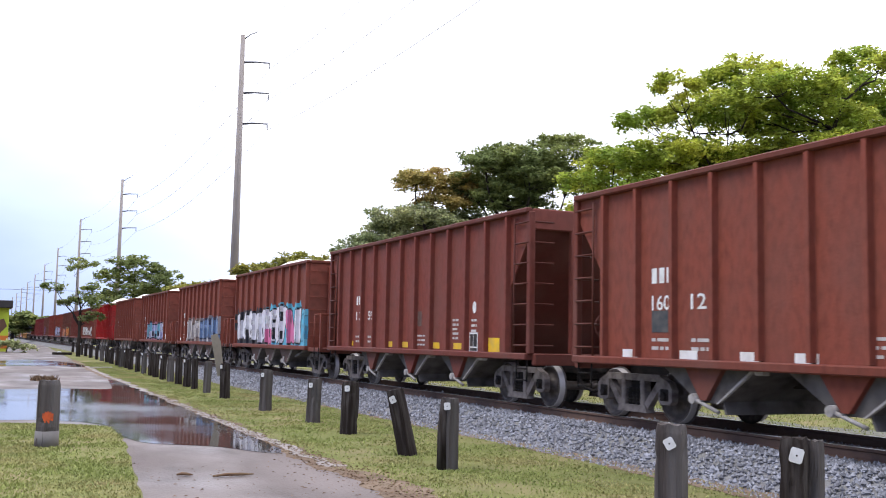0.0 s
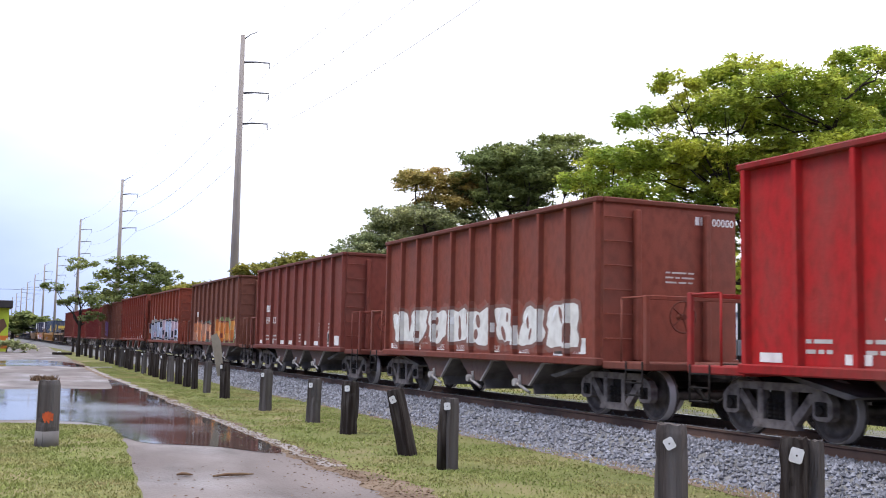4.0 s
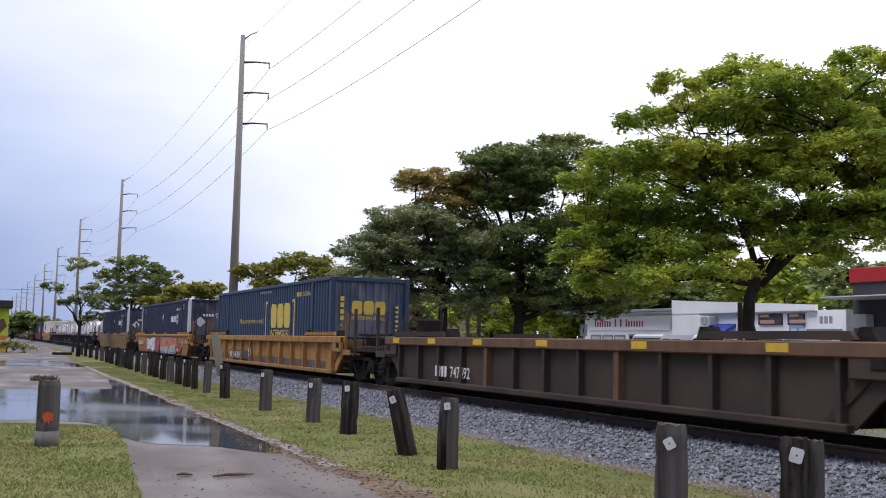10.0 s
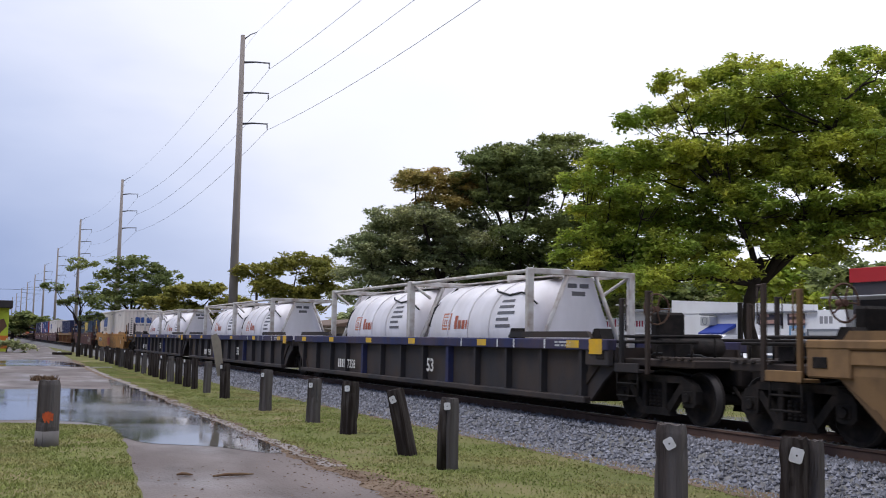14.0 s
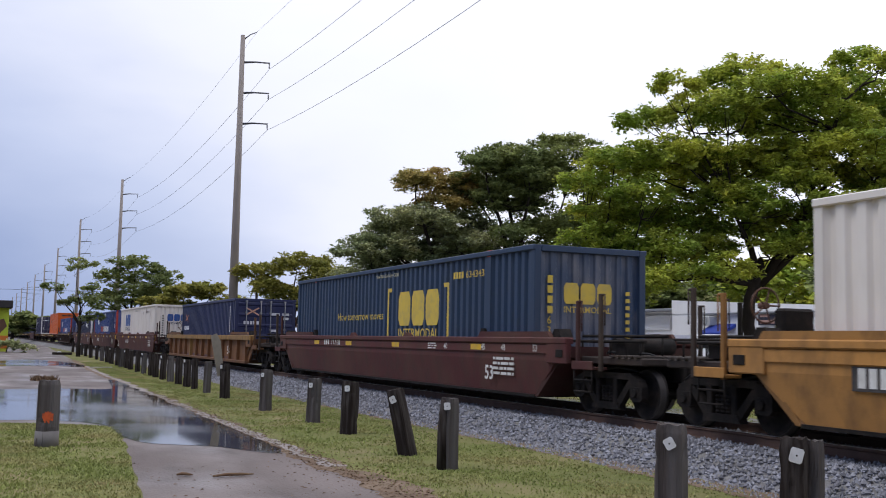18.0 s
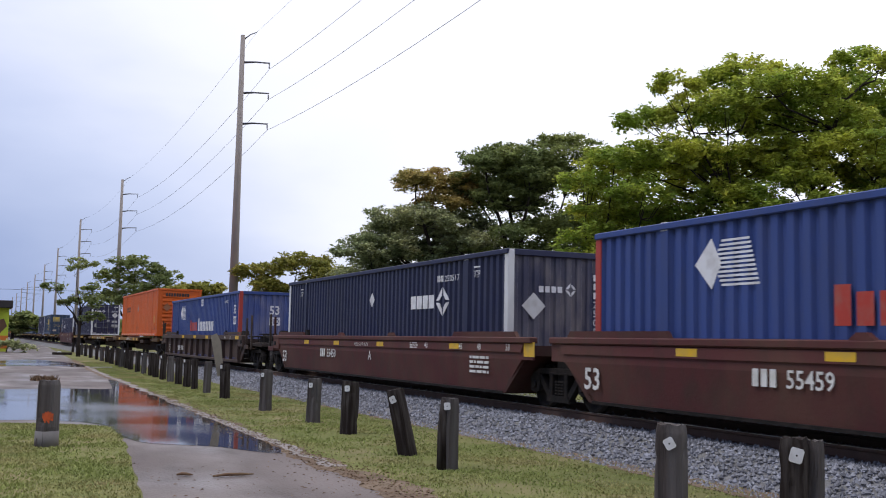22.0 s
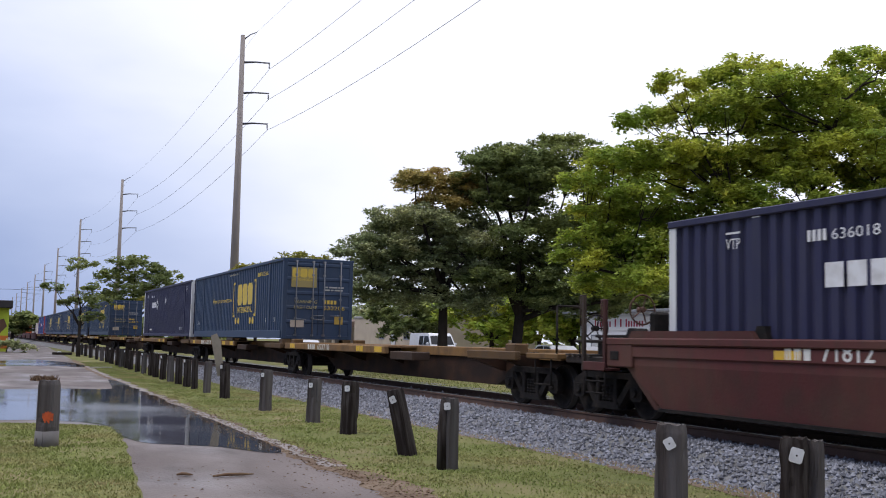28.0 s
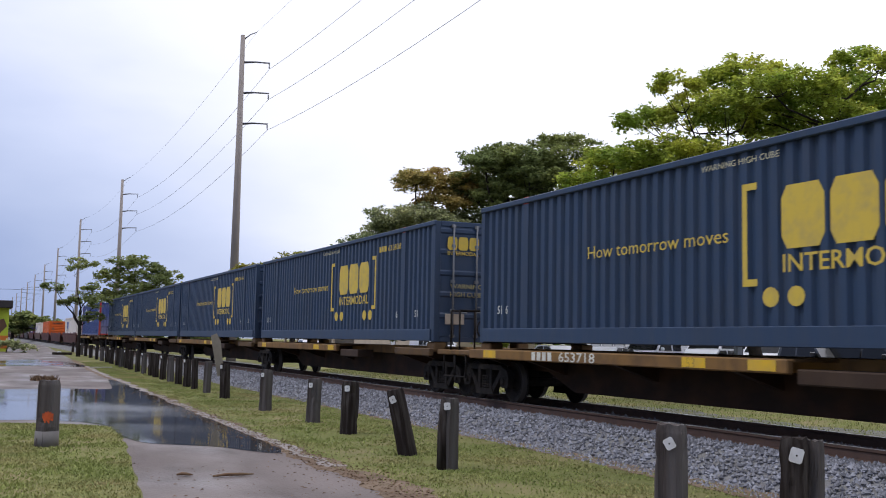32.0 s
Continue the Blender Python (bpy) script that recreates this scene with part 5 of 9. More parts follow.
def running_gear():
    b = Build()
    for s in (-1, 1):
        lathe(b, [(s * x, r) for x, r in ((0.99, 0.0), (0.99, 0.075), (0.835, 0.09), (0.832, 0.14), (0.795, 0.15), (0.765, 0.25), (0.79, 0.345),
                                          (0.822, 0.352), (0.826, 0.405), (0.815, 0.42), (0.715, 0.425), (0.70, 0.447), (0.685, 0.447), (0.68, 0.35), (0.74, 0.25), (0.70, 0.1), (0.5, 0.085))],
              22, second=(8, 9))
    lathe(b, [(-0.5, 0.085), (0.5, 0.085)], 12)
    axle = b.mesh("wheelset", TREAD, WHEELRIM)
    axle_dark = b.mesh("wheelset", GREASE, DARKRIM)
    b = Build()
    # cast frame of bars, 0.13 thick, about the bogie's centre
    x0, x1 = -0.065, 0.065
    for s in (-1, 1):
        b.prism([(s * 1.06, 0.36), (s * 1.06, 0.55), (s * 0.98, 0.66), (s * 0.76, 0.74), (s * 0.70, 0.64), (s * 0.72, 0.34), (s * 0.80, 0.30), (s * 1.0, 0.30)][::s], "x", x0, x1)
        b.prism([(s * 0.75, 0.58), (s * 0.66, 0.66), (s * 0.24, 0.22), (s * 0.36, 0.16)][::-s], "x", x0 + 0.01, x1 - 0.01)
        b.box(x0 - 0.01, x1 + 0.01, s * 0.27 - 0.06, s * 0.27 + 0.06, 0.24, 0.70, 0.015)
    b.prism([(-0.85, 0.66), (-0.74, 0.77), (0.74, 0.77), (0.85, 0.66)], "x", x0, x1)
    b.prism([(-0.42, 0.14), (-0.36, 0.26), (0.36, 0.26), (0.42, 0.14)], "x", x0 - 0.02, x1 + 0.02)
    frame_me = b.mesh("side_frame", DUSTY)
    frame_dark = b.mesh("side_frame", GREASE)
    b = Build()
    # three coils side by side, as one ribbed casting
    v, f = [], []
    for i in range(11):
        for j in range(19):
            y = -0.17 + 0.34 * j / 18
            v.append((-0.075 * abs(math.sin(3 * math.pi * j / 18)) ** 0.5 * (1.0 if i % 2 else 0.72), y, 0.26 + i * 0.028))
    for i in range(10):
        for j in range(18):
            a = i * 19 + j
            f.append((a, a + 19, a + 20, a + 1))
    b.add(v, f)
    spring = b.mesh("spring_nest", GREASE)
    b = Build()
    b.box(-0.95, 0.95, -0.2, 0.2, 0.5, 0.68, 0.03)
    b.box(-0.25, 0.25, -0.3, 0.3, 0.66, 0.8, 0.02)
    for s in (-1, 1):
        b.bar((-0.62, s * 0.40, 0.42), (0.62, s * 0.40, 0.42), 0.035)
        for q in (-0.753, 0.753):
            b.box(q - 0.05, q + 0.05, s * 0.40 - 0.03, s * 0.45, 0.27, 0.56, 0.01)
    bolster = b.mesh("bogie", GREASE)
    b = Build()
    b.box(-0.055, 0.055, -0.13, 0.13, -0.10, 0.13, 0.03)
    b.tube([(-0.07, 0, 0), (-0.095, 0, 0)], [0.08, 0.06], 10)
    box_me = b.mesh("bearing_adapter", GREASE)
    return axle, frame_me, spring, bolster, box_me, axle_dark, frame_dark


AXLE, FRAME, SPRING, BOLSTER, ADAPTER, AXLE_DARK, FRAME_DARK = running_gear()


def bogie(car, y, s, dusty=False):
    """A two-axle bogie at y under a car that stands at s along the train."""
    g = part("bogie", BOLSTER, None, car, at=(0, y, 0))
    for q in (-1, 1):
        part("side_frame", FRAME if dusty else FRAME_DARK, None, g, at=(q * 0.985, 0, 0))
        part("spring_nest", SPRING, None, g, at=(q * 0.985, 0, 0))
    for k in (-0.865, 0.865):
        w = part("wheelset", AXLE if dusty else AXLE_DARK, None, g, at=(0, k, R_WHEEL))
        WHEELSETS.append((w, k, s + y + k))
        part("bearing_adapter", ADAPTER, None, g, at=(-1.005, k, 0.44))
    return g


def coupler(car, y, out):
    b = Build()
    s = 1 if out > 0 else -1
    b.box(-0.11, 0.11, min(y, y + out * 0.7), max(y, y + out * 0.7), 0.72, 0.92, 0.02)
    b.box(-0.19, 0.19, min(y + out * 0.62, y + out), max(y + out * 0.62, y + out), 0.68, 0.98, 0.05)
    b.tube([(-0.35, y - s * 0.1, 0.62), (-0.37, y + out * 0.4, 0.40), (-0.33, y + out * 0.85, 0.36), (-0.28, y + out, 0.42)], 0.028, 6)
    part("coupler", b, GREASE, car)


def brake_wheel(car, x, y, z, material=GREASE, colour=None):
    b = Build()
    ring = [(x + 0.26 * math.cos(a), y, z + 0.26 * math.sin(a)) for a in [k * math.pi / 10 for k in range(21)]]
    b.tube(ring, 0.016, 5, caps=False)
    for k in range(5):
        a = k * 1.257
        b.bar((x, y, z), (x + 0.26 * math.cos(a), y, z + 0.26 * math.sin(a)), 0.013, 5)
    b.tube([(x, y - 0.04, z), (x, y + 0.12, z)], 0.05, 8)
    part("brake_wheel", b, material, car, colour=colour or (0.06, 0.04, 0.03))


def rider(name, label, category, group, s, z=0.0):
    ob = thing(name, label, category, group, (TRACK_X, s, z))
    MOVERS.append((ob, s, z))
    return ob


# ---- hopper cars ----
def slab(y0, y1, z0, z1, x, t=0.02):
    return Build().box(x - t, x + t, y0, y1, z0, z1)


RIB_OUT = 0.105       # how far the side ribs stand out
RIB = Build().prism([(0.0, -0.058), (-0.015, -0.052), (-RIB_OUT + 0.008, -0.042), (-RIB_OUT, -0.034), (-RIB_OUT, 0.034), (-RIB_OUT + 0.008, 0.042), (-0.015, 0.052), (0.0, 0.058)], "z", 0.0, 2.72).mesh("side_rib", HOPPER)
RUNG = Build().tube([(0, 0.25, 0), (-0.07, 0.25, 0), (-0.07, -0.25, 0), (0, -0.25, 0)], 0.014, 5).mesh("grab_iron", HOPPER)


PALE_DUST = mat("limestone_dusted_steel", base=(0.105, 0.092, 0.086), rough=0.9, second=(0.03, 0.025, 0.023), scale=4, amount=0.75, bump=0.3, spec=0.2,
                third=(0.24, 0.22, 0.21), third_scale=1.6, third_amount=0.5)


DUST_EDGE = mat("thick_dust", base=(0.40, 0.37, 0.35), rough=0.95, second=(0.14, 0.12, 0.11), scale=5, amount=0.8)


def bay(car, y, half, colour, red=False):
    """One discharge bay under the floor: a V of slope sheets with a side plate, a hanging door and its gear."""
    w = 1.30
    low = 0.42
    b = Build()
    b.prism([(y - half, 0.96), (y - 0.27, low), (y + 0.22, low), (y + half, 0.96)], "x", -w, w)
    o = part("hopper_bay", b, PALE_DUST, car, "dust-covered discharge bay")
    b = Build()
    if red:
        b.prism([(y - 0.42, 0.93), (y - 0.06, 0.46), (y + 0.06, 0.46), (y + 0.42, 0.93)], "x", -w - 0.09, -w + 0.0)
        part("bay_gusset", b, HOPPER, o, colour=colour)
    else:
        b.prism([(y - half + 0.05, 0.95), (y - 0.25, low + 0.02), (y + 0.19, low + 0.02), (y + half - 0.05, 0.95)], "x", -w - 0.035, -w)
        part("bay_plate", b, HOPPER, o, colour=(0.13, 0.085, 0.072))
    b = Build()
    b.prism([(y - half, 0.965), (y - 0.29, low), (y - 0.25, low), (y - half + 0.08, 0.965)], "x", -w - 0.055, -w - 0.004)
    part("bay_edge", b, DUST_EDGE, o)
    b = Build()
    b.prism([(y - 0.40, 0.27), (y - 0.30, low + 0.10), (y - 0.26, low + 0.10), (y - 0.36, 0.27)], "x", -w + 0.02, w - 0.02)
    part("bay_door", b, PALE_DUST, o)
    b = Build()
    b.tube([(-w - 0.11, y + 0.24, 0.47), (-w + 0.1, y + 0.24, 0.47)], [0.075, 0.085], 10)
    b.bar((-w - 0.06, y + 0.24, 0.47), (-w - 0.06, y - 0.32, 0.30), 0.03)
    b.bar((-w - 0.05, y + 0.05, 0.42), (-w - 0.05, y + 0.10, 0.62), 0.035)
    part("door_gear", b, DUST_EDGE, o)
    part("floor_bracket", Build().box(-w - 0.09, -w + 0.05, y - half - 0.14, y - half + 0.03, 0.86, 0.95, 0.015), DUST_EDGE, o)


def heap(car, half, seed, top=3.70, rise=0.5):
    b = Build()
    n, m = 26, 11
    v, f = [], []
    for i in range(n):
        y = -half + 2 * half * i / (n - 1)
        for j in range(m):
            x = -1.36 + 2.72 * j / (m - 1)
            k = (1 - (2 * i / (n - 1) - 1) ** 2) * (1 - (2 * j / (m - 1) - 1) ** 2)
            hump = 0.72 + 0.4 * noise.noise((y * 0.38, seed * 7.3, 0.2)) + 0.04 * noise.noise((x * 2, y * 1.5, seed))
            v.append((x, y, top - 0.28 + (0.28 + rise) * max(0.0, k) ** 0.75 * hump + 0.03 * noise.noise((x * 5, y * 5, seed))))
    for i in range(n - 1):
        for j in range(m - 1):
            a = i * m + j
            f.append((a, a + 1, a + m + 1, a + m))
    b.add(v, f, soft=True)
    part("load", b, LOAD, car, "heap of pale crushed limestone")


def hopper_label(colour, extra):
    """Colour word and what sets the car apart."""
    r = colour[0] / max(0.001, colour[1])
    base = "bright red" if r > 9 else ("dark maroon" if r > 4.6 else "rust-brown")
    return "%s hopper car %s" % (base, extra)


def hopper_a(s, colour, extra, seed, rise=0.45):
    """Short-bodied three-bay hopper with open end platforms."""
    car = rider("hopper_car", hopper_label(colour, extra), "rail car", "hopper cars of the train", s)
    for q in (-1, 1):
        part("side_sheet", slab(-5.0, 5.0, 0.95, 3.76, q * 1.40), HOPPER, car, colour=colour)
        for k in range(11):
            o = part("side_rib", RIB, None, car, colour=colour, at=(q * 1.42, -4.92 + k * 0.984, 1.02))
            if q > 0:
                o.rotation_euler[2] = math.pi
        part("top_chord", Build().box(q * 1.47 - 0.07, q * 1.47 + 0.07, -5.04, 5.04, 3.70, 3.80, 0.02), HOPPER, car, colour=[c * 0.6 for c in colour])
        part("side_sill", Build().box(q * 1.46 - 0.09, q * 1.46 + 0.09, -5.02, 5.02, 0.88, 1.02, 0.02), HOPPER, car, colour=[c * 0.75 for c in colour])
        e = q * 5.0
        part("end_sheet", Build().box(-1.40, 1.40, e - 0.025, e + 0.025, 0.95, 3.76), HOPPER, car, colour=colour)
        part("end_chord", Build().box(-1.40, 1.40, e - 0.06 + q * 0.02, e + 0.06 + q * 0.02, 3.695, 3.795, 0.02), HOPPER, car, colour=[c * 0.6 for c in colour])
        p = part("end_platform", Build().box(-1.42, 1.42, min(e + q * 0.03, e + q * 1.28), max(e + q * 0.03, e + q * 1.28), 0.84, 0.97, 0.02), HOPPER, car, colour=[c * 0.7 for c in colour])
        y2 = e + q * 1.24
        for x in (-1.38, 1.38):
            b = Build()
            b.box(x - 0.035, x + 0.035, y2 - 0.05, y2 + 0.05, 0.95, 2.05, 0.01)
            part("rail_post", b, HOPPER, p, colour=colour)
        b = Build()
        b.box(-1.38, 1.38, y2 - 0.025, y2 + 0.025, 1.98, 2.05, 0.008)
        b.bar((-1.38, y2, 2.02), (-1.38, e + q * 0.55, 2.02), 0.02)
        b.bar((-1.38, e + q * 0.55, 2.02), (-1.38, e + q * 0.55, 0.95), 0.02)
        part("handrail", b, HOPPER, p, colour=colour)
        # end columns from platform to body
        for x in (-0.75, 0.75):
            part("end_brace", Build().box(x - 0.06, x + 0.06, min(e + q * 0.04, e + q * 0.16), max(e + q * 0.04, e + q * 0.16), 0.98, 3.6, 0.02), HOPPER, car, colour=colour)
        for k in range(6):
            o = part("grab_iron", RUNG, None, car, colour=colour, at=(-1.12, e + q * 0.03, 1.35 + k * 0.42))
            o.rotation_euler[2] = -math.pi / 2 if q > 0 else math.pi / 2
        b = Build()
        for k in range(3):
            b.bar((-1.43, e + q * 0.75, 0.84 - k * 0.2), (-1.43, e + q * 1.2, 0.84 - k * 0.2), 0.016)
        b.bar((-1.43, e + q * 0.75, 0.98), (-1.43, e + q * 0.75, 0.42), 0.016)
        b.bar((-1.43, e + q * 1.2, 0.98), (-1.43, e + q * 1.2, 0.42), 0.016)
        part("sill_steps", b, GREASE, car)
        part("slope_sheet", Build().prism([(e * 0.985, 1.02), (e * 0.985, 0.98), (e * 0.66, 0.62), (e * 0.62, 0.66)], "x", -1.30, 1.30), PALE_DUST, car)
        bogie(car, q * 4.85, s, True)
        coupler(car, q * 6.2, q * 0.57)
    part("centre_sill", Build().box(-0.3, 0.3, -6.2, 6.2, 0.66, 0.95, 0.02), GREASE, car)
    for y in (-2.1, 0.0, 2.05):
        bay(car, y, 0.94, colour)
    brake_wheel(car, -0.55, -6.1, 1.72, HOPPER, [c * 0.6 for c in colour])
    heap(car, 4.9, seed, rise=rise)
    return car


def hopper_b(s, colour, extra, seed, rise=0.375):
    """Longer hopper with sloped ends cut away under the eaves."""
    car = rider("hopper_car", hopper_label(colour, extra), "rail car", "hopper cars of the train", s)
    L = 6.1
    for q in (-1, 1):
        prof = [(-5.25, 0.97), (5.25, 0.97), (5.25, 2.35), (L, 3.45), (L, 3.84), (-L, 3.84), (-L, 3.45), (-5.25, 2.35)]
        b = Build()
        b.prism(prof, "x", q * 1.40 - 0.02, q * 1.40 + 0.02)
        part("side_sheet", b, HOPPER, car, colour=colour)
        for k in range(12):
            o = part("side_rib", RIB, None, car, colour=colour, at=(q * 1.42, -5.2 + k * 0.945, 1.06))
            if q > 0:
                o.rotation_euler[2] = math.pi
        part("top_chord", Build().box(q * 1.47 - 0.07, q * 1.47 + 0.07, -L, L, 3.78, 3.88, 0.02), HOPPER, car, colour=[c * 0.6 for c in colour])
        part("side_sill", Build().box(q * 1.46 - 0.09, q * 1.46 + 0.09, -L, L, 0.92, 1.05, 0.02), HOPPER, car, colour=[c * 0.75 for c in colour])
        e = q * L
        part("end_chord", Build().box(-1.40, 1.40, e - 0.05, e + 0.05, 3.45, 3.86, 0.02), HOPPER, car, colour=colour)
        # slope sheet, corner posts and ladder: shade under the eaves put into their colour
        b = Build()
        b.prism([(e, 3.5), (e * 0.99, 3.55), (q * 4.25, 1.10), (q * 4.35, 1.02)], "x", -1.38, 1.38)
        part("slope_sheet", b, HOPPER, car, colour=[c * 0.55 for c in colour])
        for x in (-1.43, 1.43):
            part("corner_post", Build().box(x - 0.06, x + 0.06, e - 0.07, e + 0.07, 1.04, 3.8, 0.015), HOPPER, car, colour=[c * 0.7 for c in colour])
        for x in (-0.5, 0.5):
            part("end_post", Build().box(x - 0.05, x + 0.05, e - 0.06, e + 0.06, 0.98, 3.5, 0.015), HOPPER, car, colour=colour)
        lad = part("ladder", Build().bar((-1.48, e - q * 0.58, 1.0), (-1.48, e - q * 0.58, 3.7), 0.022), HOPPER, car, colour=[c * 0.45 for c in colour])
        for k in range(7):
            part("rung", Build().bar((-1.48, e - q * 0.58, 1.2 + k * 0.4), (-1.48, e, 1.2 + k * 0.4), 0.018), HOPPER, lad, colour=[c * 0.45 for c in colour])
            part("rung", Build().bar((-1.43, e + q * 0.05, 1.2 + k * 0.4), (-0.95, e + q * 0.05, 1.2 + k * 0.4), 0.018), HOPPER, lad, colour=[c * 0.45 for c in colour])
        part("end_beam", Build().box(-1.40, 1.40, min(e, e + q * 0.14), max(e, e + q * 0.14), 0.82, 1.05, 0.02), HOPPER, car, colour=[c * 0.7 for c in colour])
        b = Build()
        for k in range(2):
            b.bar((-1.45, e - q * 0.5, 0.75 - k * 0.22), (-1.45, e - q * 0.08, 0.75 - k * 0.22), 0.016)
        b.bar((-1.45, e - q * 0.5, 0.98), (-1.45, e - q * 0.5, 0.5), 0.016)
        b.bar((-1.45, e - q * 0.08, 0.98), (-1.45, e - q * 0.08, 0.5), 0.016)
        part("sill_steps", b, GREASE, car)
        bogie(car, q * 4.95, s, True)
        coupler(car, q * 6.2, q * 0.57)
    part("centre_sill", Build().box(-0.3, 0.3, -6.2, 6.2, 0.66, 0.95, 0.02), GREASE, car)
    for y in (-2.7, 0.0, 2.7):
        bay(car, y, 1.12, [c * 0.8 for c in colour], True)
    brake_wheel(car, 0.2, -6.25, 1.6, HOPPER, [c * 0.6 for c in colour])
    heap(car, 5.7, seed, 3.75, rise)
    return car


SIDE_A = -1.512       # lettering plane just off the ribs
SHEET = -1.4245       # and just off the side sheet


def stroke(a, b, w):
    """A thick stroke with blunt ends, as a polygon."""
    a, b = Vector((*a, 0)), Vector((*b, 0))
    d = (b - a).normalized() if (b - a).length > 0 else Vector((1, 0, 0))
    n = Vector((-d.y, d.x, 0)) * w
    e = d * w * 0.6
    return [tuple((p)[:2]) for p in (a + n, a - e, a - n, b - n, b + e, b + n)]


def ribbon(car, path, w, colour, x, y, z):
    """One bent stroke as a single strip."""
    P = [Vector((*p, 0)) for p in path]
    v = []
    for i, p in enumerate(P):
        a, b = P[max(i - 1, 0)], P[min(i + 1, len(P) - 1)]
        d = (b - a).normalized()
        n = Vector((-d.y, d.x, 0)) * w
        e = d * w * (-0.7 if i == 0 else (0.7 if i == len(P) - 1 else 0))
        v += [onto("side", *(p + n + e)[:2], x, y, z), onto("side", *(p - n + e)[:2], x, y, z)]
    b = Build()
    b.add(v, [(2 * i, 2 * i + 1, 2 * i + 3, 2 * i + 2) for i in range(len(P) - 1)])
    part("graffiti", b, MARK, car, "", colour)


RIBS = [-4.92 + k * 0.984 for k in range(11)]


def cut(poly, u, keep):
    """The part of a polygon on one side of the line at u."""
    out = []
    for a, b in zip(poly, poly[1:] + poly[:1]):
        ia, ib = (a[0] - u) * keep >= 0, (b[0] - u) * keep >= 0
        if ia:
            out.append(a)
        if ia != ib:
            t = (u - a[0]) / (b[0] - a[0])
            out.append((u, a[1] + t * (b[1] - a[1])))
    return out


def paint(car, poly, x, y, z, colour, ribs):
    """One patch of sprayed paint on the sheet and over the ribs it crosses."""
    b = Build()
    b.add([onto("side", u, v, x, y, z) for u, v in poly], [tuple(range(len(poly)))])
    for r in ribs:
        p = cut(cut(poly, y - r - 0.034, 1), y - r + 0.034, -1)
        if len(p) > 2:
            b.add([onto("side", u, v, x - RIB_OUT, y, z) for u, v in p], [tuple(range(len(p)))])
            lo, hi = min(v for _, v in p), max(v for _, v in p)
            off = 0.003 + SHEET - x
            b.quad(*[(xx, yy, z + v) for xx, yy, v in ((SHEET, r - 0.058 - off, lo), (SHEET - RIB_OUT, r - 0.042 - off, lo), (SHEET - RIB_OUT, r - 0.042 - off, hi), (SHEET, r - 0.058 - off, hi))])
    part("graffiti", b, MARK, car, "", colour)


def thick(path, w):
    """The outline of a bent stroke."""
    P = [Vector((*p, 0)) for p in path]
    lo, hi = [], []
    for i, p in enumerate(P):
        d = (P[min(i + 1, len(P) - 1)] - P[max(i - 1, 0)]).normalized()
        n = Vector((-d.y, d.x, 0)) * w * (0.55 if i in (0, len(P) - 1) else 1.0)
        hi.append(tuple((p + n)[:2]))
        lo.append(tuple((p - n)[:2]))
    return hi + lo[::-1]


def spray(car, y, z, w, h, count, fills, edge, back, seed, x=None, lean=0.0, under=None):
    """A sprayed piece: swollen abstract figures with dark outlines over a cloud of paint."""
    rng = random.Random(seed)
    ribs = RIBS if x is None else ()
    x = SHEET if x is None else x
    cw = w / count
    m = count * 6
    rim = [(w * i / m, 0.01 + 0.02 * rng.random()) for i in range(m + 1)] + [(w + 0.12 * cw, h * 0.45)]
    rim += [(w * (m - i) / m, h * (0.84 + 0.14 * math.sin(i * 0.9 + seed) ** 2 + 0.10 * rng.random())) for i in range(m + 1)]
    paint(car, rim + [(-0.12 * cw, h * 0.5)], x, y, z, back, ribs)

    def blob(cu, cv, a, b, k):
        out = []
        tilt = 0.35 * math.sin(k * 2.3 + seed)
        for i in range(24):
            t = i * math.pi / 12
            q = 1 + 0.34 * noise.noise((math.cos(t) * 1.9 + seed, math.sin(t) * 1.9, k * 3.3))
            e = (abs(math.cos(t)) ** 6 + abs(math.sin(t)) ** 6) ** (-1 / 6)
            dv = b * q * e * math.sin(t)
            out.append((cu + a * q * e * math.cos(t) + (lean + tilt) * dv, cv + dv))
        return out
    for i in range(count):
        cu, cv = (i + 0.5) * cw, h * rng.uniform(0.46, 0.54)
        a, b = cw * rng.uniform(0.46, 0.60), h * rng.uniform(0.38, 0.47)
        d = 0.0012 * (i % 2)
        fill = fills[(i + rng.randrange(2)) % len(fills)]
        paint(car, blob(cu, cv, a, b, i), x - 0.004 - d, y, z, edge, ribs)
        inner = blob(cu, cv, a - cw * 0.07, b - cw * 0.07, i)
        paint(car, inner, x - 0.007 - d, y, z, fill, ribs)
        low = [(u, v) for v, u in cut([(v, u) for u, v in inner], cv - b * rng.uniform(-0.1, 0.25), -1)]
        if len(low) > 2:
            paint(car, low, x - 0.0085 - d, y, z, under or fills[(i + 1) % len(fills)], ribs)
        # slits between the limbs of the figure, and a pale glint
        for k in range(rng.choice((1, 2, 2))):
            su, sv = cu + a * rng.uniform(-0.35, 0.35), cv + b * (0.32 if k else -0.42) * rng.uniform(0.7, 1.2)
            sw, sh, tl = a * rng.uniform(0.08, 0.17), b * rng.uniform(0.22, 0.42), rng.uniform(-0.5, 0.5)
            paint(car, [(su + sw * math.cos(q * 0.524) + tl * sh * math.sin(q * 0.524), sv + sh * math.sin(q * 0.524)) for q in range(12)], x - 0.010 - d, y, z, edge, ribs)
        gu, gv = cu - a * 0.55, cv + b * 0.35
        paint(car, thick([(gu, gv - b * 0.2), (gu + a * 0.05, gv), (gu + a * 0.2, gv + b * 0.28)], cw * 0.03), x - 0.0115 - d, y, z, [min(0.85, c * 1.5 + 0.12) for c in fill], ribs)


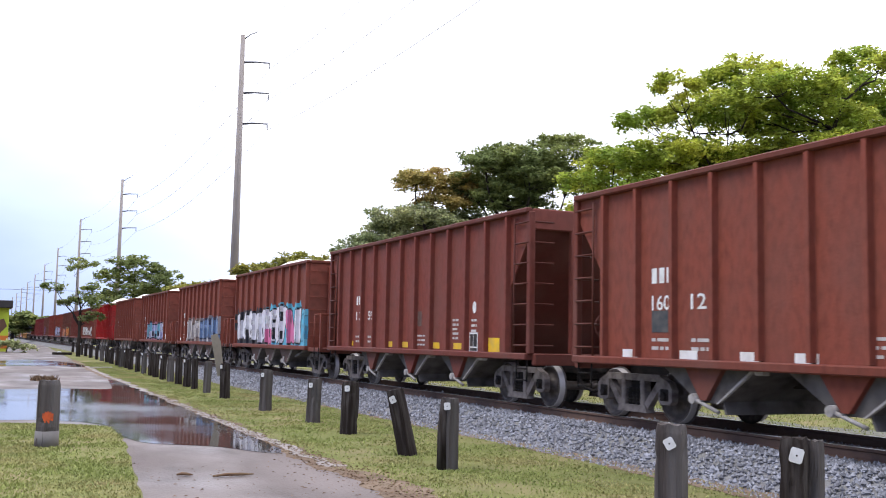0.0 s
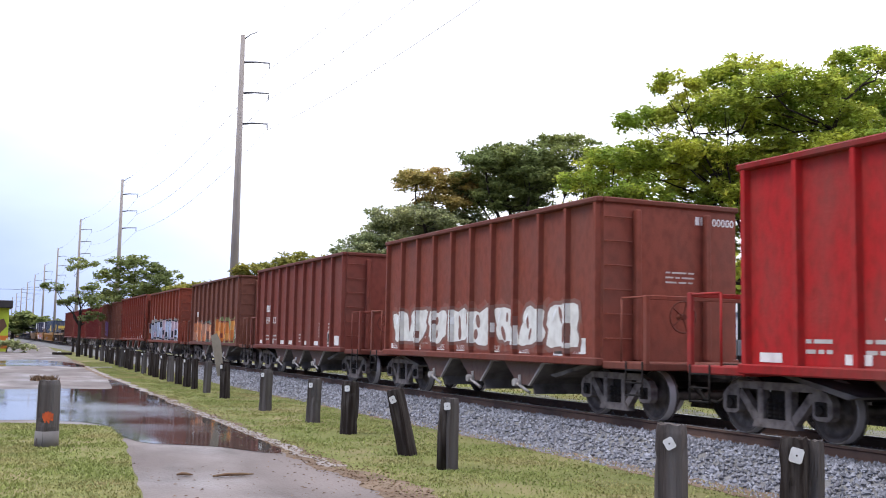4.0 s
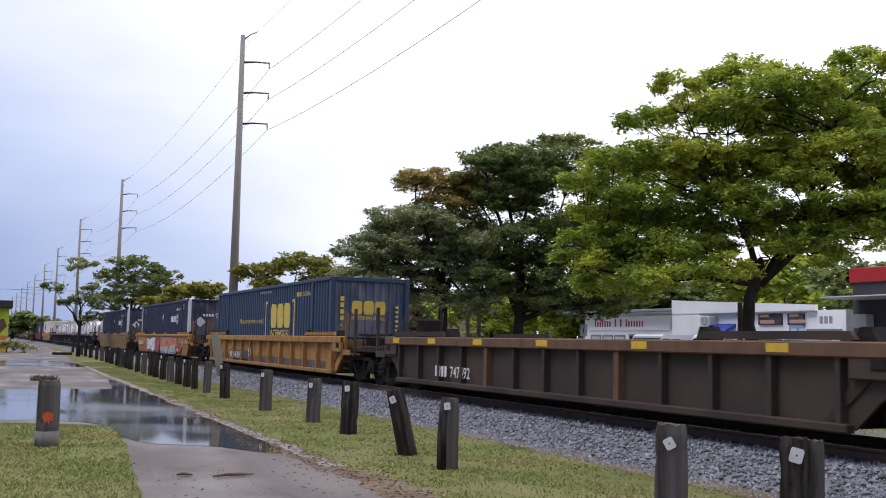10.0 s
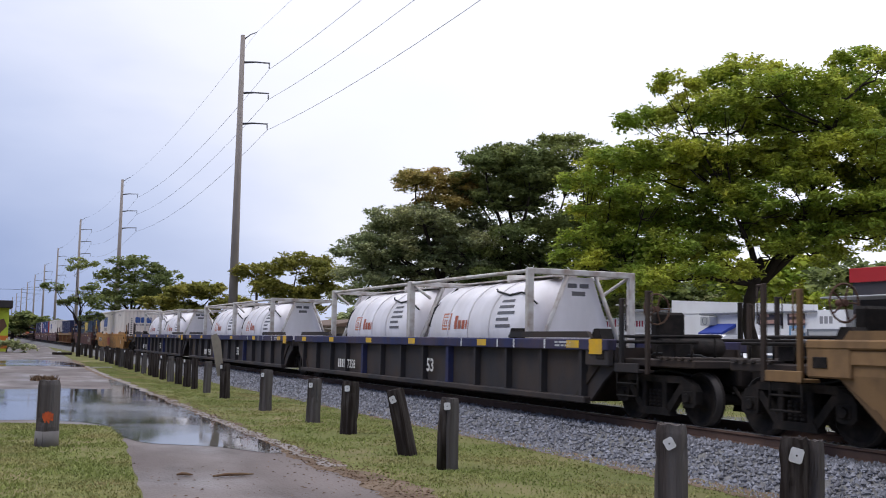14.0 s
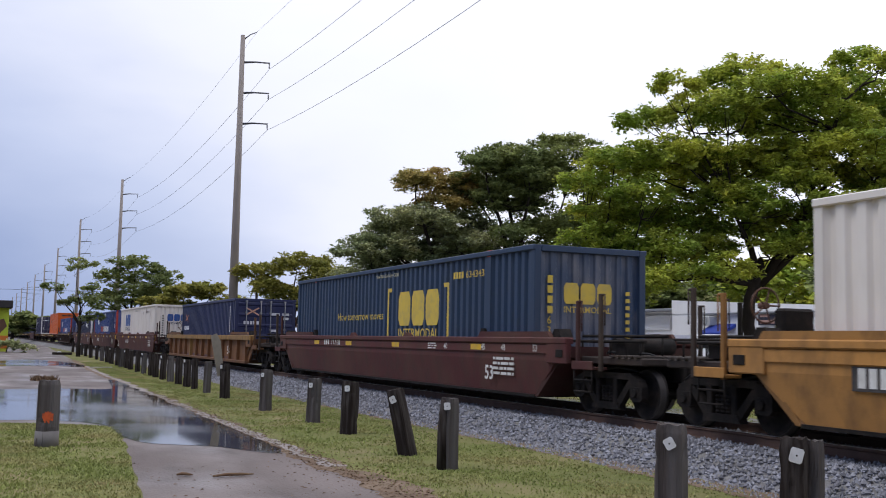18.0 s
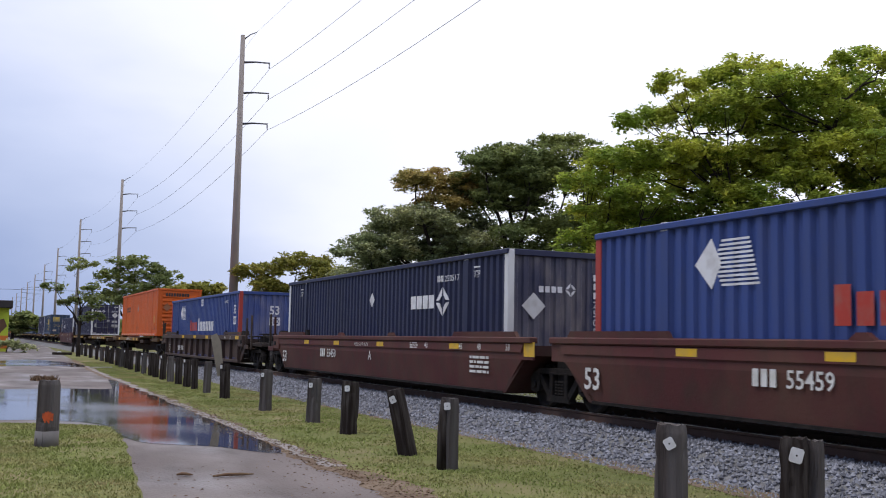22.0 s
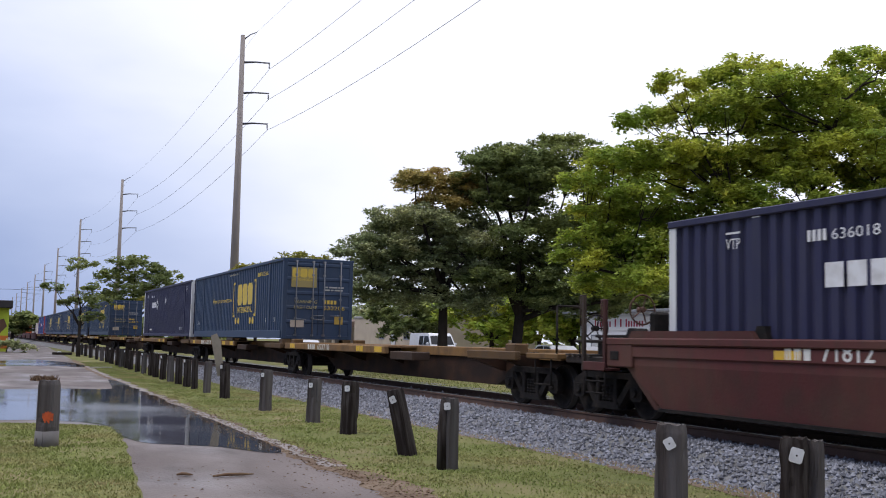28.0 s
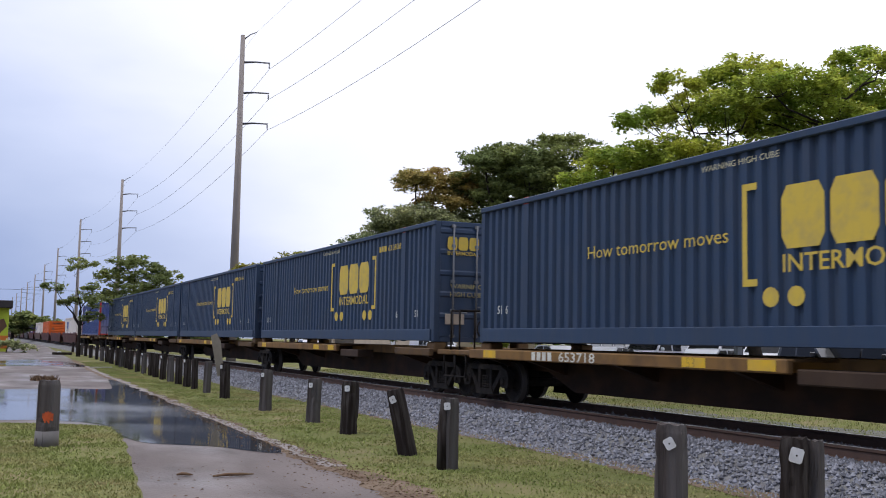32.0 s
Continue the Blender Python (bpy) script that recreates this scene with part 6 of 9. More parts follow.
def marks(car, top, number, style, dark=False):
    """Reporting mark as plain blocks, the number in figures, small data as bars, and the reflectors."""
    white = (0.78, 0.77, 0.75)
    y, z = (3.9, 2.22) if top == "b" else (3.85, 2.20)
    x = SHEET
    if top:
        stencil([(0, 0.13, 0, 0.24), (0.19, 0.32, 0, 0.24), (0.38, 0.51, 0, 0.24)], car, "side", x, y, z, white, "reporting_mark")
    if number:
        lettering(number[0], car, "side", x, y, z - 0.42, 0.23, 0.47, white, "car_number")
        lettering(number[1], car, "side", x, y - 0.97, z - 0.42, 0.23, 0.36, white, "car_number")
    stencil(text_rows(2, 0.45, 0.26, 0.6), car, "side", x, y, 1.18, (0.52, 0.48, 0.46), "small_print")
    stencil(text_rows(2, 0.5, 0.26, 0.6), car, "side", x, y - 0.98, 1.18, (0.52, 0.48, 0.46), "small_print")
    stencil(text_rows(3, 0.6, 0.32, 0.62), car, "side", x, -0.4, 1.14, (0.52, 0.48, 0.46), "small_print")
    stencil(text_rows(3, 0.26, 0.34, 0.55), car, "side", x, -3.5, 1.46, (0.6, 0.56, 0.54), "small_print")
    if style == "yellow":
        shape([[(0.09 + 0.09 * math.cos(k * 0.524), 0.13 + 0.13 * math.sin(k * 0.524)) for k in range(12)]], car, "side", x, -3.55, 1.86, white, "oval_mark")
        stencil([(0, 0.36, 0, 0.36)], car, "side", x, -0.42, 1.60, (0.10, 0.055, 0.045), "paint_patch")
    stencil(text_rows(5, 0.30, 0.5, 0.5), car, "side", x, -2.55, 1.30, (0.52, 0.48, 0.46), "small_print")
    stencil([(0, 0.4, 0, 0.42)], car, "side", x, -3.42, 1.03, white, "placard")
    stencil([(0.03, 0.18, 0.12, 0.39), (0.2, 0.37, 0.12, 0.39), (0.03, 0.37, 0.03, 0.09)], car, "side", x - 0.003, -3.42, 1.03, (0.03, 0.025, 0.025), "placard")
    if style == "yellow":
        for u in (4.5, 1.52, 0.47, -1.43, -2.6):
            stencil([(0, 0.42, 0, 0.14)], car, "side", x, u, 1.08, (0.70, 0.42, 0.02), "reflector")
        stencil([(0, 0.5, 0, 0.3)], car, "side", x, -4.32, 1.04, (0.78, 0.48, 0.02), "reflector")
    elif style == "white":
        for u in (4.7, 3.2, 1.85, 0.8, -0.85, -2.1):
            stencil([(0, 0.42, 0, 0.13)], car, "side", x, u, 1.05, (0.75, 0.73, 0.7), "reflector")
        stencil([(0, 0.42, 0, 0.28)], car, "side", x, -4.1, 1.07, (0.78, 0.77, 0.75), "reflector")
    elif style == "strips":
        for u in (4.5, 1.75, -0.7, -4.4):
            stencil([(0, 0.12, 0, 0.62)], car, "side", x, u, 1.12, (0.68, 0.42, 0.03), "reflector")
    # far end of the car that faces down the line
    e = -5.03 if top != "b" else -6.16
    if top != "b":
        stencil([(0, 0.09, 0, 0.15), (0.12, 0.21, 0, 0.15), (0.24, 0.33, 0, 0.15)], car, "end", 0.55, e, 3.42, white, "reporting_mark")
        lettering("".join(number) if number else "00000", car, "end", 0.93, e, 3.42, 0.14, None, white, "car_number")
        stencil(text_rows(3, 0.62, 0.26, 0.66), car, "end", -0.1, e, 2.35, (0.55, 0.5, 0.47), "small_print")


def tag(car, y, z, w, h, colour, seed, face="side", x=None, n=7):
    """A quick sprayed scribble."""
    rng = random.Random(seed)
    pts = [(w * (i + rng.uniform(-0.4, 0.4)) / n, h * rng.random()) for i in range(n + 1)]
    if face == "side":
        ribbon(car, pts, 0.022, colour, SHEET if x is None else x, y, z)
    else:
        shape([stroke(a, b, 0.022) for a, b in zip(pts, pts[1:])], car, face, x, y, z, colour, "graffiti", "sprayed scribble")


BROWN = (0.232, 0.062, 0.040)
DEEP = (0.205, 0.052, 0.037)
MAROON = (0.19, 0.030, 0.028)
RED = (0.42, 0.022, 0.022)
DARK = (0.17, 0.062, 0.040)


def make_hoppers():
    W, K = (0.75, 0.74, 0.76), (0.02, 0.02, 0.025)
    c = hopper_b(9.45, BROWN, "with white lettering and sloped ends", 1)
    marks(c, "b", ("160", "12"), "white")
    stencil([(0, 0.42, 0, 0.34)], c, "side", SHEET, 3.9, 1.45, (0.05, 0.055, 0.06), "paint_patch")
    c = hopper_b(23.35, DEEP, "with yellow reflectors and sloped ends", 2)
    marks(c, "b", ("13", "59"), "yellow")
    c = hopper_a(36.85, BROWN, "covered in silver, pink and blue graffiti", 3, 0.87)
    spray(c, 4.8, 0.98, 4.5, 1.40, 5, [(0.74, 0.72, 0.76), (0.66, 0.64, 0.70)], K, (0.03, 0.03, 0.04), 31)
    spray(c, 0.25, 0.98, 4.5, 1.46, 5, [(0.72, 0.68, 0.74), (0.62, 0.16, 0.32), (0.74, 0.70, 0.76)], K, (0.10, 0.42, 0.58), 35)
    spray(c, -4.2, 1.0, 0.75, 1.2, 1, [(0.10, 0.42, 0.60)], (0.05, 0.22, 0.34), (0.12, 0.46, 0.62), 32)
    tag(c, -5.035, 2.5, 0.9, 0.75, (0.50, 0.42, 0.38), 33, "end", 0.1, 6)
    marks(c, "", None, "none")
    c = hopper_a(49.9, BROWN, "with grey and blue graffiti and white tags", 4, 0.87)
    marks(c, "a", ("157", "94"), "white")
    tag(c, -5.036, 2.3, 1.0, 0.7, (0.6, 0.55, 0.56), 46, "end", -0.3, 10)
    spray(c, 2.7, 1.02, 3.3, 1.15, 4, [(0.42, 0.38, 0.37), (0.50, 0.46, 0.45)], (0.14, 0.10, 0.09), (0.28, 0.20, 0.17), 41)
    spray(c, -0.7, 1.02, 4.2, 1.15, 4, [(0.13, 0.20, 0.34), (0.18, 0.26, 0.42)], (0.05, 0.06, 0.10), (0.30, 0.28, 0.30), 42)
    c = hopper_a(63.5, BROWN, "with lilac and black graffiti", 5)
    marks(c, "a", ("158", "88"), "white")
    spray(c, 2.8, 0.98, 6.4, 1.1, 6, [(0.42, 0.42, 0.62), (0.20, 0.42, 0.52), (0.55, 0.55, 0.66)], (0.03, 0.03, 0.05), (0.50, 0.20, 0.26), 51)
    tag(c, -4.3, 1.6, 0.6, 0.8, (0.6, 0.55, 0.58), 52)
    c = hopper_a(77.0, BROWN, "with yellow reflectors along its sill", 6, 0.66)
    marks(c, "a", ("159", "56"), "yellow")
    tag(c, -5.036, 2.62, 1.0, 0.75, (0.52, 0.56, 0.26), 66, "end", 0.22, 9)
    tag(c, -5.037, 2.45, 0.9, 0.35, (0.52, 0.56, 0.26), 68, "end", 0.35, 4)
    c = hopper_a(90.6, RED, "with tall white lettering", 7, 0.95)
    stencil([(0, 0.45, 0, 0.85), (0.98, 1.43, 0, 0.85), (1.96, 2.41, 0, 0.85)], c, "side", SHEET, 0.56, 2.46, (0.8, 0.79, 0.78), "reporting_mark")
    for i, d in enumerate("15627"):
        lettering(d, c, "side", SHEET, 1.5 - i * 0.984, 1.72, 0.46, 0.32, (0.8, 0.79, 0.78), "car_number", 0.02)
    marks(c, "", None, "white")
    tag(c, 2.5, 1.1, 2.6, 0.8, (0.62, 0.42, 0.36), 71)
    c = hopper_a(104.2, BROWN, "with a row of white letters along its side", 8, 0.62)
    marks(c, "", None, "white")
    spray(c, 4.6, 1.05, 8.9, 1.05, 8, [(0.72, 0.70, 0.66)], (0.22, 0.10, 0.08), (0.235, 0.06, 0.036), 81)
    c = hopper_a(117.65, DEEP, "with plain weathered sides", 9)
    marks(c, "a", ("159", "12"), "white")
    c = hopper_a(130.8, DARK, "with orange and green graffiti", 10, 0.35)
    marks(c, "a", None, "none")
    spray(c, 4.3, 0.97, 4.1, 1.05, 5, [(0.62, 0.25, 0.12), (0.66, 0.34, 0.22)], (0.20, 0.10, 0.08), (0.16, 0.22, 0.18), 101)
    spray(c, -0.4, 0.97, 3.8, 1.12, 4, [(0.66, 0.24, 0.06), (0.72, 0.36, 0.10)], (0.24, 0.06, 0.05), (0.24, 0.28, 0.12), 102)
    tag(c, -4.2, 1.1, 0.6, 0.9, (0.7, 0.65, 0.7), 103, n=9)
    c = hopper_a(144.1, (0.25, 0.055, 0.03), "with silver and blue graffiti", 11, 0.4)
    marks(c, "a", ("158", "45"), "none")
    spray(c, 4.8, 0.97, 9.3, 1.25, 9, [(0.55, 0.60, 0.74), (0.48, 0.50, 0.62), (0.62, 0.48, 0.55)], (0.03, 0.03, 0.045), (0.40, 0.38, 0.36), 111)
    c = hopper_b(157.2, (0.25, 0.05, 0.03), "with white squares and small blue tags", 12)
    marks(c, "b", ("160", "08"), "white")
    P = (0.50, 0.50, 0.66)
    for k, path in enumerate(([(0.0, 0.42), (0.02, 0.02), (0.2, 0.0)], [(0.34, 0.36), (0.24, 0.2), (0.33, 0.02), (0.46, 0.18), (0.36, 0.37)], [(0.5, 0.4), (0.6, 0.02), (0.72, 0.42)],
                              [(0.98, 0.40), (0.8, 0.38), (0.8, 0.2), (0.94, 0.22), (0.8, 0.2), (0.8, 0.0), (1.0, 0.02)], [(0.05, -0.08), (0.5, -0.06), (0.95, -0.1)])):
        ribbon(c, path, 0.026, P, SHEET, 1.37, 1.72)
    tag(c, 0.2, 1.75, 1.3, 0.4, (0.36, 0.40, 0.62), 122)
    tag(c, -1.8, 1.8, 0.7, 0.4, (0.45, 0.45, 0.58), 123)
    c = hopper_a(170.9, DARK, "with purple tags and yellow strips", 13)
    marks(c, "a", ("180", "02"), "strips")
    tag(c, -5.036, 2.2, 0.9, 0.9, (0.16, 0.17, 0.34), 136, "end", 0.0, 9)
    spray(c, 2.4, 1.0, 1.9, 1.4, 2, [(0.20, 0.10, 0.24), (0.24, 0.14, 0.28)], (0.17, 0.07, 0.10), (0.17, 0.062, 0.045), 131)
    c = hopper_a(184.4, MAROON, "with yellow strips and clean sides", 14)
    marks(c, "a", ("155", "84"), "strips")
    c = hopper_a(197.6, (0.22, 0.036, 0.03), "with yellow strips and clean sides", 15)
    marks(c, "a", ("154", "94"), "strips")
    c = hopper_a(211.3, (0.20, 0.048, 0.034), "with yellow strips and faded paint", 16, 0.35)
    marks(c, "a", ("180", "67"), "strips")


make_hoppers()


# ---- well cars and spine cars ----
def end_gear(car, y, q, colour, plain=False, brake=False):
    """Crossover platform, railings, pipes and steps over an end bogie; q is the way out."""
    def Y(d):
        return y + q * d

    def span(a, b):
        return (min(Y(a), Y(b)), max(Y(a), Y(b)))
    # platform and most grab posts are near black, whatever the car's colour
    dim, near_black = [c * 0.55 for c in colour], (0.028, 0.022, 0.02)
    p = part("end_platform", Build().box(-1.15, 1.15, *span(0.0, 1.85), 0.90, 1.03, 0.02), WELL, car, colour=near_black)
    part("draft_sill", Build().box(-0.35, 0.35, *span(-0.5, 1.95), 0.62, 0.90, 0.03), GREASE, car)
    if plain:
        return
    for k in range(5):
        part("tread_bar", Build().box(-1.2, 1.2, *span(0.95 + k * 0.18, 1.06 + k * 0.18), 1.035, 1.07, 0.006), WELL, p, colour=(0.05, 0.042, 0.038))
    for d, x, z1, col in ((0.22, -1.36, 2.02, dim), (0.92, -1.34, 2.12, near_black), (0.22, 1.34, 2.02, near_black), (0.92, 1.34, 2.12, near_black)):
        b = Build()
        b.box(x - 0.032, x + 0.032, *sorted((Y(d) - 0.04, Y(d) + 0.04)), 0.78, z1, 0.008)
        b.bar((x, Y(d), z1 - 0.02), (x, Y(d + 0.12), z1 - 0.02), 0.018)
        b.bar((x, Y(d + 0.12), z1 - 0.02), (x, Y(d + 0.12), z1 - 0.55), 0.014)
        part("grab_post", b, WELL, p, colour=col)
    for x, z in ((-1.0, 1.30), (-0.55, 1.40), (0.95, 1.36)):
        b = Build()
        b.bar((x, Y(-0.9), z), (x, Y(1.75), z), 0.028)
        for d in (-0.2, 0.7, 1.6):
            b.bar((x, Y(d), z), (x, Y(d), 1.0), 0.02)
        part("handrail", b, GREASE, p)
    b = Build()
    b.box(-1.44, -1.12, *span(0.12, 0.80), 0.80, 0.85, 0.008)
    b.box(-1.44, -1.41, *span(0.12, 0.80), 0.80, 0.95, 0.008)
    part("step_bracket", b, WELL, car, colour=[c * 0.85 for c in colour])
    b = Build()
    for d in (0.16, 0.74):
        b.bar((-1.40, Y(d), 0.82), (-1.40, Y(d), 0.42), 0.018)
    for z in (0.42, 0.62):
        b.bar((-1.40, Y(0.16), z), (-1.40, Y(0.74), z), 0.018)
    part("stirrup_step", b, GREASE, car)
    b = Build()
    b.tube([(-0.75, Y(0.45), 1.22), (0.5, Y(0.45), 1.22)], 0.15, 12)
    part("air_reservoir", b, GREASE, p)
    part("valve_box", Build().box(-0.95, -0.55, *span(0.75, 1.1), 1.04, 1.30, 0.03), GREASE, p)
    b = Build()
    b.tube([(-0.8, Y(-0.4), 0.95), (-1.0, Y(0.2), 0.78), (-0.95, Y(0.9), 0.86), (-0.5, Y(1.6), 0.72)], 0.022, 6)
    b.tube([(-0.6, Y(0.0), 1.08), (-0.9, Y(0.5), 1.12), (-0.6, Y(1.3), 1.1), (-0.3, Y(1.8), 0.9)], 0.02, 6)
    part("brake_pipe", b, RUBBER, car)
    # boxed corner of the well
    part("corner_casting", Build().box(-1.475, -1.36, *span(-0.72, 0.0), 0.88, 1.32, 0.02), WELL, car, colour=colour)
    part("lever_plate", Build().box(-1.49, -1.47, *span(-0.36, -0.12), 1.0, 1.14, 0.006), GREASE, car)
    part("guide_bracket", Build().prism([(Y(-0.75), 1.34), (Y(-0.62), 1.52), (Y(-0.46), 1.52), (Y(-0.36), 1.34)][::-q], "x", -1.36, -1.10), GREASE, car)
    part("guide_bracket", Build().prism([(Y(-3.75), 1.34), (Y(-3.66), 1.54), (Y(-3.52), 1.54), (Y(-3.42), 1.34)][::-q], "x", -1.36, -1.10), GREASE, car)
    if brake:
        part("brake_stand", Build().box(-0.55, 0.05, *span(-0.12, 0.1), 1.0, 1.82, 0.04), GREASE, car)
        brake_wheel(car, -0.62, Y(0.18), 1.86, HOPPER, (0.10, 0.06, 0.035))


def well_car(s, colour, label, half=9.55, ribbed=False, ends=(True, True), bogies=(-10.2, 10.2), band=None, plain=False, brake=1, smooth=False, group="well cars of the train"):
    """A container well: deep sides between two bogies."""
    car = rider("well_car", label, "rail car", group, s)
    for q in (-1, 1):
        x = q * 1.40
        if ribbed:
            prof = [(-half + 0.75, 0.26), (half - 0.75, 0.26), (half - 0.35, 0.62), (half, 0.85), (half, 1.2), (-half, 1.2), (-half, 0.85), (-half + 0.35, 0.62)]
        else:
            prof = [(-half + 1.35, 0.26), (half - 1.35, 0.26), (half - 0.85, 0.62), (half - 0.45, 0.92), (half, 0.95), (half, 1.33), (-half, 1.33), (-half, 0.95), (-half + 0.45, 0.92), (-half + 0.85, 0.62)]
        b = Build()
        if ribbed:
            b.prism(prof, "x", q * 1.31 - 0.025, q * 1.31 + 0.025)
        else:
            b.box(q * 1.42 - 0.04 * (q > 0), q * 1.42 + 0.04 * (q < 0), -half, half, 0.92, 1.33)
            # the skirt under the fold leans inwards; its colour is darkened for that shade too
            low = [(q * (1.42 - 0.13 * (0.92 - z)), y, z) for y, z in prof if z < 0.925]
            n = len(low)
            k = Build()
            k.add(low + [(v[0] - q * 0.04, v[1], v[2]) for v in low], [tuple(range(n))[::q], tuple(range(n, 2 * n))[::-q]] + [(i, (i + 1) % n, n + (i + 1) % n, n + i) for i in range(n)])
            part("side_skirt", k, WELL, car, colour=[c * 0.9 for c in colour])
        side = part("side_sheet", b, WELL, car, colour=colour)
        if ribbed:
            part("top_chord", Build().box(x - 0.10, x + 0.10, -half, half, 1.14, 1.34, 0.02), WELL, car, "side top chord", band or colour)
            part("bottom_chord", Build().box(x - 0.08, x + 0.08, -half + 0.75, half - 0.75, 0.22, 0.34, 0.02), WELL, car, colour=[c * 0.8 for c in colour])
            if q < 0:
                n = 13
                for k in range(n):
                    yy = -half + 0.9 + k * (2 * half - 1.8) / (n - 1)
                    w = 0.09 if k in (4, 8) else 0.055
                    b = Build()
                    b.prism([(x + 0.08, -w), (x - 0.06, -w * 0.8), (x - 0.06, w * 0.8), (x + 0.08, w)], "z", 0.3, 1.14)
                    part("side_rib", b, WELL, car, colour=band if band and k in (4, 8) else colour, at=(0, yy, 0))
        else:
            # folded side: a proud upper band and a tapered skirt
            part("top_chord", Build().box(x - 0.09, x + 0.09, -half, half, 1.24, 1.36, 0.02), WELL, car, colour=colour)
            if q < 0:
                b = Build()
                b.prism([(-half + 0.35, 1.22), (-half + 0.42, 1.06), (half - 0.42, 1.06), (half - 0.35, 1.22)], "x", x - 0.055, x - 0.02)
                if not smooth:
                    # body colour lightened by 1.12 for the light above the fold
                    part("side_band", b, WELL, car, colour=[min(1, c * 1.12) for c in colour])
                for yy in (-2.0, 2.0):
                    part("lift_bracket", Build().prism([(yy - 0.2, 1.36), (yy - 0.07, 1.45), (yy + 0.07, 1.45), (yy + 0.2, 1.36)], "x", x - 0.08, x + 0.02), WELL, car, colour=colour)
        # guides that stand over the sill at the container's corners
        for g in (-1, 1):
            yy = g * (half - 2.1)
            b = Build()
            b.prism([(yy - 1.5, 1.36), (yy + 1.5, 1.36), (yy + 1.4, 1.47), (yy - 1.4, 1.47)], "x", x - 0.06, x + 0.02)
            part("guide_plate", b, WELL, car, colour=[c * 0.8 for c in colour])
    part("floor", Build().box(-1.38, 1.38, -half + 1.3, half - 1.3, 0.22, 0.27), GREASE, car)
    for q, e, yb in ((-1, ends[0], bogies[0]), (1, ends[1], bogies[1])):
        # bulkhead at half the body colour, with the well's shade put into the paint
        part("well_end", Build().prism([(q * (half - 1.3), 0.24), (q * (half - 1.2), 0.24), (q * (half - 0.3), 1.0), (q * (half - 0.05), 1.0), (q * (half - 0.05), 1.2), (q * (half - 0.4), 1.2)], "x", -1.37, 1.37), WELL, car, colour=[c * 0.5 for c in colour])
        if e:
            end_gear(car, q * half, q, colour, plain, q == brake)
            coupler(car, q * (half + 1.9), q * 0.42)
        else:
            part("articulation", Build().box(-0.9, 0.9, min(q * half, q * 9.75), max(q * half, q * 9.75), 0.7, 1.05, 0.04), GREASE, car)
        if yb is not None:
            bogie(car, yb, s)
    return car


def well_marks(car, s53, number, seed, blocks=4, y=4.9, x=-1.432, z=0.45):
    W = (0.72, 0.70, 0.66)
    stencil([(k * 0.17, k * 0.17 + 0.12, 0, 0.24) for k in range(blocks)], car, "side", x, y, z, W, "reporting_mark")
    if number:
        lettering(number, car, "side", x, y - 0.17 * blocks - 0.14, z, 0.24, None, W, "car_number")
    if s53:
        lettering("53", car, "side", x, s53[0], s53[1], s53[2], None, W, "size_mark", 0.02)


def sill_marks(car, x=-1.4985):
    """Data and reflectors on the upper side of the newer wells."""
    W, Y = (0.70, 0.68, 0.64), (0.70, 0.42, 0.03)
    for u in (5.6, 2.6, -1.0, -5.6):
        stencil([(0, 0.5, 0, 0.12)], car, "side", -1.4575, u, 1.09, Y, "reflector")
    for u, t in ((-4.2, "40"), (-6.1, "45"), (-7.0, "48"), (-8.3, "53")):
        lettering(t, car, "side", -1.4575, u, 1.09, 0.13, None, W, "size_mark")
    stencil([(0, 0.42, 0, 0.28)], car, "side", -1.4275, -9.0, 0.98, Y, "reflector")
    stencil(text_rows(4, 0.9, 0.4), car, "side", -1.4275, -6.6, 0.6, W, "small_print")
    stencil(text_rows(3, 0.5, 0.16), car, "side", -1.4575, -3.3, 1.08, W, "small_print")


BEAM = mat("sooty_rusted_beam", base=(0.024, 0.014, 0.010), rough=0.8, second=(0.085, 0.036, 0.017), scale=2.2, amount=0.55, stretch=(1, 0.6, 1), bump=0.2, bump_scale=25, spec=0.2)


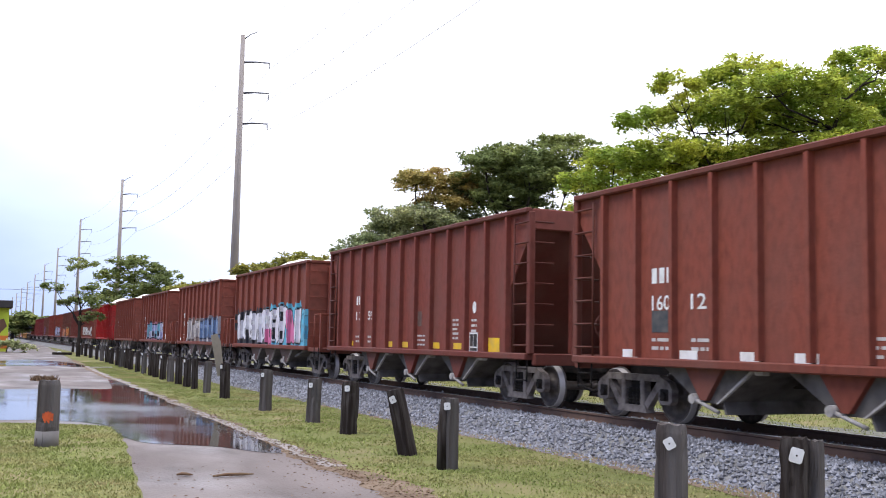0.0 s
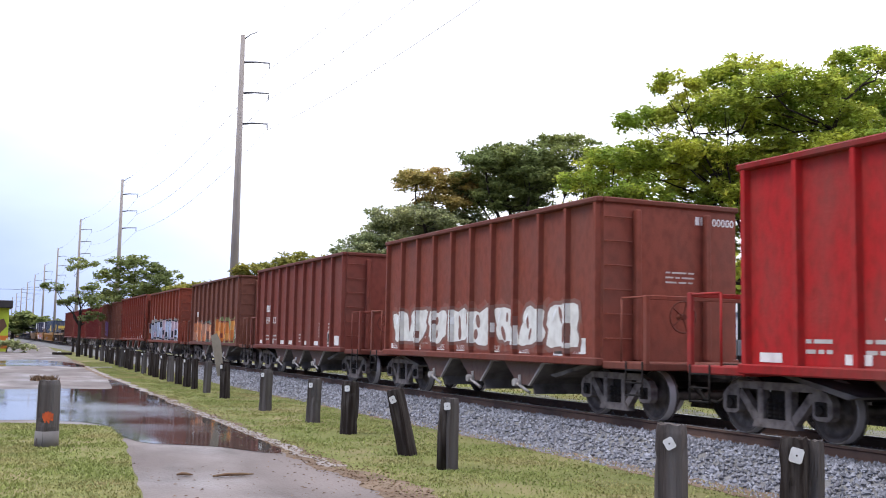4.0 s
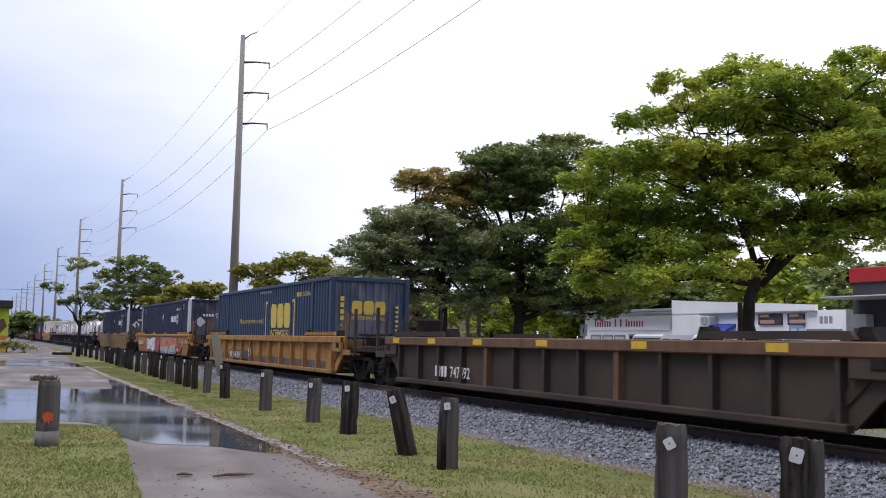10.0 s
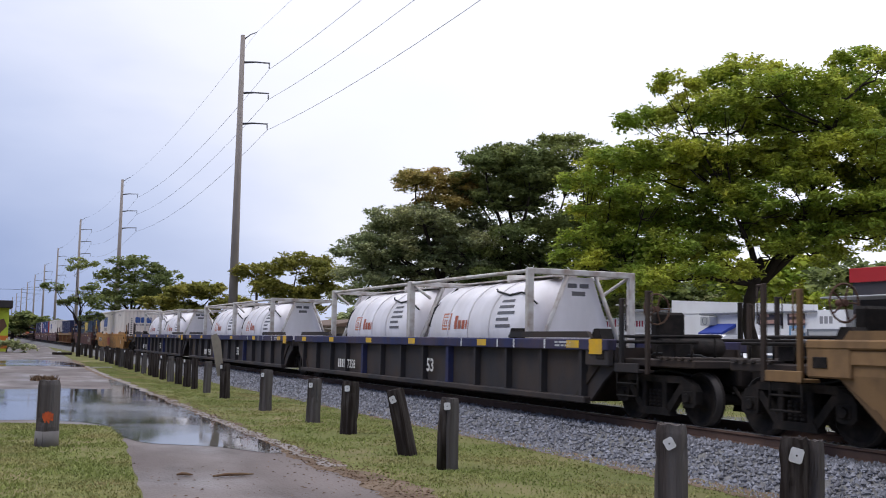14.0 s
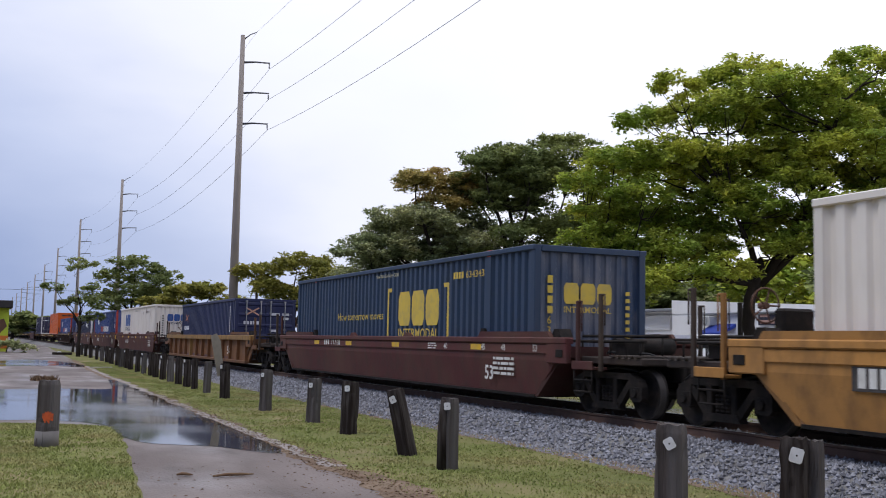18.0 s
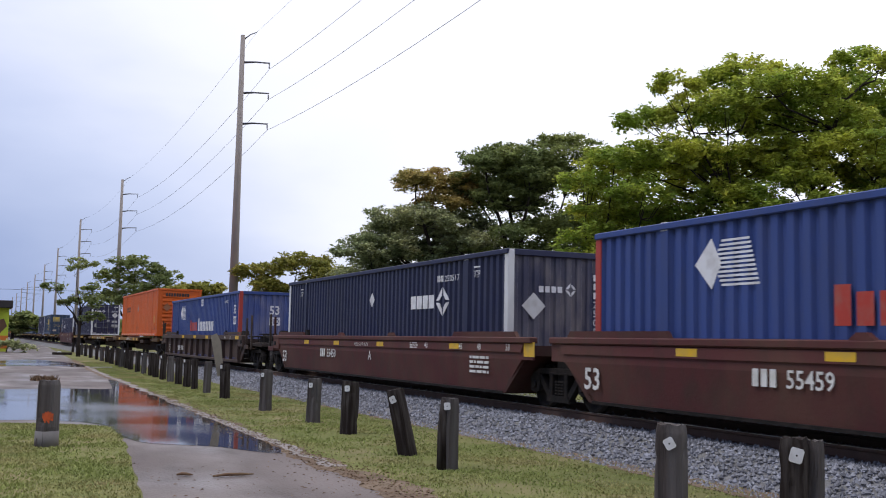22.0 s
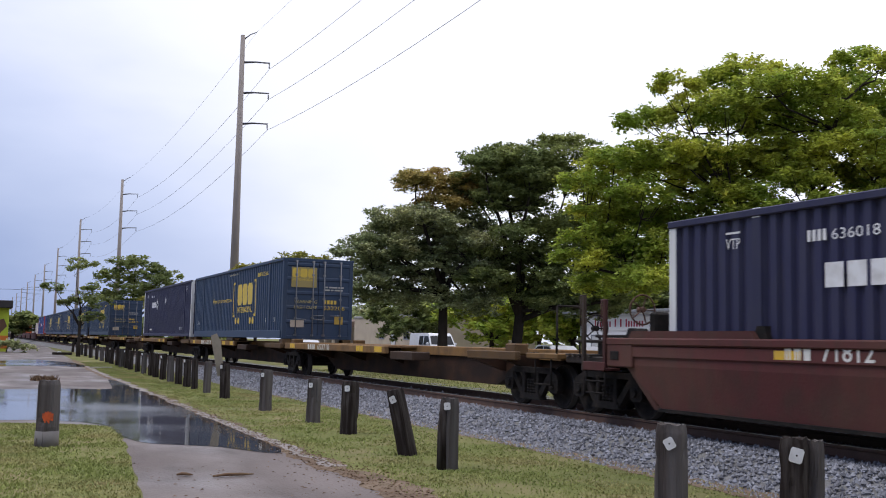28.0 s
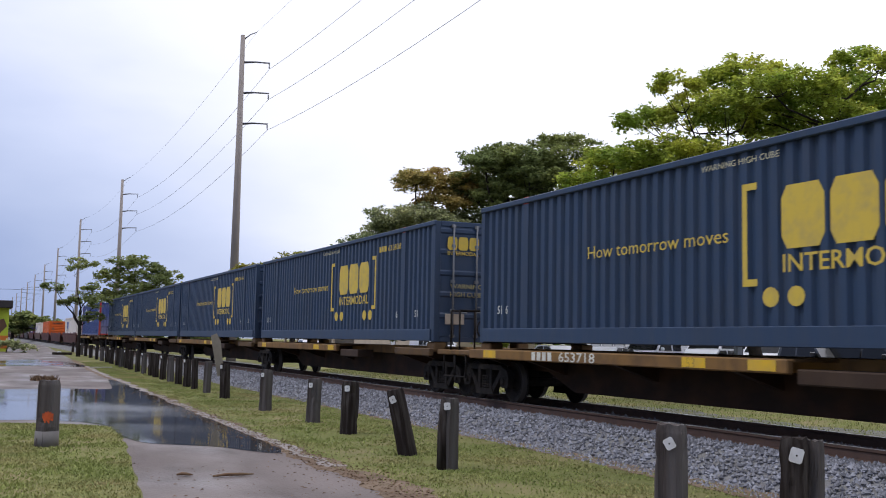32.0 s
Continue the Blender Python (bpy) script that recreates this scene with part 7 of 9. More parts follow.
def spine_unit(s, colour, label, ends=(False, False), bogies=(None, 8.75), pitch=17.4, hitch=None):
    """One platform of a spine car: a deep centre beam with side decks over one half."""
    car = rider("spine_car", label, "rail car", "spine cars of the train", s)
    h = pitch / 2 - 0.15
    b = Build()
    b.prism([(-h, 0.72), (-h + 1.9, 0.66), (-h + 2.9, 0.30), (h - 2.9, 0.30), (h - 1.9, 0.66), (h, 0.72), (h, 1.06), (-h, 1.06)], "x", -0.42, 0.42)
    part("centre_beam", b, BEAM, car)
    part("beam_flange", Build().box(-0.5, 0.5, -h, h, 0.90, 1.12, 0.01), WELL, car, colour=[c * 0.8 for c in colour])
    for q in (-1, 1):
        part("side_deck", Build().box(q * 1.36 - 0.06, q * 1.36 + 0.06, -1.2, h - 0.2, 0.90, 1.10, 0.02), WELL, car, "ochre side deck edge", [c * 0.75 for c in colour])
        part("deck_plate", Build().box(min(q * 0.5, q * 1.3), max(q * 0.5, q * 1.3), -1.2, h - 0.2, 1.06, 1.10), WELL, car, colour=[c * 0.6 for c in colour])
        for yy in (-7.6, -6.0, 0.0, 3.0, 6.0, 7.6):
            if abs(yy) < h:
                part("outrigger", Build().prism([(q * 0.42, 0.62), (q * 1.30, 0.90), (q * 1.30, 1.06), (q * 0.42, 1.06)][::q], "y", yy - 0.08, yy + 0.08), BEAM, car)
        part("side_bracket", Build().box(min(q * 0.8, q * 1.28), max(q * 0.8, q * 1.28), -2.75, -1.22, 0.76, 0.97, 0.02), WELL, car, colour=(0.045, 0.026, 0.017))
        for yy in (-7.85, 7.85):
            if abs(yy) < h + 0.2:
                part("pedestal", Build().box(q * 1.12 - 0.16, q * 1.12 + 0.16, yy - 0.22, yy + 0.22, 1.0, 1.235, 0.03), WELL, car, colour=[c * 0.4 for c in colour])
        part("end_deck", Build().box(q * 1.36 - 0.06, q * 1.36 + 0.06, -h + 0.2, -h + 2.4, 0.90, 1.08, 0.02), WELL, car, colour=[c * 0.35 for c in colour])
    for u in (h - 0.9, 1.0, -0.45):
        stencil([(0, 0.55, 0, 0.15)], car, "side", -1.4245, u, 0.93, (0.72, 0.44, 0.03), "reflector")
    for q, e, yb in ((-1, ends[0], bogies[0]), (1, ends[1], bogies[1])):
        if e:
            part("end_platform", Build().box(-1.3, 1.3, min(q * h, q * (h + 1.2)), max(q * h, q * (h + 1.2)), 0.95, 1.06, 0.02), WELL, car, colour=[c * 0.6 for c in colour])
            b = Build()
            for x in (-1.25, -0.65):
                b.bar((x, q * (h + 1.1), 1.05), (x, q * (h + 1.1), 1.95), 0.022)
            b.bar((-1.25, q * (h + 1.1), 1.95), (-0.65, q * (h + 1.1), 1.95), 0.022)
            b.bar((-1.25, q * (h + 0.3), 1.05), (-1.25, q * (h + 0.3), 0.45), 0.02)
            b.bar((-1.25, q * (h + 0.9), 1.05), (-1.25, q * (h + 0.9), 0.45), 0.02)
            b.bar((-1.25, q * (h + 0.3), 0.47), (-1.25, q * (h + 0.9), 0.47), 0.02)
            part("handrail", b, GREASE, car)
            brake_wheel(car, -0.35, q * (h + 1.05), 1.55)
            coupler(car, q * (h + 1.1), q * 0.45)
        if yb is not None:
            bogie(car, yb, s)
    if hitch is not None:
        red = mat("hitch_red", base=(0.13, 0.036, 0.026), rough=0.75, second=(0.05, 0.03, 0.026), scale=4, amount=0.7)
        y = hitch
        hd = part("trailer_hitch", Build().box(-0.48, 0.48, y - 0.55, y + 0.1, 1.98, 2.12, 0.05), red, car, "folding red-brown trailer hitch")
        for x in (-0.36, 0.36):
            b = Build()
            b.prism([(y - 0.75, 1.12), (y + 0.05, 1.12), (y + 0.05, 1.62), (y - 0.02, 2.0), (y - 0.5, 2.0)], "x", x - 0.05, x + 0.05)
            part("hitch_leg", b, red, hd)
            b = Build()
            b.bar((x, y + 1.15, 1.14), (x, y + 0.1, 1.92), 0.06)
            part("hitch_strut", b, red, hd)
        part("hitch_pivot", Build().tube([(-0.5, y + 1.15, 1.16), (0.5, y + 1.15, 1.16)], 0.08, 10), red, hd)
    return car


# ---- containers ----
PANELS = {}
SIDE_X = -1.2955


def corrugated(y0, y1, z0, z1, x, pitch=0.30, depth=0.06):
    """A corrugated wall across x, seen from -x and +x."""
    key = ("wall", round(y0, 2), round(y1, 2), round(z0, 2), round(z1, 2), x, pitch)
    if key not in PANELS:
        b = Build()
        n = max(1, round((y1 - y0) / pitch))
        p = (y1 - y0) / n
        s = -1 if x < 0 else 1
        cols = []
        for i in range(n):
            a = y0 + i * p
            if pitch < 0.25:      # flat sheet with narrow grooves
                cols += [(a, 0), (a + 0.66 * p, 0), (a + 0.74 * p, -depth * 0.38), (a + 0.92 * p, -depth * 0.38)]
            else:
                cols += [(a, 0), (a + 0.42 * p, 0), (a + 0.56 * p, -depth), (a + 0.86 * p, -depth)]
        cols.append((y1, 0))
        v, f = [], []
        for yy, d in cols:
            v += [(x + s * d, yy, z0), (x + s * d, yy, z1)]
        for i in range(len(cols) - 1):
            f.append((2 * i, 2 * i + 1, 2 * i + 3, 2 * i + 2) if s > 0 else (2 * i, 2 * i + 2, 2 * i + 3, 2 * i + 1))
        b.add(v, f)
        PANELS[key] = b.mesh("side_wall", CONTAINER)
    return PANELS[key]


def end_wall(y, z0, z1, out):
    key = ("end", round(y, 2), round(z0, 2), round(z1, 2), out)
    if key not in PANELS:
        b = Build()
        n, w = 9, 1.16
        p = 2 * w / n
        cols = []
        for i in range(n):
            a = -w + i * p
            cols += [(a, 0), (a + 0.42 * p, 0), (a + 0.54 * p, 0.04), (a + 0.88 * p, 0.04)]
        cols.append((w, 0))
        v, f = [], []
        for xx, d in cols:
            v += [(xx, y - out * d, z0), (xx, y - out * d, z1)]
        for i in range(len(cols) - 1):
            f.append((2 * i, 2 * i + 1, 2 * i + 3, 2 * i + 2))
        b.add(v, f)
        PANELS[key] = b.mesh("end_wall", CONTAINER)
    return PANELS[key]


def doors(box, y, out, H, colour, rod=(0.16, 0.17, 0.19)):
    """Two door leaves with lock rods on the end at y."""
    for k, (x0, x1) in enumerate(((-1.17, -0.01), (0.01, 1.17))):
        b = Build()
        n = 5
        hh = (H - 0.35) / n
        prof = [(y + 0.01, 0.13), (y - 0.03, 0.13)]
        for i in range(n):
            z = 0.2 + (i + 1) * hh
            prof += [(y - 0.031, z - 0.16), (y - 0.058, z - 0.12), (y - 0.058, z - 0.05), (y - 0.031, z - 0.01)]
        prof += [(y - 0.03, H - 0.12), (y + 0.01, H - 0.12)]
        b.prism(prof, "x", x0, x1)
        leaf = part("door", b, CONTAINER, box, colour=colour)
        for x in (x0 + 0.34, x1 - 0.20) if k == 0 else (x0 + 0.20, x1 - 0.34):
            b = Build()
            b.bar((x, y - 0.085, 0.1), (x, y - 0.085, H - 0.08), 0.022)
            for z in (0.14, 0.75, H * 0.5, H - 0.6, H - 0.12):
                b.box(x - 0.05, x + 0.05, y - 0.09, y - 0.03, z - 0.035, z + 0.035)
            b.bar((x, y - 0.10, 0.72 + 0.14 * k), (x + 0.38 * (1 if k == 0 else -1), y - 0.09, 0.70 + 0.14 * k), 0.018)
            part("lock_rod", b, MARK, leaf, colour=rod)


def container(s, z, L, H, colour, label, end="doors", post=None, post40=True, cap=None, pitch=0.30, band=0.30, door_colour=None, posts_l=None):
    """A box container of length L with its near end at -L/2 towards the viewer's right."""
    box = rider("container", label, "container", "containers on the train", s, z)
    h = L / 2
    post = post or [c * 0.9 for c in colour]
    for q in (-1, 1):
        x = q * 1.295
        segs = [(-h + 0.17, h - 0.17)] if not post40 else [(-h + 0.17, -6.2), (-6.0, 6.0), (6.2, h - 0.17)]
        for y0, y1 in segs:
            part("side_wall", corrugated(y0, y1, band, H - 0.1, q * 1.28, pitch), None, box, colour=colour)
        part("bottom_rail", Build().box(x - 0.04, x + 0.01 if q > 0 else x + 0.04, -h + 0.17, h - 0.17, 0.02, band, 0.01), CONTAINER, box, colour=[min(1, c * 1.06) for c in colour])
        part("top_rail", Build().box(x - 0.035, x + 0.035, -h, h, H - 0.11, H, 0.015), CONTAINER, box, colour=colour)
        for e in (-1, 1):
            part("corner_post", Build().box(min(q * 1.15, q * 1.302), max(q * 1.15, q * 1.302), min(e * h, e * (h - 0.17)), max(e * h, e * (h - 0.17)), 0.0, H - 0.01, 0.012), CONTAINER, box, colour=post)
            if post40:
                c = part("lift_post", Build().box(min(q * 1.24, q * 1.303), max(q * 1.24, q * 1.303), e * 6.1 - 0.1, e * 6.1 + 0.1, 0.0, H - 0.005, 0.01), CONTAINER, box, colour=[v * 0.92 for v in colour])
                if cap and q < 0:
                    part("corner_casting", Build().box(-1.31, -1.2, e * 6.1 - 0.09, e * 6.1 + 0.09, H - 0.13, H + 0.01, 0.01), MARK, c, colour=cap)
    for e in (-1, 1):
        for zz in (0.0, H - 0.13):
            part("end_beam", Build().box(-1.15, 1.15, min(e * h, e * (h - 0.12)), max(e * h, e * (h - 0.12)), zz, zz + 0.125, 0.01), CONTAINER, box, colour=post if zz == 0 else colour)
    part("roof", Build().box(-1.26, 1.26, -h + 0.02, h - 0.02, H - 0.05, H - 0.02), CONTAINER, box, colour=colour)
    if end == "doors":
        doors(box, -h + 0.05, -1, H, door_colour or colour)
        part("end_wall", end_wall(h - 0.06, 0.12, H - 0.12, 1), None, box, colour=colour)
    elif end == "slats":
        b = Build()
        b.box(-1.16, 1.16, -h + 0.05, -h + 0.09, 0.12, H - 0.12)
        part("end_wall", b, CONTAINER, box, colour=colour)
        for k in range(9):
            zz = 0.4 + k * 0.24
            part("end_rib", Build().prism([(-h + 0.055, zz), (-h + 0.0, zz + 0.05), (-h + 0.0, zz + 0.10), (-h + 0.055, zz + 0.15)], "x", -1.0, 1.0), CONTAINER, box, colour=colour)
    else:
        part("end_wall", end_wall(-h + 0.06, 0.12, H - 0.12, -1), None, box, colour=colour)
        part("end_wall", end_wall(h - 0.06, 0.12, H - 0.12, 1), None, box, colour=colour)
    return box


F = 1.3045            # lettering plane of a side: just off the posts
WALL = -1.2835        # and just off the corrugation


def big_emblem(box, face, x, y, z, w, h, colour):
    """Three chunky plain blocks in place of the carrier's mark."""
    t = w / 3.15
    for k in range(3):
        u = k * t * 1.06
        shape([[(u + t * 0.16, 0), (u + t * 0.86, 0), (u + t * 0.98, h * 0.2), (u + t * 0.98, h * 0.8), (u + t * 0.86, h), (u + t * 0.16, h), (u + t * 0.04, h * 0.8), (u + t * 0.04, h * 0.2)]],
              box, face, x, y, z, colour, "emblem", "plain block emblem")


def slate_box(s, z, number, end="plain", dots=False, colour=(0.028, 0.052, 0.102)):
    Y = (0.66, 0.47, 0.07)
    box = container(s, z, 16.154, 2.896, colour, "slate-blue corrugated 53-foot container with yellow block markings", end, cap=(0.5, 0.05, 0.04))
    dy = 0.15
    stencil([(0, 0.10, 0, 1.46), (0, 0.30, 1.36, 1.46), (0, 0.30, 0, 0.10)], box, "side", WALL, -0.05 - dy, 0.86, Y, "bracket")
    stencil([(0.20, 0.30, 0, 1.46), (0, 0.30, 1.36, 1.46), (0, 0.30, 0, 0.10)], box, "side", WALL, -3.62 - dy, 0.86, Y, "bracket")
    big_emblem(box, "side", WALL, -0.80 - dy, 1.34, 2.6, 0.86, Y)
    lettering("INTERMODAL", box, "side", WALL, -0.85 - dy, 1.03, 0.24, 2.5, Y)
    lettering("How tomorrow moves", box, "side", WALL, 4.0 - dy, 1.52, 0.22, 3.75, Y, "slogan", 0.0)
    lettering("WARNING HIGH CUBE", box, "side", WALL, 0.85 - dy, 2.62, 0.09, 1.65, (0.6, 0.55, 0.35), "small_print", 0.0)
    stencil([(k * 0.14, k * 0.14 + 0.1, 0, 0.15) for k in range(4)], box, "side", WALL, -4.15 - dy, 2.38, Y, "reporting_mark")
    lettering(number, box, "side", WALL, -4.8 - dy, 2.38, 0.15, 0.9, Y, "container_number", 0.0)
    if dots:
        for y0 in (-0.45, -0.93, -2.9, -3.36):
            shape([[(0.16 + 0.16 * math.cos(k * 0.524), 0.14 + 0.14 * math.sin(k * 0.524)) for k in range(12)]], box, "side", WALL, y0 - dy, 0.56, Y, "dot")
        for y0, t in ((7.3, "51"), (6.95, "6"), (-6.85, "51"), (-5.6, "6")):
            lettering(t, box, "side", WALL, y0, 0.6, 0.17, None, (0.6, 0.6, 0.55), "size_mark")
    e = -8.077 - 0.008
    if end == "doors":
        e = -8.09
        stencil([(-0.02, 0.92, -0.2, 0.52)], box, "end", -1.0, e - 0.004, 2.05, (0.35, 0.28, 0.10), "panel") if number == "632206" else None
        big_emblem(box, "end", -1.0, e - 0.008, 2.2, 0.86, 0.32, Y)
        lettering("INTERMODAL", box, "end", -0.98, e - 0.008, 2.08, 0.09, 0.82, Y)
        lettering("WARNING", box, "end", -0.9, e - 0.008, 1.28, 0.11, 0.85, (0.45, 0.38, 0.15), "small_print", 0.0)
        lettering("HIGH CUBE", box, "end", -0.9, e - 0.008, 1.08, 0.11, 0.85, (0.45, 0.38, 0.15), "small_print", 0.0)
        stencil([(k * 0.13, k * 0.13 + 0.09, 0, 0.14) for k in range(4)], box, "end", 0.2, e - 0.008, 1.27, Y, "reporting_mark")
        lettering(number, box, "end", 0.2, e - 0.008, 1.06, 0.14, 0.8, Y, "container_number", 0.0)
        stencil([(0, 0.5, 0, 0.25)], box, "end", -1.02, e - 0.008, 0.42, (0.5, 0.42, 0.33), "plate")
        stencil([(0, 0.32, 0, 0.28)], box, "end", 0.62, e - 0.008, 0.55, (0.5, 0.33, 0.06), "plate")
        stencil(text_rows(2, 0.7, 0.2), box, "end", 0.25, e - 0.008, 1.75, (0.4, 0.4, 0.38), "small_print")
    else:
        e = -8.022
        big_emblem(box, "end", -0.62, e, 1.75, 1.15, 0.42, Y)
        lettering("INTERMODAL", box, "end", -0.60, e, 1.58, 0.12, 1.1, Y)
        for k, d in enumerate("    " + number):
            if d == " ":
                stencil([(0, 0.12, 0, 0.15)], box, "end", -0.98, e, 2.15 - k * 0.2, Y, "reporting_mark")
            else:
                lettering(d, box, "end", -0.98, e, 2.15 - k * 0.2, 0.15, None, Y, "container_number", 0.0)
        stencil(text_rows(9, 0.1, 1.3), box, "end", 0.85, e, 0.8, Y, "small_print")
    return box


def diamond_ring(box, face, x, y, z, w, h, colour):
    """An open diamond of four bent pieces."""
    out = []
    cx, cy = w / 2, h / 2
    for k in range(4):
        a0, a1 = k * math.pi / 2 + 0.22, (k + 1) * math.pi / 2 - 0.22

        def at(t, r):
            c, s_ = math.cos(t), math.sin(t)
            q = abs(c) + abs(s_)
            return (cx + r * w / 2 * c / q, cy + r * h / 2 * s_ / q)
        m = (a0 + a1) / 2
        out.append([at(a0 - 0.16, 1), at(m, 1), at(m, 0.5), at(a0, 0.5)])
        out.append([at(m, 0.98), at(a1 + 0.16, 0.98), at(a1, 0.52), at(m, 0.52)])
    shape(out, box, face, x, y, z, colour, "emblem", "open diamond emblem")


def navy_box(s, z, number, end="plain", flip=False, colour=(0.018, 0.021, 0.062)):
    """flip: the emblem stands at the far end and the doors face the viewer."""
    W = (0.74, 0.73, 0.74)
    box = container(s, z, 16.154, 2.896, colour, "navy corrugated 53-foot container with white end posts and emblem", "doors" if flip else end,
                    post=(0.72, 0.71, 0.70), cap=W, pitch=0.27, band=0.16)
    y0 = 4.85 if flip else -2.9
    stencil([(k * 0.37, k * 0.37 + 0.31, 0.02, 0.34) for k in range(4)], box, "side", WALL, y0, 1.72, W, "emblem", "plain white blocks")
    diamond_ring(box, "side", WALL, y0 - 1.5, 1.53, 0.82, 0.72, W)
    for yy in (0.08,):
        shape([[(0.2, 0), (0.4, 0.21), (0.2, 0.42), (0, 0.21)]], box, "side", WALL, yy, 1.85, (0.66, 0.65, 0.64), "placard", "white diamond placard")
    yn = 5.15 if flip else -4.5
    stencil([(k * 0.09, k * 0.09 + 0.06, 0, 0.15) for k in range(4)], box, "side", WALL, yn, 2.35, W, "reporting_mark")
    lettering(number, box, "side", WALL, yn - 0.42, 2.35, 0.14, 0.78, W, "container_number", 0.0)
    for yy in (6.75, -6.45):
        lettering("VTP", box, "side", WALL, yy, 2.36, 0.16, 0.3, W, "mark", 0.0)
        stencil([(0.0, 0.3, 0.22, 0.25)], box, "side", WALL, yy, 2.36, W, "mark")
    stencil([(0, 0.09, 0, 0.85)], box, "side", -1.3095, -7.93, 0.25, (0.62, 0.40, 0.04), "strip") if not flip else None
    e = -8.09 if flip else -8.022
    if flip:
        stencil(text_rows(1, 0.9, 0.16), box, "side", WALL, 5.6, 0.36, W, "small_print")
        lettering("TOP LIFT ONLY", box, "side", WALL, -4.75, 0.36, 0.15, 1.0, W, "small_print", 0.0)
    ue = -1.0 if flip else -0.55
    stencil([(k * 0.15, k * 0.15 + 0.11, 0, 0.13) for k in range(4)], box, "end", ue, e - 0.008, 2.02 if not flip else 2.2, W, "emblem")
    diamond_ring(box, "end", ue + 0.62, e - 0.008, 1.94 if not flip else 2.12, 0.3, 0.3, W)
    px, pz = (-0.95, 1.45) if not flip else (0.55, 1.62)
    shape([[(0.28, 0), (0.56, 0.28), (0.28, 0.56), (0, 0.28)]], box, "end", px, e - 0.008, pz, (0.62, 0.61, 0.60), "placard", "white diamond placard")
    if flip:
        lettering(number, box, "end", 0.5, e - 0.008, 2.2, 0.13, 0.55, W, "container_number", 0.0)
        for u, v, w, h in ((0.55, 0.75, 0.55, 0.28), (0.55, 1.2, 0.5, 0.2), (-1.0, 0.75, 0.2, 0.35), (0.1, 1.3, 0.25, 0.12)):
            stencil([(0, w, 0, h)], box, "end", u, e - 0.008, v, (0.42, 0.41, 0.40), "plate")
        for u, v, w, h in ((-1.05, 2.66, 0.35, 0.05), (0.72, 2.66, 0.35, 0.05), (-1.05, 0.16, 0.22, 0.05), (-0.4, 0.16, 0.22, 0.05), (0.2, 0.16, 0.22, 0.05), (0.75, 0.16, 0.22, 0.05)):
            stencil([(0, w, 0, h)], box, "end", u, e - 0.008, v, W, "strip")
    else:
        for k, d in enumerate("   " + number):
            if d == " ":
                stencil([(0, 0.12, 0, 0.14)], box, "end", 0.78, e - 0.008, 2.3 - k * 0.19, W, "reporting_mark")
            else:
                lettering(d, box, "end", 0.78, e - 0.008, 2.3 - k * 0.19, 0.14, None, W, "container_number", 0.0)
        stencil([(0, 0.09, 0, 0.8)], box, "end", 1.18, -8.086, 0.25, (0.62, 0.40, 0.04), "strip")
    return box


def white_box(s, z, number, rusty=False):
    B = (0.03, 0.09, 0.30)
    box = container(s, z, 16.154, 2.896, (0.80, 0.73, 0.66), "cream-white corrugated 53-foot container with blue block markings" + (", rust-stained" if rusty else ""), "plain", pitch=0.34, band=0.2)
    for o in box.children:
        if o.data.materials[0] is CONTAINER:
            o.data.materials[0] = PALE_BOX
    big_emblem(box, "side", WALL, 5.45, 1.62, 2.45, 0.84, B)
    lettering("INTERMODAL", box, "side", WALL, 5.4, 1.30, 0.25, 2.4, (0.04, 0.05, 0.09))
    lettering("WARNING HIGH CUBE", box, "side", WALL, 0.72, 2.56, 0.12, 1.4, (0.15, 0.14, 0.13), "small_print", 0.0)
    stencil([(k * 0.13, k * 0.13 + 0.09, 0, 0.15) for k in range(3)], box, "side", WALL, -4.35, 2.42, (0.1, 0.1, 0.1), "reporting_mark")
    lettering(number, box, "side", WALL, -4.85, 2.42, 0.15, 0.8, (0.12, 0.12, 0.12), "container_number", 0.0)
    e = -8.022
    big_emblem(box, "end", -0.55, e, 1.9, 1.2, 0.42, B)
    lettering("INTERMODAL", box, "end", -0.5, e, 1.7, 0.13, 1.1, (0.05, 0.06, 0.1))
    stencil(text_rows(9, 0.1, 1.3), box, "end", -0.85, e, 1.0, (0.1, 0.1, 0.1), "small_print")
    stencil(text_rows(9, 0.08, 1.0), box, "end", 0.85, e, 1.1, (0.3, 0.3, 0.3), "small_print")
    if rusty:
        rng = random.Random(4)
        for k in range(16):
            u, v = rng.choice(((-5.9, 0.7), (-6.9, 0.6), (-4.6, 2.3), (-3.2, 2.5), (-7.3, 0.9))), 0
            w, h = rng.uniform(0.04, 0.14), rng.uniform(0.15, 0.55)
            y0, z0 = u[0] + rng.uniform(-0.3, 0.3), u[1] + rng.uniform(-0.2, 0.2)
            shape([[(0, 0), (w, h * 0.2), (w * 0.8, h), (w * 0.2, h * 0.8)]], box, "side", WALL - 0.001, y0, z0, (0.10, 0.045, 0.02), "rust_streak", "brown rust streak")
    return box


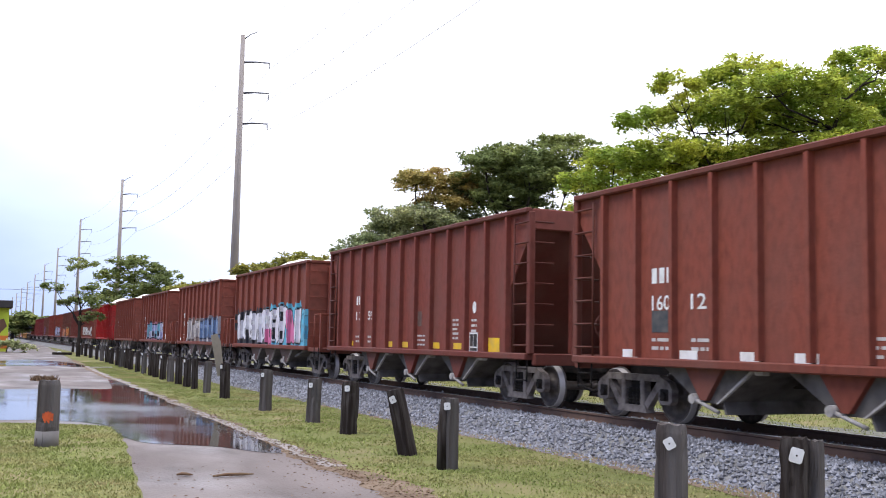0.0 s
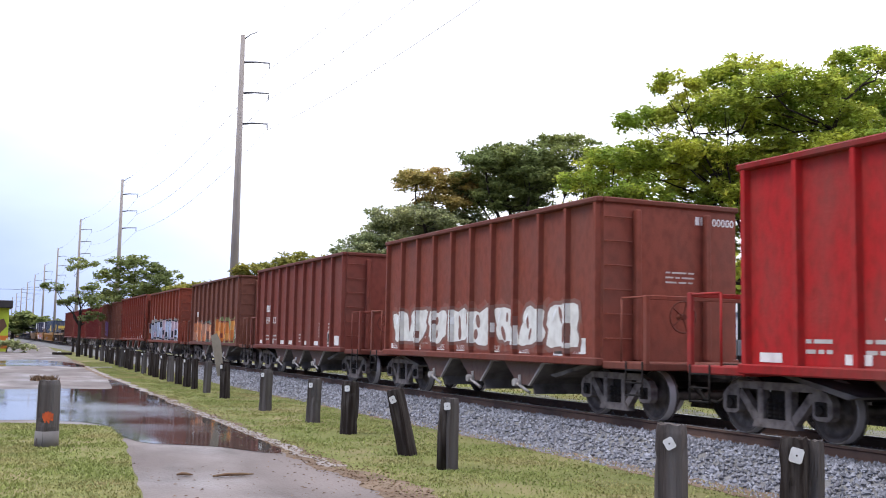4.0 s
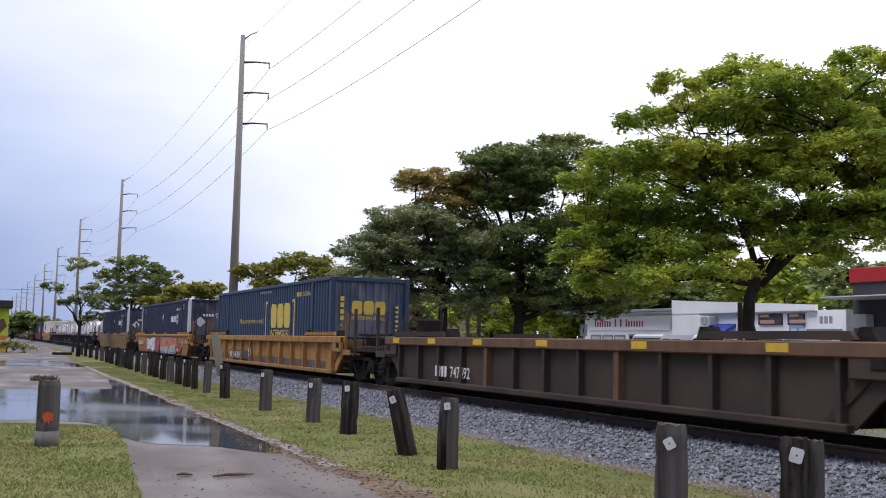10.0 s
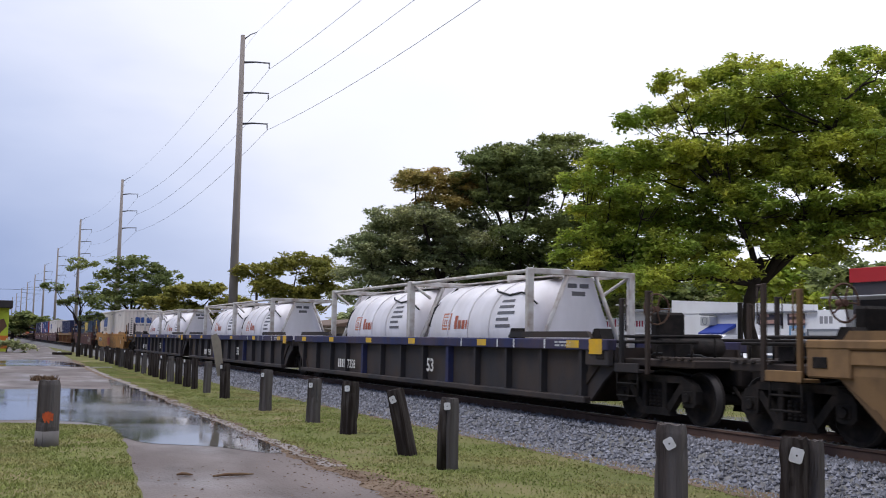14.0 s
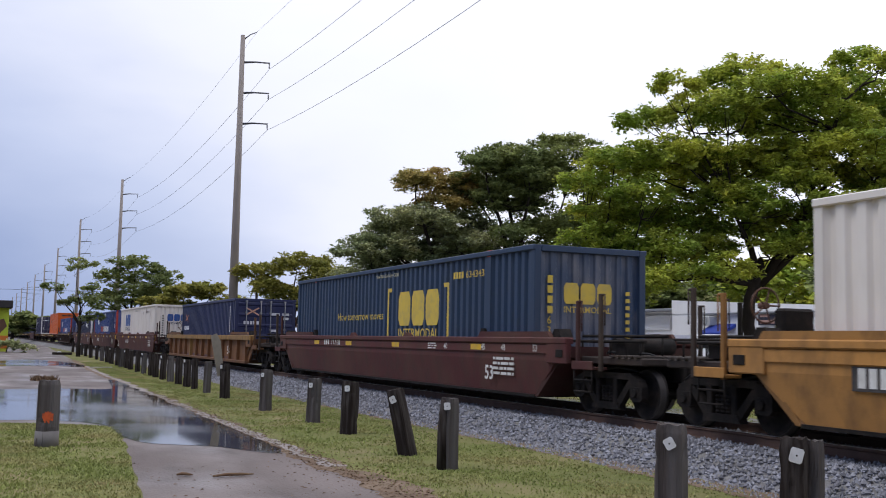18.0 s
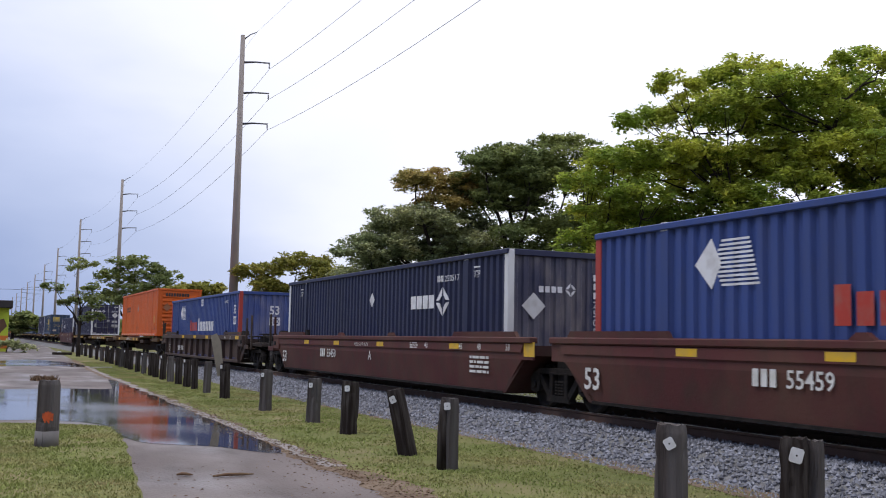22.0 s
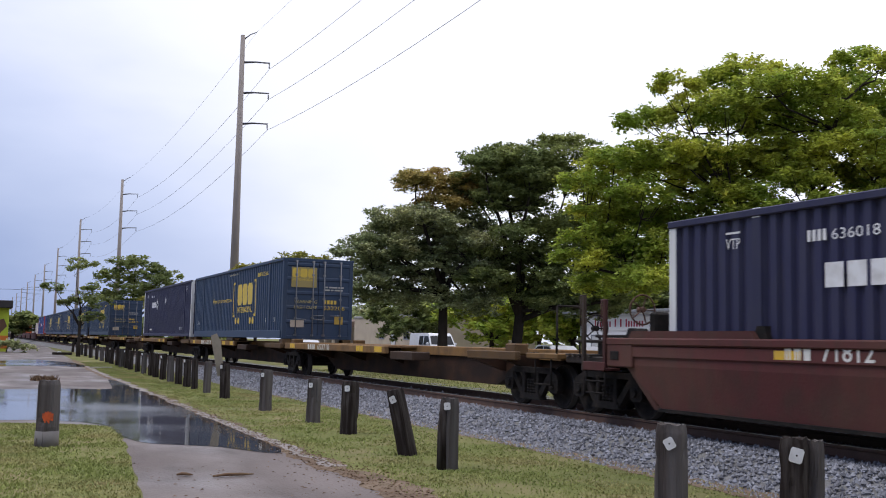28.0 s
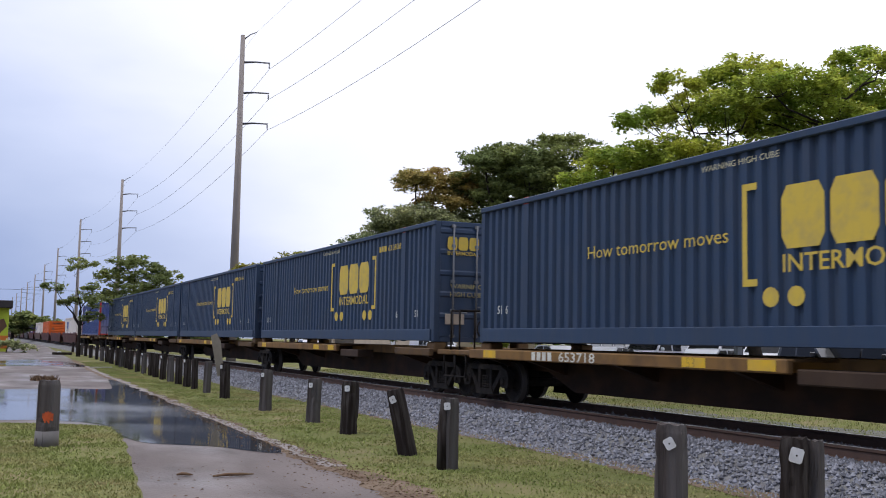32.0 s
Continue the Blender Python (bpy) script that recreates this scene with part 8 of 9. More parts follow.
def royal_box(s, z, number):
    W, R = (0.74, 0.73, 0.75), (0.42, 0.05, 0.035)
    box = container(s, z, 16.154, 2.896, (0.040, 0.070, 0.235), "royal-blue corrugated 53-foot container with red end posts", "plain", post=R, cap=(0.5, 0.5, 0.5), pitch=0.30, band=0.16)
    out = []
    for k in range(11):
        v = 0.06 + k * 0.065
        out.append((0.35 + 0.2 * abs(k - 5) / 5, 1.35 - 0.02 * k, v, v + 0.035))
    stencil(out, box, "side", WALL, 5.3, 1.78, W, "speed_lines", "white speed-line emblem")
    shape([[(0, 0.4), (0.38, 0.02), (0.6, 0.4), (0.38, 0.78)]], box, "side", WALL - 0.002, 5.35, 1.78, W, "emblem")
    stencil([(k * 0.36, k * 0.36 + 0.27, 0, 0.42 if k else 0.52) for k in range(5)], box, "side", WALL, 2.6, 1.25, R, "emblem", "plain red blocks")
    stencil([(k * 0.365, k * 0.365 + 0.25, 0, 0.44 if k else 0.6) for k in range(10)], box, "side", WALL, 0.55, 1.25, W, "emblem", "plain white blocks")
    stencil([(0, 0.5, 0, 0.34)], box, "side", WALL, 0.0, 2.44, W, "panel")
    lettering("110", box, "side", WALL - 0.003, -0.06, 2.5, 0.2, 0.36, (0.03, 0.05, 0.2), "mark")
    lettering(number, box, "side", WALL, -5.2, 2.45, 0.13, 0.75, W, "container_number", 0.0)
    for face, x, y, z0 in (("side", WALL, -7.0, 1.97), ("end", 0.0, -8.022, 1.95)):
        lettering("53", box, face, x, y, z0, 0.36, 0.42, W, "size_mark", 0.02)
        stencil([(0, 0.46, 0, 0.34)], box, face, x, y, z0 - 0.46, W, "panel")
        if face == "side":
            lettering("110", box, face, x - 0.003, y - 0.04, z0 - 0.40, 0.22, 0.36, (0.03, 0.05, 0.2), "mark")
        else:
            lettering("110", box, face, x + 0.04, y - 0.003, z0 - 0.40, 0.22, 0.36, (0.03, 0.05, 0.2), "mark")
    stencil(text_rows(6, 0.12, 1.0), box, "end", 0.9, -8.022, 1.5, (0.4, 0.4, 0.5), "small_print")
    return box


def orange_box(s, z):
    K = (0.05, 0.03, 0.025)
    box = container(s, z, 16.4, 2.896, (0.66, 0.122, 0.012), "bright orange corrugated 53-foot container", "slats", post=(0.62, 0.11, 0.010), post40=True, pitch=0.24, band=0.16)
    stencil([(k * 0.2, k * 0.2 + 0.15, 0, 0.2) for k in range(9)], box, "side", WALL, 5.72, 1.80, K, "emblem", "plain dark blocks")
    stencil([(0, 0.75, 0, 0.08), (0.85, 1.78, 0, 0.10)], box, "side", WALL, 5.74, 1.66, K, "emblem")
    for k in range(14):
        stencil([(0, 0.5, 0, 0.07)], box, "side", -1.337, 7.6 - k * 1.12, 0.06, (0.6, 0.42, 0.36), "reflector")
    ink = (0.16, 0.035, 0.015)
    lettering("HI-CUBE", box, "side", WALL, -6.72, 0.56, 0.14, 0.46, ink, "small_print", 0.0)
    lettering("CHASSIS REQUIRED", box, "side", WALL, -6.42, 0.38, 0.14, 1.08, ink, "small_print", 0.0)
    lettering("TOP LIFT ONLY", box, "side", WALL, 0.75, 0.42, 0.15, 1.2, ink, "small_print", 0.0)
    stencil([(0, 0.26, 0, 0.44)], box, "side", WALL, -6.78, 0.80, (0.62, 0.45, 0.10), "notice")
    shape([[(0.22, 0), (0.44, 0.27), (0.22, 0.54), (0, 0.27)]], box, "side", WALL, 0.35, 1.55, (0.36, 0.33, 0.31), "placard", "grey diamond placard")
    stencil([(0, 0.06, k * 0.12, k * 0.12 + 0.08) for k in range(8)], box, "side", WALL, -0.1, 1.65, ink, "small_print")
    e = -8.205
    stencil([(k * 0.16, k * 0.16 + 0.12, 0, 0.2) for k in range(9)], box, "end", -0.85, e, 2.42, K, "emblem", "plain dark blocks")
    shape([[(0.25, 0), (0.5, 0.25), (0.25, 0.5), (0, 0.25)]], box, "end", -1.0, e - 0.01, 1.5, (0.32, 0.12, 0.05), "placard")
    stencil([(0, 0.3, 0, 0.34)], box, "end", 0.1, e - 0.005, 0.65, (0.55, 0.4, 0.05), "placard")
    return box


def dark_box(s, z, colour=(0.020, 0.026, 0.085)):
    """40-foot shipping container with doors to the viewer's right."""
    W = (0.62, 0.62, 0.66)
    box = container(s, z, 12.192, 2.591, colour, "dark blue 40-foot shipping container with locking rods on its doors", "doors", post40=False, pitch=0.28, band=0.14)
    shape([stroke((0.1, 0.1), (0.85, 0.36), 0.03), stroke((0.1, 0.4), (0.8, 0.06), 0.03)], box, "side", WALL, 5.3, 1.66, (0.5, 0.17, 0.07), "emblem", "orange crossed emblem")
    stencil([(k * 0.27, k * 0.27 + 0.2, 0, 0.2) for k in range(5)], box, "side", WALL, 5.5, 1.28, W, "emblem")
    for k in range(10):
        stencil([(0, 0.12, 0, 0.09)], box, "side", WALL, -4.98, 2.2 - k * 0.115, W, "reporting_mark")
    e = -6.11
    shape([stroke((0.1, 0.1), (0.65, 0.4), 0.03), stroke((0.1, 0.4), (0.65, 0.1), 0.03)], box, "end", -0.95, e - 0.006, 1.8, (0.55, 0.3, 0.22), "emblem")
    stencil([(k * 0.14, k * 0.14 + 0.1, 0, 0.14) for k in range(5)], box, "end", -0.95, e - 0.006, 1.5, W, "emblem")
    for u, v, w, h in ((0.25, 1.9, 0.35, 0.1), (0.72, 1.9, 0.3, 0.1), (0.72, 1.72, 0.28, 0.1), (0.25, 1.2, 0.3, 0.1), (0.3, 0.7, 0.25, 0.35)):
        stencil([(0, w, 0, h)], box, "end", u, e - 0.006, v, W, "small_print")
    return box


def tank_box(s, z, mark):
    """20-foot tank in an open white frame."""
    T = rider("tank_container", "white 20-foot liquid tank in an open steel frame", "tank container", "tank containers on the train", s, z)
    H, h, r = 2.44, 3.03, 1.09
    WF = mat("frame_white", base=(0.60, 0.57, 0.53), rough=0.6, second=(0.22, 0.12, 0.07), scale=3.5, amount=0.75)
    b = Build()
    v, f = [], []
    prof = [(-2.62, 0.0), (-2.60, 0.45), (-2.50, 0.80), (-2.32, 1.0), (-2.1, r), (2.1, r), (2.32, 1.0), (2.50, 0.80), (2.60, 0.45), (2.62, 0.0)]
    n = 36
    for y, q in prof:
        for k in range(n):
            a = 2 * math.pi * k / n
            v.append((q * math.cos(a), y, 1.22 + q * math.sin(a)))
    for i in range(len(prof) - 1):
        for k in range(n):
            f.append((i * n + k, (i + 1) * n + k, (i + 1) * n + (k + 1) % n, i * n + (k + 1) % n))
    b.add(v, f, soft=True)
    part("tank_shell", b, TANKW, T)
    for y in (-1.05, 0.0, 1.05):
        b = Build()
        b.tube([(1.10 * math.cos(a), y, 1.22 + 1.10 * math.sin(a)) for a in [k * math.pi / 16 for k in range(33)]], 0.018, 5, caps=False)
        part("tank_band", b, TANKW, T)
    for e in (-1, 1):
        b = Build()
        for x in (-1.2, 1.2):
            b.box(x - 0.07, x + 0.07, e * h - 0.06, e * h + 0.06, 0, H, 0.012)
        b.box(-1.2, 1.2, e * h - 0.05, e * h + 0.05, H - 0.12, H, 0.012)
        b.box(-1.2, 1.2, e * h - 0.05, e * h + 0.05, 0, 0.14, 0.012)
        for x in (-1, 1):
            b.bar((x * 1.15, e * h, 0.38), (x * 0.32, e * h, H - 0.06), 0.045)
            b.bar((x * 1.15, e * h, 0.6), (x * 0.5, e * h, 0.1), 0.04)
            b.bar((x * 1.15, e * h, H - 0.1), (x * 0.95, e * h * 0.80, 2.0), 0.035)
        for k in range(4):
            b.bar((0.86, e * h - 0.02 * e, 0.5 + k * 0.42), (1.16, e * h - 0.02 * e, 0.5 + k * 0.42), 0.02)
        part("end_frame", b, WF, T)
        part("end_panel", Build().prism([(-1.10, 0.22), (1.10, 0.22), (0.34, H - 0.14), (-0.34, H - 0.14)], "y", e * (h - 0.12) - 0.012, e * (h - 0.12) + 0.012), TANKW, T)
    stencil([(0, 0.22, 0, 0.09), (0.28, 0.5, 0, 0.09), (0.1, 0.42, -0.16, -0.07)], T, "end", -0.26, -h + 0.105, H - 0.36, (0.12, 0.12, 0.13), "small_print")
    for x in (-1.2, 1.2):
        part("bottom_rail", Build().box(x - 0.05, x + 0.05, -h, h, 0.04, 0.14, 0.01), WF, T)
        part("top_rail", Build().tube([(x, -h, H - 0.06), (x, h, H - 0.06)], 0.04, 6), WF, T)
    b = Build()
    b.box(-0.28, 0.28, -2.4, 2.4, 2.34, 2.37)
    b.tube([(0, -0.4, 2.25), (0, -0.4, 2.46)], [0.28, 0.27], 14)
    b.tube([(0.25, 0.6, 2.25), (0.25, 0.6, 2.42)], [0.14, 0.13], 10)
    part("walkway", b, WF, T)
    b = Build()
    b.tube([(-0.72, -2.5, 1.75), (-0.86, -2.3, 1.95), (-0.80, -2.0, 2.0), (-0.83, -1.5, 1.96), (-0.78, -1.1, 2.02), (-0.72, -0.75, 2.07), (-0.66, -0.6, 2.12)], 0.022, 6)
    part("hose", b, RUBBER, T)
    b = Build()
    b.tube([(-0.45, 1.9, 2.24), (-0.98, 2.05, 1.75), (-1.10, 2.1, 1.3)], 0.025, 6)
    part("hose", b, RUBBER, T)
    b = Build()                  # painted marks follow the shell
    R2 = r + 0.006

    def on(y, ang):
        return (-R2 * math.cos(ang), y, 1.22 + R2 * math.sin(ang))
    O = (0.42, 0.10, 0.05)

    def patch(y0, y1, a0, a1, colour, name):
        q = Build()
        k = 4
        for i in range(k):
            u0, u1 = a0 + (a1 - a0) * i / k, a0 + (a1 - a0) * (i + 1) / k
            q.quad(on(y0, u0), on(y1, u0), on(y1, u1), on(y0, u1))
        part(name, q, MARK, T, colour=colour)
    patch(1.38, 0.94, 0.0, 0.36, (0.55, 0.22, 0.14), "emblem")
    patch(1.33, 0.99, 0.04, 0.32, (0.74, 0.72, 0.72), "emblem")
    for k in range(3):
        patch(1.28 - k * 0.1, 1.22 - k * 0.1, 0.06, 0.22, O, "emblem")
    for k in range(6 if mark == "long" else 4):
        patch(0.72 - k * 0.2, 0.57 - k * 0.2, 0.02, 0.30 if k == 0 else 0.2, O, "emblem")
    for k in range(5):
        patch(-1.35, -1.9 - 0.1 * (k % 3), 0.62 - k * 0.13, 0.56 - k * 0.13, (0.12, 0.12, 0.13), "small_print")
    return T


# ---- the train from the last hopper back ----
OCHRE = (0.41, 0.205, 0.055)
TAN = (0.29, 0.17, 0.075)
DARKBROWN = (0.098, 0.029, 0.028)


def make_intermodal():
    c = well_car(227.7, (0.052, 0.037, 0.031), "empty dark brown ribbed well car with yellow reflectors", half=8.1, ribbed=True, bogies=(-8.6, 8.6), band=(0.16, 0.085, 0.05))
    well_marks(c, None, "747492", 1, 4, 5.0)
    for u in (7.5, 5.3, 2.9, 0.2, -2.9, -6.0):
        stencil([(0, 0.42, 0, 0.12)], c, "side", -1.5045, u, 1.19, (0.72, 0.44, 0.02), "reflector")
    c = well_car(249.0, (0.43, 0.215, 0.06), "ochre-yellow ribbed well car carrying a container", ribbed=True)
    well_marks(c, (1.7, 0.55, 0.3), "467834", 2, 4, 4.85)
    stencil([(0, 3.4, 0, 0.32)], c, "side", -1.429, 4.95, 0.42, (0.05, 0.04, 0.04), "number_panel")
    slate_box(249.0, 0.285, "632896")
    c = well_car(272.35, (0.42, 0.20, 0.06), "ochre well car with red, white and silver graffiti", smooth=True)
    well_marks(c, (-7.2, 0.72, 0.26), "652454", 3, 4, 8.0, z=0.72)
    spray(c, 4.7, 0.3, 3.2, 0.92, 4, [(0.72, 0.70, 0.72), (0.66, 0.64, 0.68)], (0.02, 0.025, 0.05), (0.50, 0.05, 0.07), 201, x=-1.428, lean=0.12)
    spray(c, 1.4, 0.3, 1.5, 0.85, 2, [(0.36, 0.05, 0.05), (0.42, 0.10, 0.07)], (0.12, 0.03, 0.03), (0.40, 0.09, 0.06), 203, x=-1.428)
    spray(c, -0.5, 0.27, 5.0, 1.0, 7, [(0.66, 0.17, 0.08), (0.70, 0.22, 0.10)], (0.04, 0.025, 0.025), (0.16, 0.36, 0.58), 202, x=-1.430, under=(0.50, 0.44, 0.38))
    spray(c, -5.4, 0.42, 1.5, 0.5, 1, [(0.34, 0.05, 0.05)], (0.30, 0.06, 0.05), (0.38, 0.10, 0.06), 204, x=-1.428)
    for yy, zz, s2 in ((-6.0, 0.34, 0.5), (-8.3, 0.78, 0.6)):
        tag(c, yy, zz, s2, 0.3, (0.75, 0.73, 0.72), 206, x=-1.4575, n=9)
    navy_box(272.35, 0.285, "246599")
    c = well_car(295.85, TAN, "faded tan well car with a shaded lower side")
    tag(c, 7.0, 1.06, 3.0, 0.2, (0.16, 0.28, 0.36), 205, x=-1.457, n=24)
    navy_box(295.85, 0.285, "265953")
    blue, grey = (0.028, 0.034, 0.10), (0.038, 0.035, 0.037)
    for k, s in enumerate((319.2, 338.65, 358.05)):
        c = well_car(s, grey, "dark grey ribbed well platform with a blue top chord", half=9.3, ribbed=True, ends=(k == 0, k == 2), bogies=(-10.0 if k == 0 else None, 10.0 if k == 2 else 9.72), band=blue, brake=-1)
        well_marks(c, (-1.6, 0.55, 0.3), "7358", k, 4, 4.9)
        for u in (8.4, 5.6, 2.4, -0.6, -4.4, -8.0):
            stencil([(0, 0.42, 0, 0.13)], c, "side", -1.5045, u, 1.18, (0.72, 0.44, 0.03), "reflector")
        for u in (-3.6, -5.3, -6.0, -7.2):
            stencil([(0, 0.05, 0, 0.17)], c, "side", -1.5045, u, 1.155, (0.7, 0.7, 0.7), "size_tick")
        stencil([(0, 0.4, 0, 0.26)], c, "side", -1.5045, -8.75, 1.08, (0.74, 0.42, 0.02), "reflector")
        stencil(text_rows(2, 0.55, 0.12), c, "side", -1.5045, -7.6, 1.2, (0.6, 0.6, 0.62), "small_print")
        for j, q in enumerate((1, -1)):
            tank_box(s + q * 3.07, 0.3, "long" if k == 2 else "short")
    c = well_car(381.75, (0.50, 0.24, 0.065), "ochre-yellow well car with red block lettering")
    stencil([(0, 1.95, 0, 0.30)], c, "side", -1.4275, 7.35, 0.74, (0.05, 0.045, 0.045), "number_panel")
    well_marks(c, (-7.2, 0.62, 0.28), "652196", 5, 4, 7.25, z=0.78)
    for k in range(3):
        u = k * 0.62
        shape([[(u + 0.12, 0), (u + 0.46, 0), (u + 0.52, 0.30), (u + 0.50, 0.56), (u, 0.56), (u + 0.06, 0.30)]], c, "side", -1.4285, 1.25, 0.48, (0.40, 0.06, 0.03), "emblem", "plain red block")
    ink = (0.045, 0.028, 0.018)
    for path in ([(0, 0), (0.55, 1.0), (1.15, 0), (0, 0)], [(0.32, 0.62), (0.55, 0.72), (0.80, 0.62)], [(0.14, 0.25), (0.4, 0.55), (0.75, 0.55), (1.0, 0.25), (0.6, 0.18), (0.14, 0.25)],
                 [(0.28, 0.3), (0.38, 0.48), (0.46, 0.28), (0.56, 0.5), (0.64, 0.28), (0.74, 0.48), (0.84, 0.3)], [(0.15, 0.0), (0.3, 0.12), (0.85, 0.12), (1.0, 0.0)]):
        ribbon(c, path, 0.014, ink, -1.4285, 2.75, 0.30)
    for path in ([(0, 0.4), (0.05, 0), (0.25, 0.38), (0.3, 0.02)], [(0.38, 0), (0.5, 0.4), (0.62, 0.02), (0.44, 0.18)], [(0.68, 0.38), (0.95, 0.4)], [(0.8, 0.4), (0.82, 0)],
                 [(1.2, 0.4), (1.0, 0.36), (1.02, 0.2), (1.2, 0.18), (1.0, 0.02)]):
        ribbon(c, path, 0.016, ink, -1.4285, 4.5, 0.40)
    for cu, cv, ra, rb in ((-1.15, 0.78, 0.33, 0.47), (-1.62, 0.98, 0.25, 0.25), (-1.85, 0.62, 0.30, 0.36), (-2.25, 0.95, 0.36, 0.30), (-2.45, 0.66, 0.2, 0.42), (-2.95, 0.78, 0.3, 0.46), (-3.4, 0.9, 0.34, 0.34), (-3.75, 0.6, 0.4, 0.3)):
        ribbon(c, [(ra * (1 + 0.12 * math.sin(3 * q + cu)) * math.cos(q), rb * math.sin(q)) for q in [k * 0.3142 for k in range(21)]], 0.011, ink, -1.4285, cu, cv)
    white_box(381.75, 0.285, "937845")
    c = well_car(405.2, DARKBROWN, "dark brown well car with white data markings")
    sill_marks(c)
    well_marks(c, (-6.3, 0.5, 0.28), "71718", 6, 3, 4.6, x=-1.4575, z=1.09)
    slate_box(405.2, 0.285, "634343")
    c = well_car(428.6, (0.20, 0.088, 0.036), "rust-stained ochre ribbed well car", ribbed=True, band=(0.30, 0.17, 0.055))
    well_marks(c, (-5.4, 0.55, 0.34), None, 7, 0)
    dark_box(428.6, 0.31)
    for k, (s, letter) in enumerate(((452.1, "B"), (471.3, "C"), (490.7, "A"))):
        c = well_car(s, DARKBROWN, "dark brown articulated well platform with white data markings", half=9.35, ends=(k == 0, k == 2), bogies=(-10.1 if k == 0 else None, 10.1 if k == 2 else 9.72))
        sill_marks(c)
        well_marks(c, (8.2, 0.48, 0.36), "55459", 8, 3, 3.95, z=0.72)
        lettering("WELL LD LMT 118,700", c, "side", -1.4585, 0.75, 1.09, 0.09, 1.1, (0.66, 0.63, 0.58), "small_print", 0.0)
        lettering(letter, c, "side", -1.4285, -0.3, 0.72, 0.24, None, (0.72, 0.7, 0.66), "unit_letter")
    white_box(452.1, 0.285, "932484", True)
    royal_box(471.3, 0.285, "681591")
    navy_box(490.7, 0.285, "250517")
    c = well_car(514.3, (0.068, 0.043, 0.036), "dark brown ribbed well car with white figures", ribbed=True)
    well_marks(c, (7.6, 0.5, 0.34), "73408", 9, 3, 5.0, z=0.55)
    for u, t in ((-3.6, "40"), (-6.4, "48"), (-7.4, "53")):
        lettering(t, c, "side", -1.5045, u, 1.18, 0.13, None, (0.7, 0.68, 0.64), "size_mark")
    for u in (3.6, 0.5, -2.4, -4.4, -8.4):
        stencil([(0, 0.6, 0, 0.14)], c, "side", -1.5045, u, 1.17, (0.7, 0.42, 0.03), "reflector")
    royal_box(514.3, 0.285, "664500")
    sp = (0.30, 0.16, 0.052)
    for k, s in enumerate((535.7, 555.3, 574.9)):
        c = spine_unit(s, sp, "weathered ochre spine car platform" + (", empty" if k == 1 else " under a container"), (k == 0, k == 2), (-7.6 if k == 0 else None, 9.3 if k == 2 else 9.8), 19.4, hitch=-7.9 if k == 1 else None)
        if k == 0:
            stencil([(k2 * 0.17, k2 * 0.17 + 0.12, 0, 0.15) for k2 in range(4)], c, "side", -1.4245, 4.3, 0.92, (0.7, 0.68, 0.6), "reporting_mark")
            lettering("370758", c, "side", -1.4245, 3.5, 0.92, 0.16, 1.0, (0.7, 0.68, 0.6), "car_number")
        if k == 1:
            stencil([(0, 0.22, 0, 0.14), (0.3, 0.55, 0, 0.14), (0.62, 0.85, 0, 0.14)], c, "side", -1.4245, 4.6, 0.93, (0.62, 0.60, 0.54), "small_print")
            lettering("ALL PURPOSE SPINE CAR", c, "side", -1.4245, 3.65, 0.93, 0.14, 2.3, (0.66, 0.64, 0.58), "lettering", 0.0)
    orange_box(535.7, 1.235)
    navy_box(574.9, 1.235, "268692", flip=True, colour=(0.026, 0.025, 0.066))
    c = well_car(595.8, DARKBROWN, "dark brown well car with white data markings")
    sill_marks(c)
    well_marks(c, (-3.6, 0.45, 0.34), "71812", 10, 3, 5.4, x=-1.4575, z=1.09)
    navy_box(595.8, 0.285, "636018", flip=True, colour=(0.026, 0.025, 0.066))
    for k, s in enumerate((617.0, 634.25, 651.45, 669.0, 686.8)):
        c = spine_unit(s, sp, "weathered ochre spine car platform" + (", empty" if k in (0, 3) else " under a container"), (k == 0, k == 4), (-8.3 if k == 0 else None, 8.3 if k == 4 else 8.7), 17.4)
        if k in (0, 1, 4):
            stencil([(j * 0.2, j * 0.2 + 0.14, 0, 0.16) for j in range(4)], c, "side", -1.4245, 5.6, 0.92, (0.7, 0.68, 0.6), "reporting_mark")
            lettering("653718", c, "side", -1.4245, 4.6, 0.92, 0.17, 1.2, (0.7, 0.68, 0.6), "car_number")
        lettering("53", c, "side", -1.4245, 0.9, 0.92, 0.16, None, (0.12, 0.09, 0.05), "size_mark")
    slate_box(634.25, 1.235, "632206", "doors", True)
    navy_box(651.45, 1.235, "259710", flip=True, colour=(0.026, 0.025, 0.066))
    slate_box(686.8, 1.235, "633075", "doors", True)
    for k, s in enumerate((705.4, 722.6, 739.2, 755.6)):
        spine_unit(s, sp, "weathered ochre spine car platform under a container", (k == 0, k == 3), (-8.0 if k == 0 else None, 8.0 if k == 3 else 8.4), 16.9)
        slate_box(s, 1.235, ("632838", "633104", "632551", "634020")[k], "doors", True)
    # far tail of the train
    s = 779.0
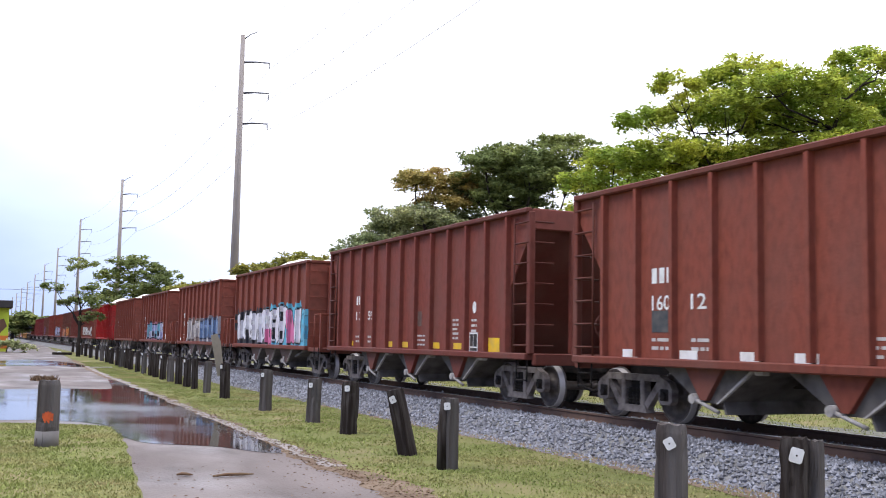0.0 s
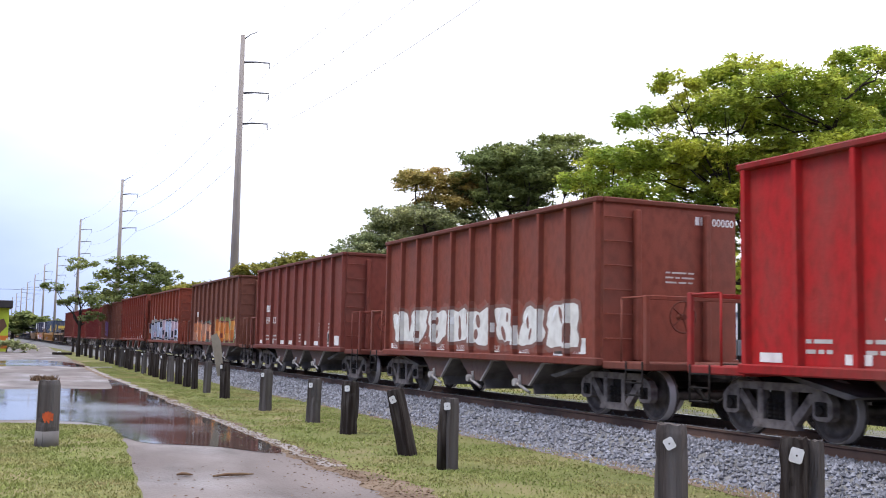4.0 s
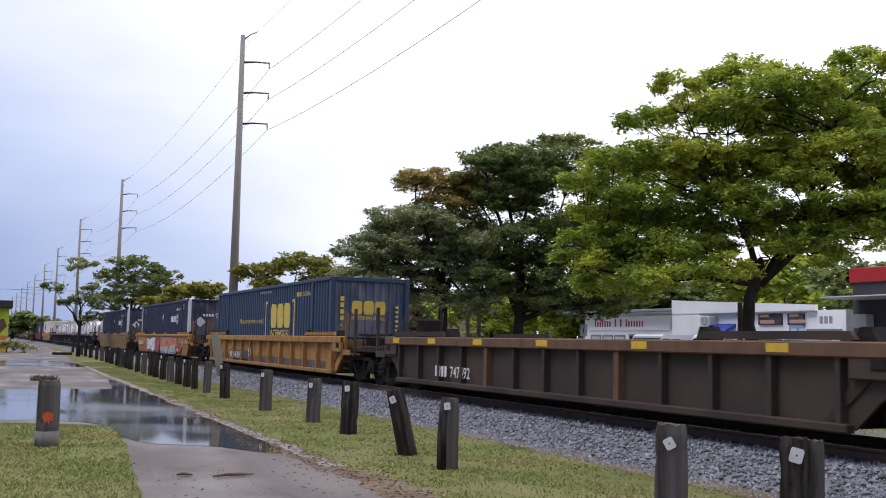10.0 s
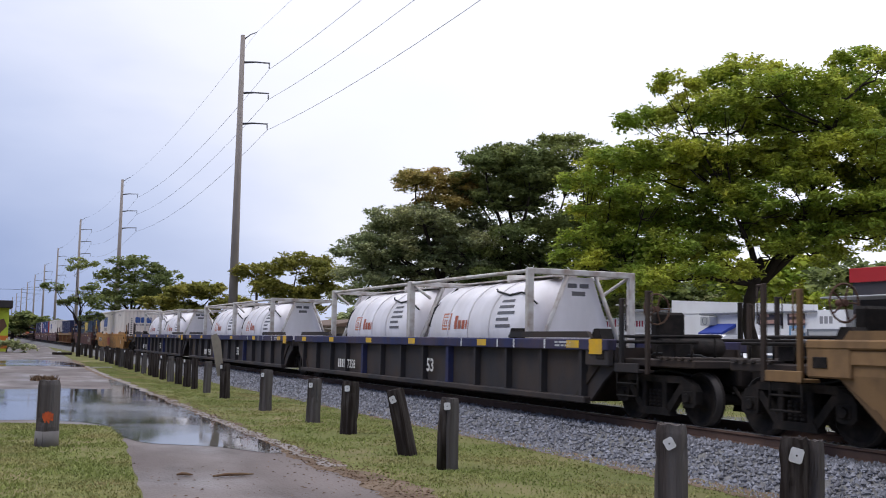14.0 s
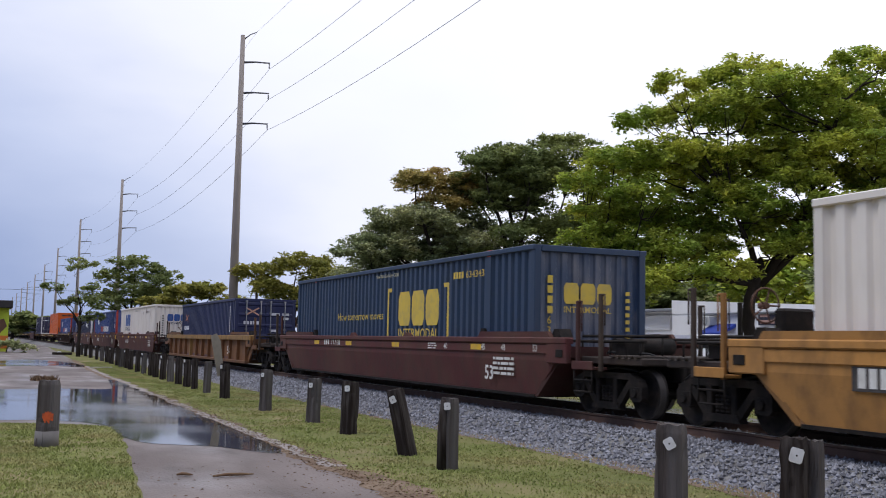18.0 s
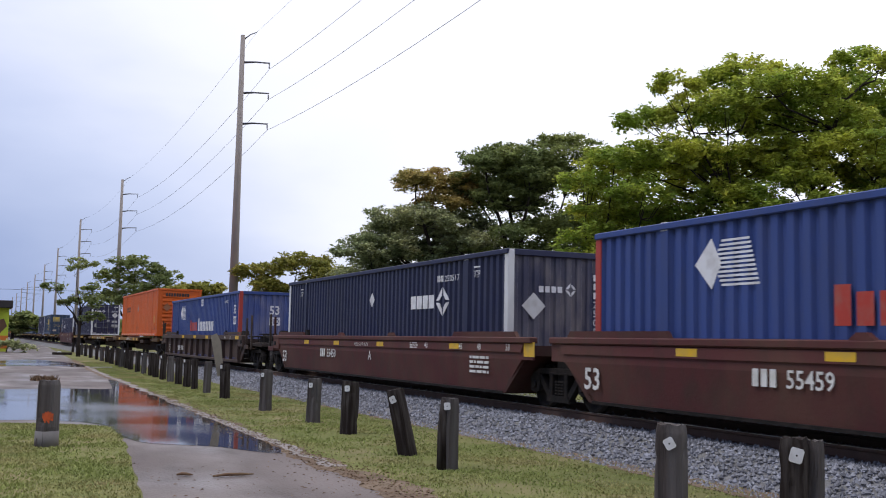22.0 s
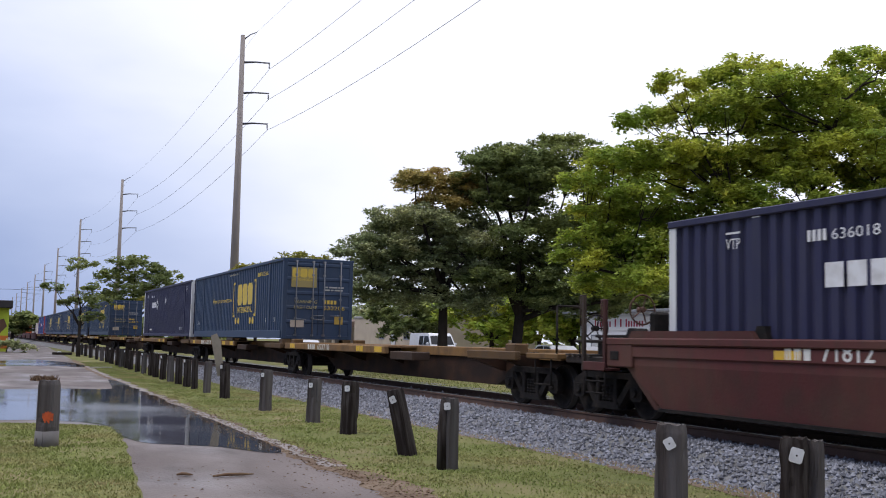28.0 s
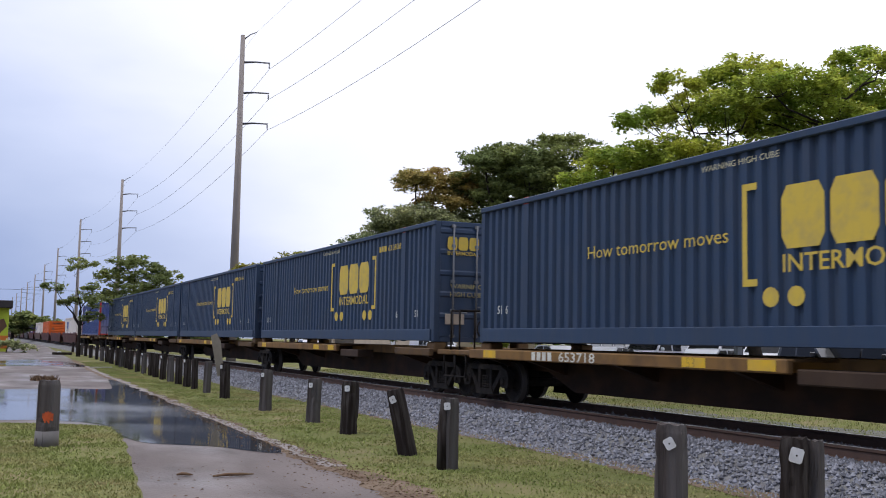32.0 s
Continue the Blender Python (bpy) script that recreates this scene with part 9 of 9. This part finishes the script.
    spine_unit(s, sp, "weathered ochre spine car platform under a container", (True, True), (-8.0, 8.0), 17.0)
    royal_box(s, 1.235, "665212")
    tail = [("w", DARKBROWN, "white"), ("w", DARKBROWN, None), ("w", DARKBROWN, "orange"), ("w", (0.13, 0.075, 0.06), "white"), ("w", DARKBROWN, "royal"), ("w", grey, "navy"), ("w", DARKBROWN, "royal"),
            ("w", grey, "tank"), ("w", TAN, "white"), ("w", OCHRE, None), ("w", DARKBROWN, "navy"), ("w", DARKBROWN, "slate"), ("w", OCHRE, "navy"), ("w", DARKBROWN, "white")]
    s += 11.0
    for k, (_, colour, load) in enumerate(tail):
        s += 11.75
        well_car(s, colour, "weathered well car far down the train", plain=True)
        if load == "white":
            white_box(s, 0.285, "930112")
        elif load == "royal":
            royal_box(s, 0.285, "661842")
        elif load == "navy":
            navy_box(s, 0.285, "246120")
        elif load == "slate":
            slate_box(s, 0.285, "632911")
        elif load == "orange":
            orange_box(s, 0.285)
        elif load == "tank":
            for q in (-1, 1):
                tank_box(s + q * 3.07, 0.3, "short")
        s += 11.75


make_intermodal()


# ---- all that moves ----
def motions():
    """The train runs by at an even speed; its wheels turn while they pass close to the lane."""
    for ob, s, z in MOVERS:
        walk(ob, [(t, pose(TRACK_X, s - SPEED * t, z)) for t in (0.0, 16.0, 32.0)])
    step = 84.0           # degrees of turn from one picture to the next
    for w, k, s in WHEELSETS:
        t0, t1 = max(0.0, (s - 34) / SPEED), min(32.0, (s - 5) / SPEED)
        if t1 <= 0 or t0 >= 32:
            walk(w, [(0.0, pose(0, k, R_WHEEL)), (32.0, pose(0, k, R_WHEEL))])
            continue
        f0, f1 = round(t0 * FPS), round(t1 * FPS)
        rows = [] if f0 <= 0 else [(0.0, pose(0, k, R_WHEEL))]
        n = 0
        for f in range(max(0, f0), f1 + 1):
            rows.append((f / FPS, pose(0, k, R_WHEEL, step * n)))
            n += 1
        if f1 < 32 * FPS:
            rows.append((32.0, rows[-1][1]))
        walk(w, rows)


motions()
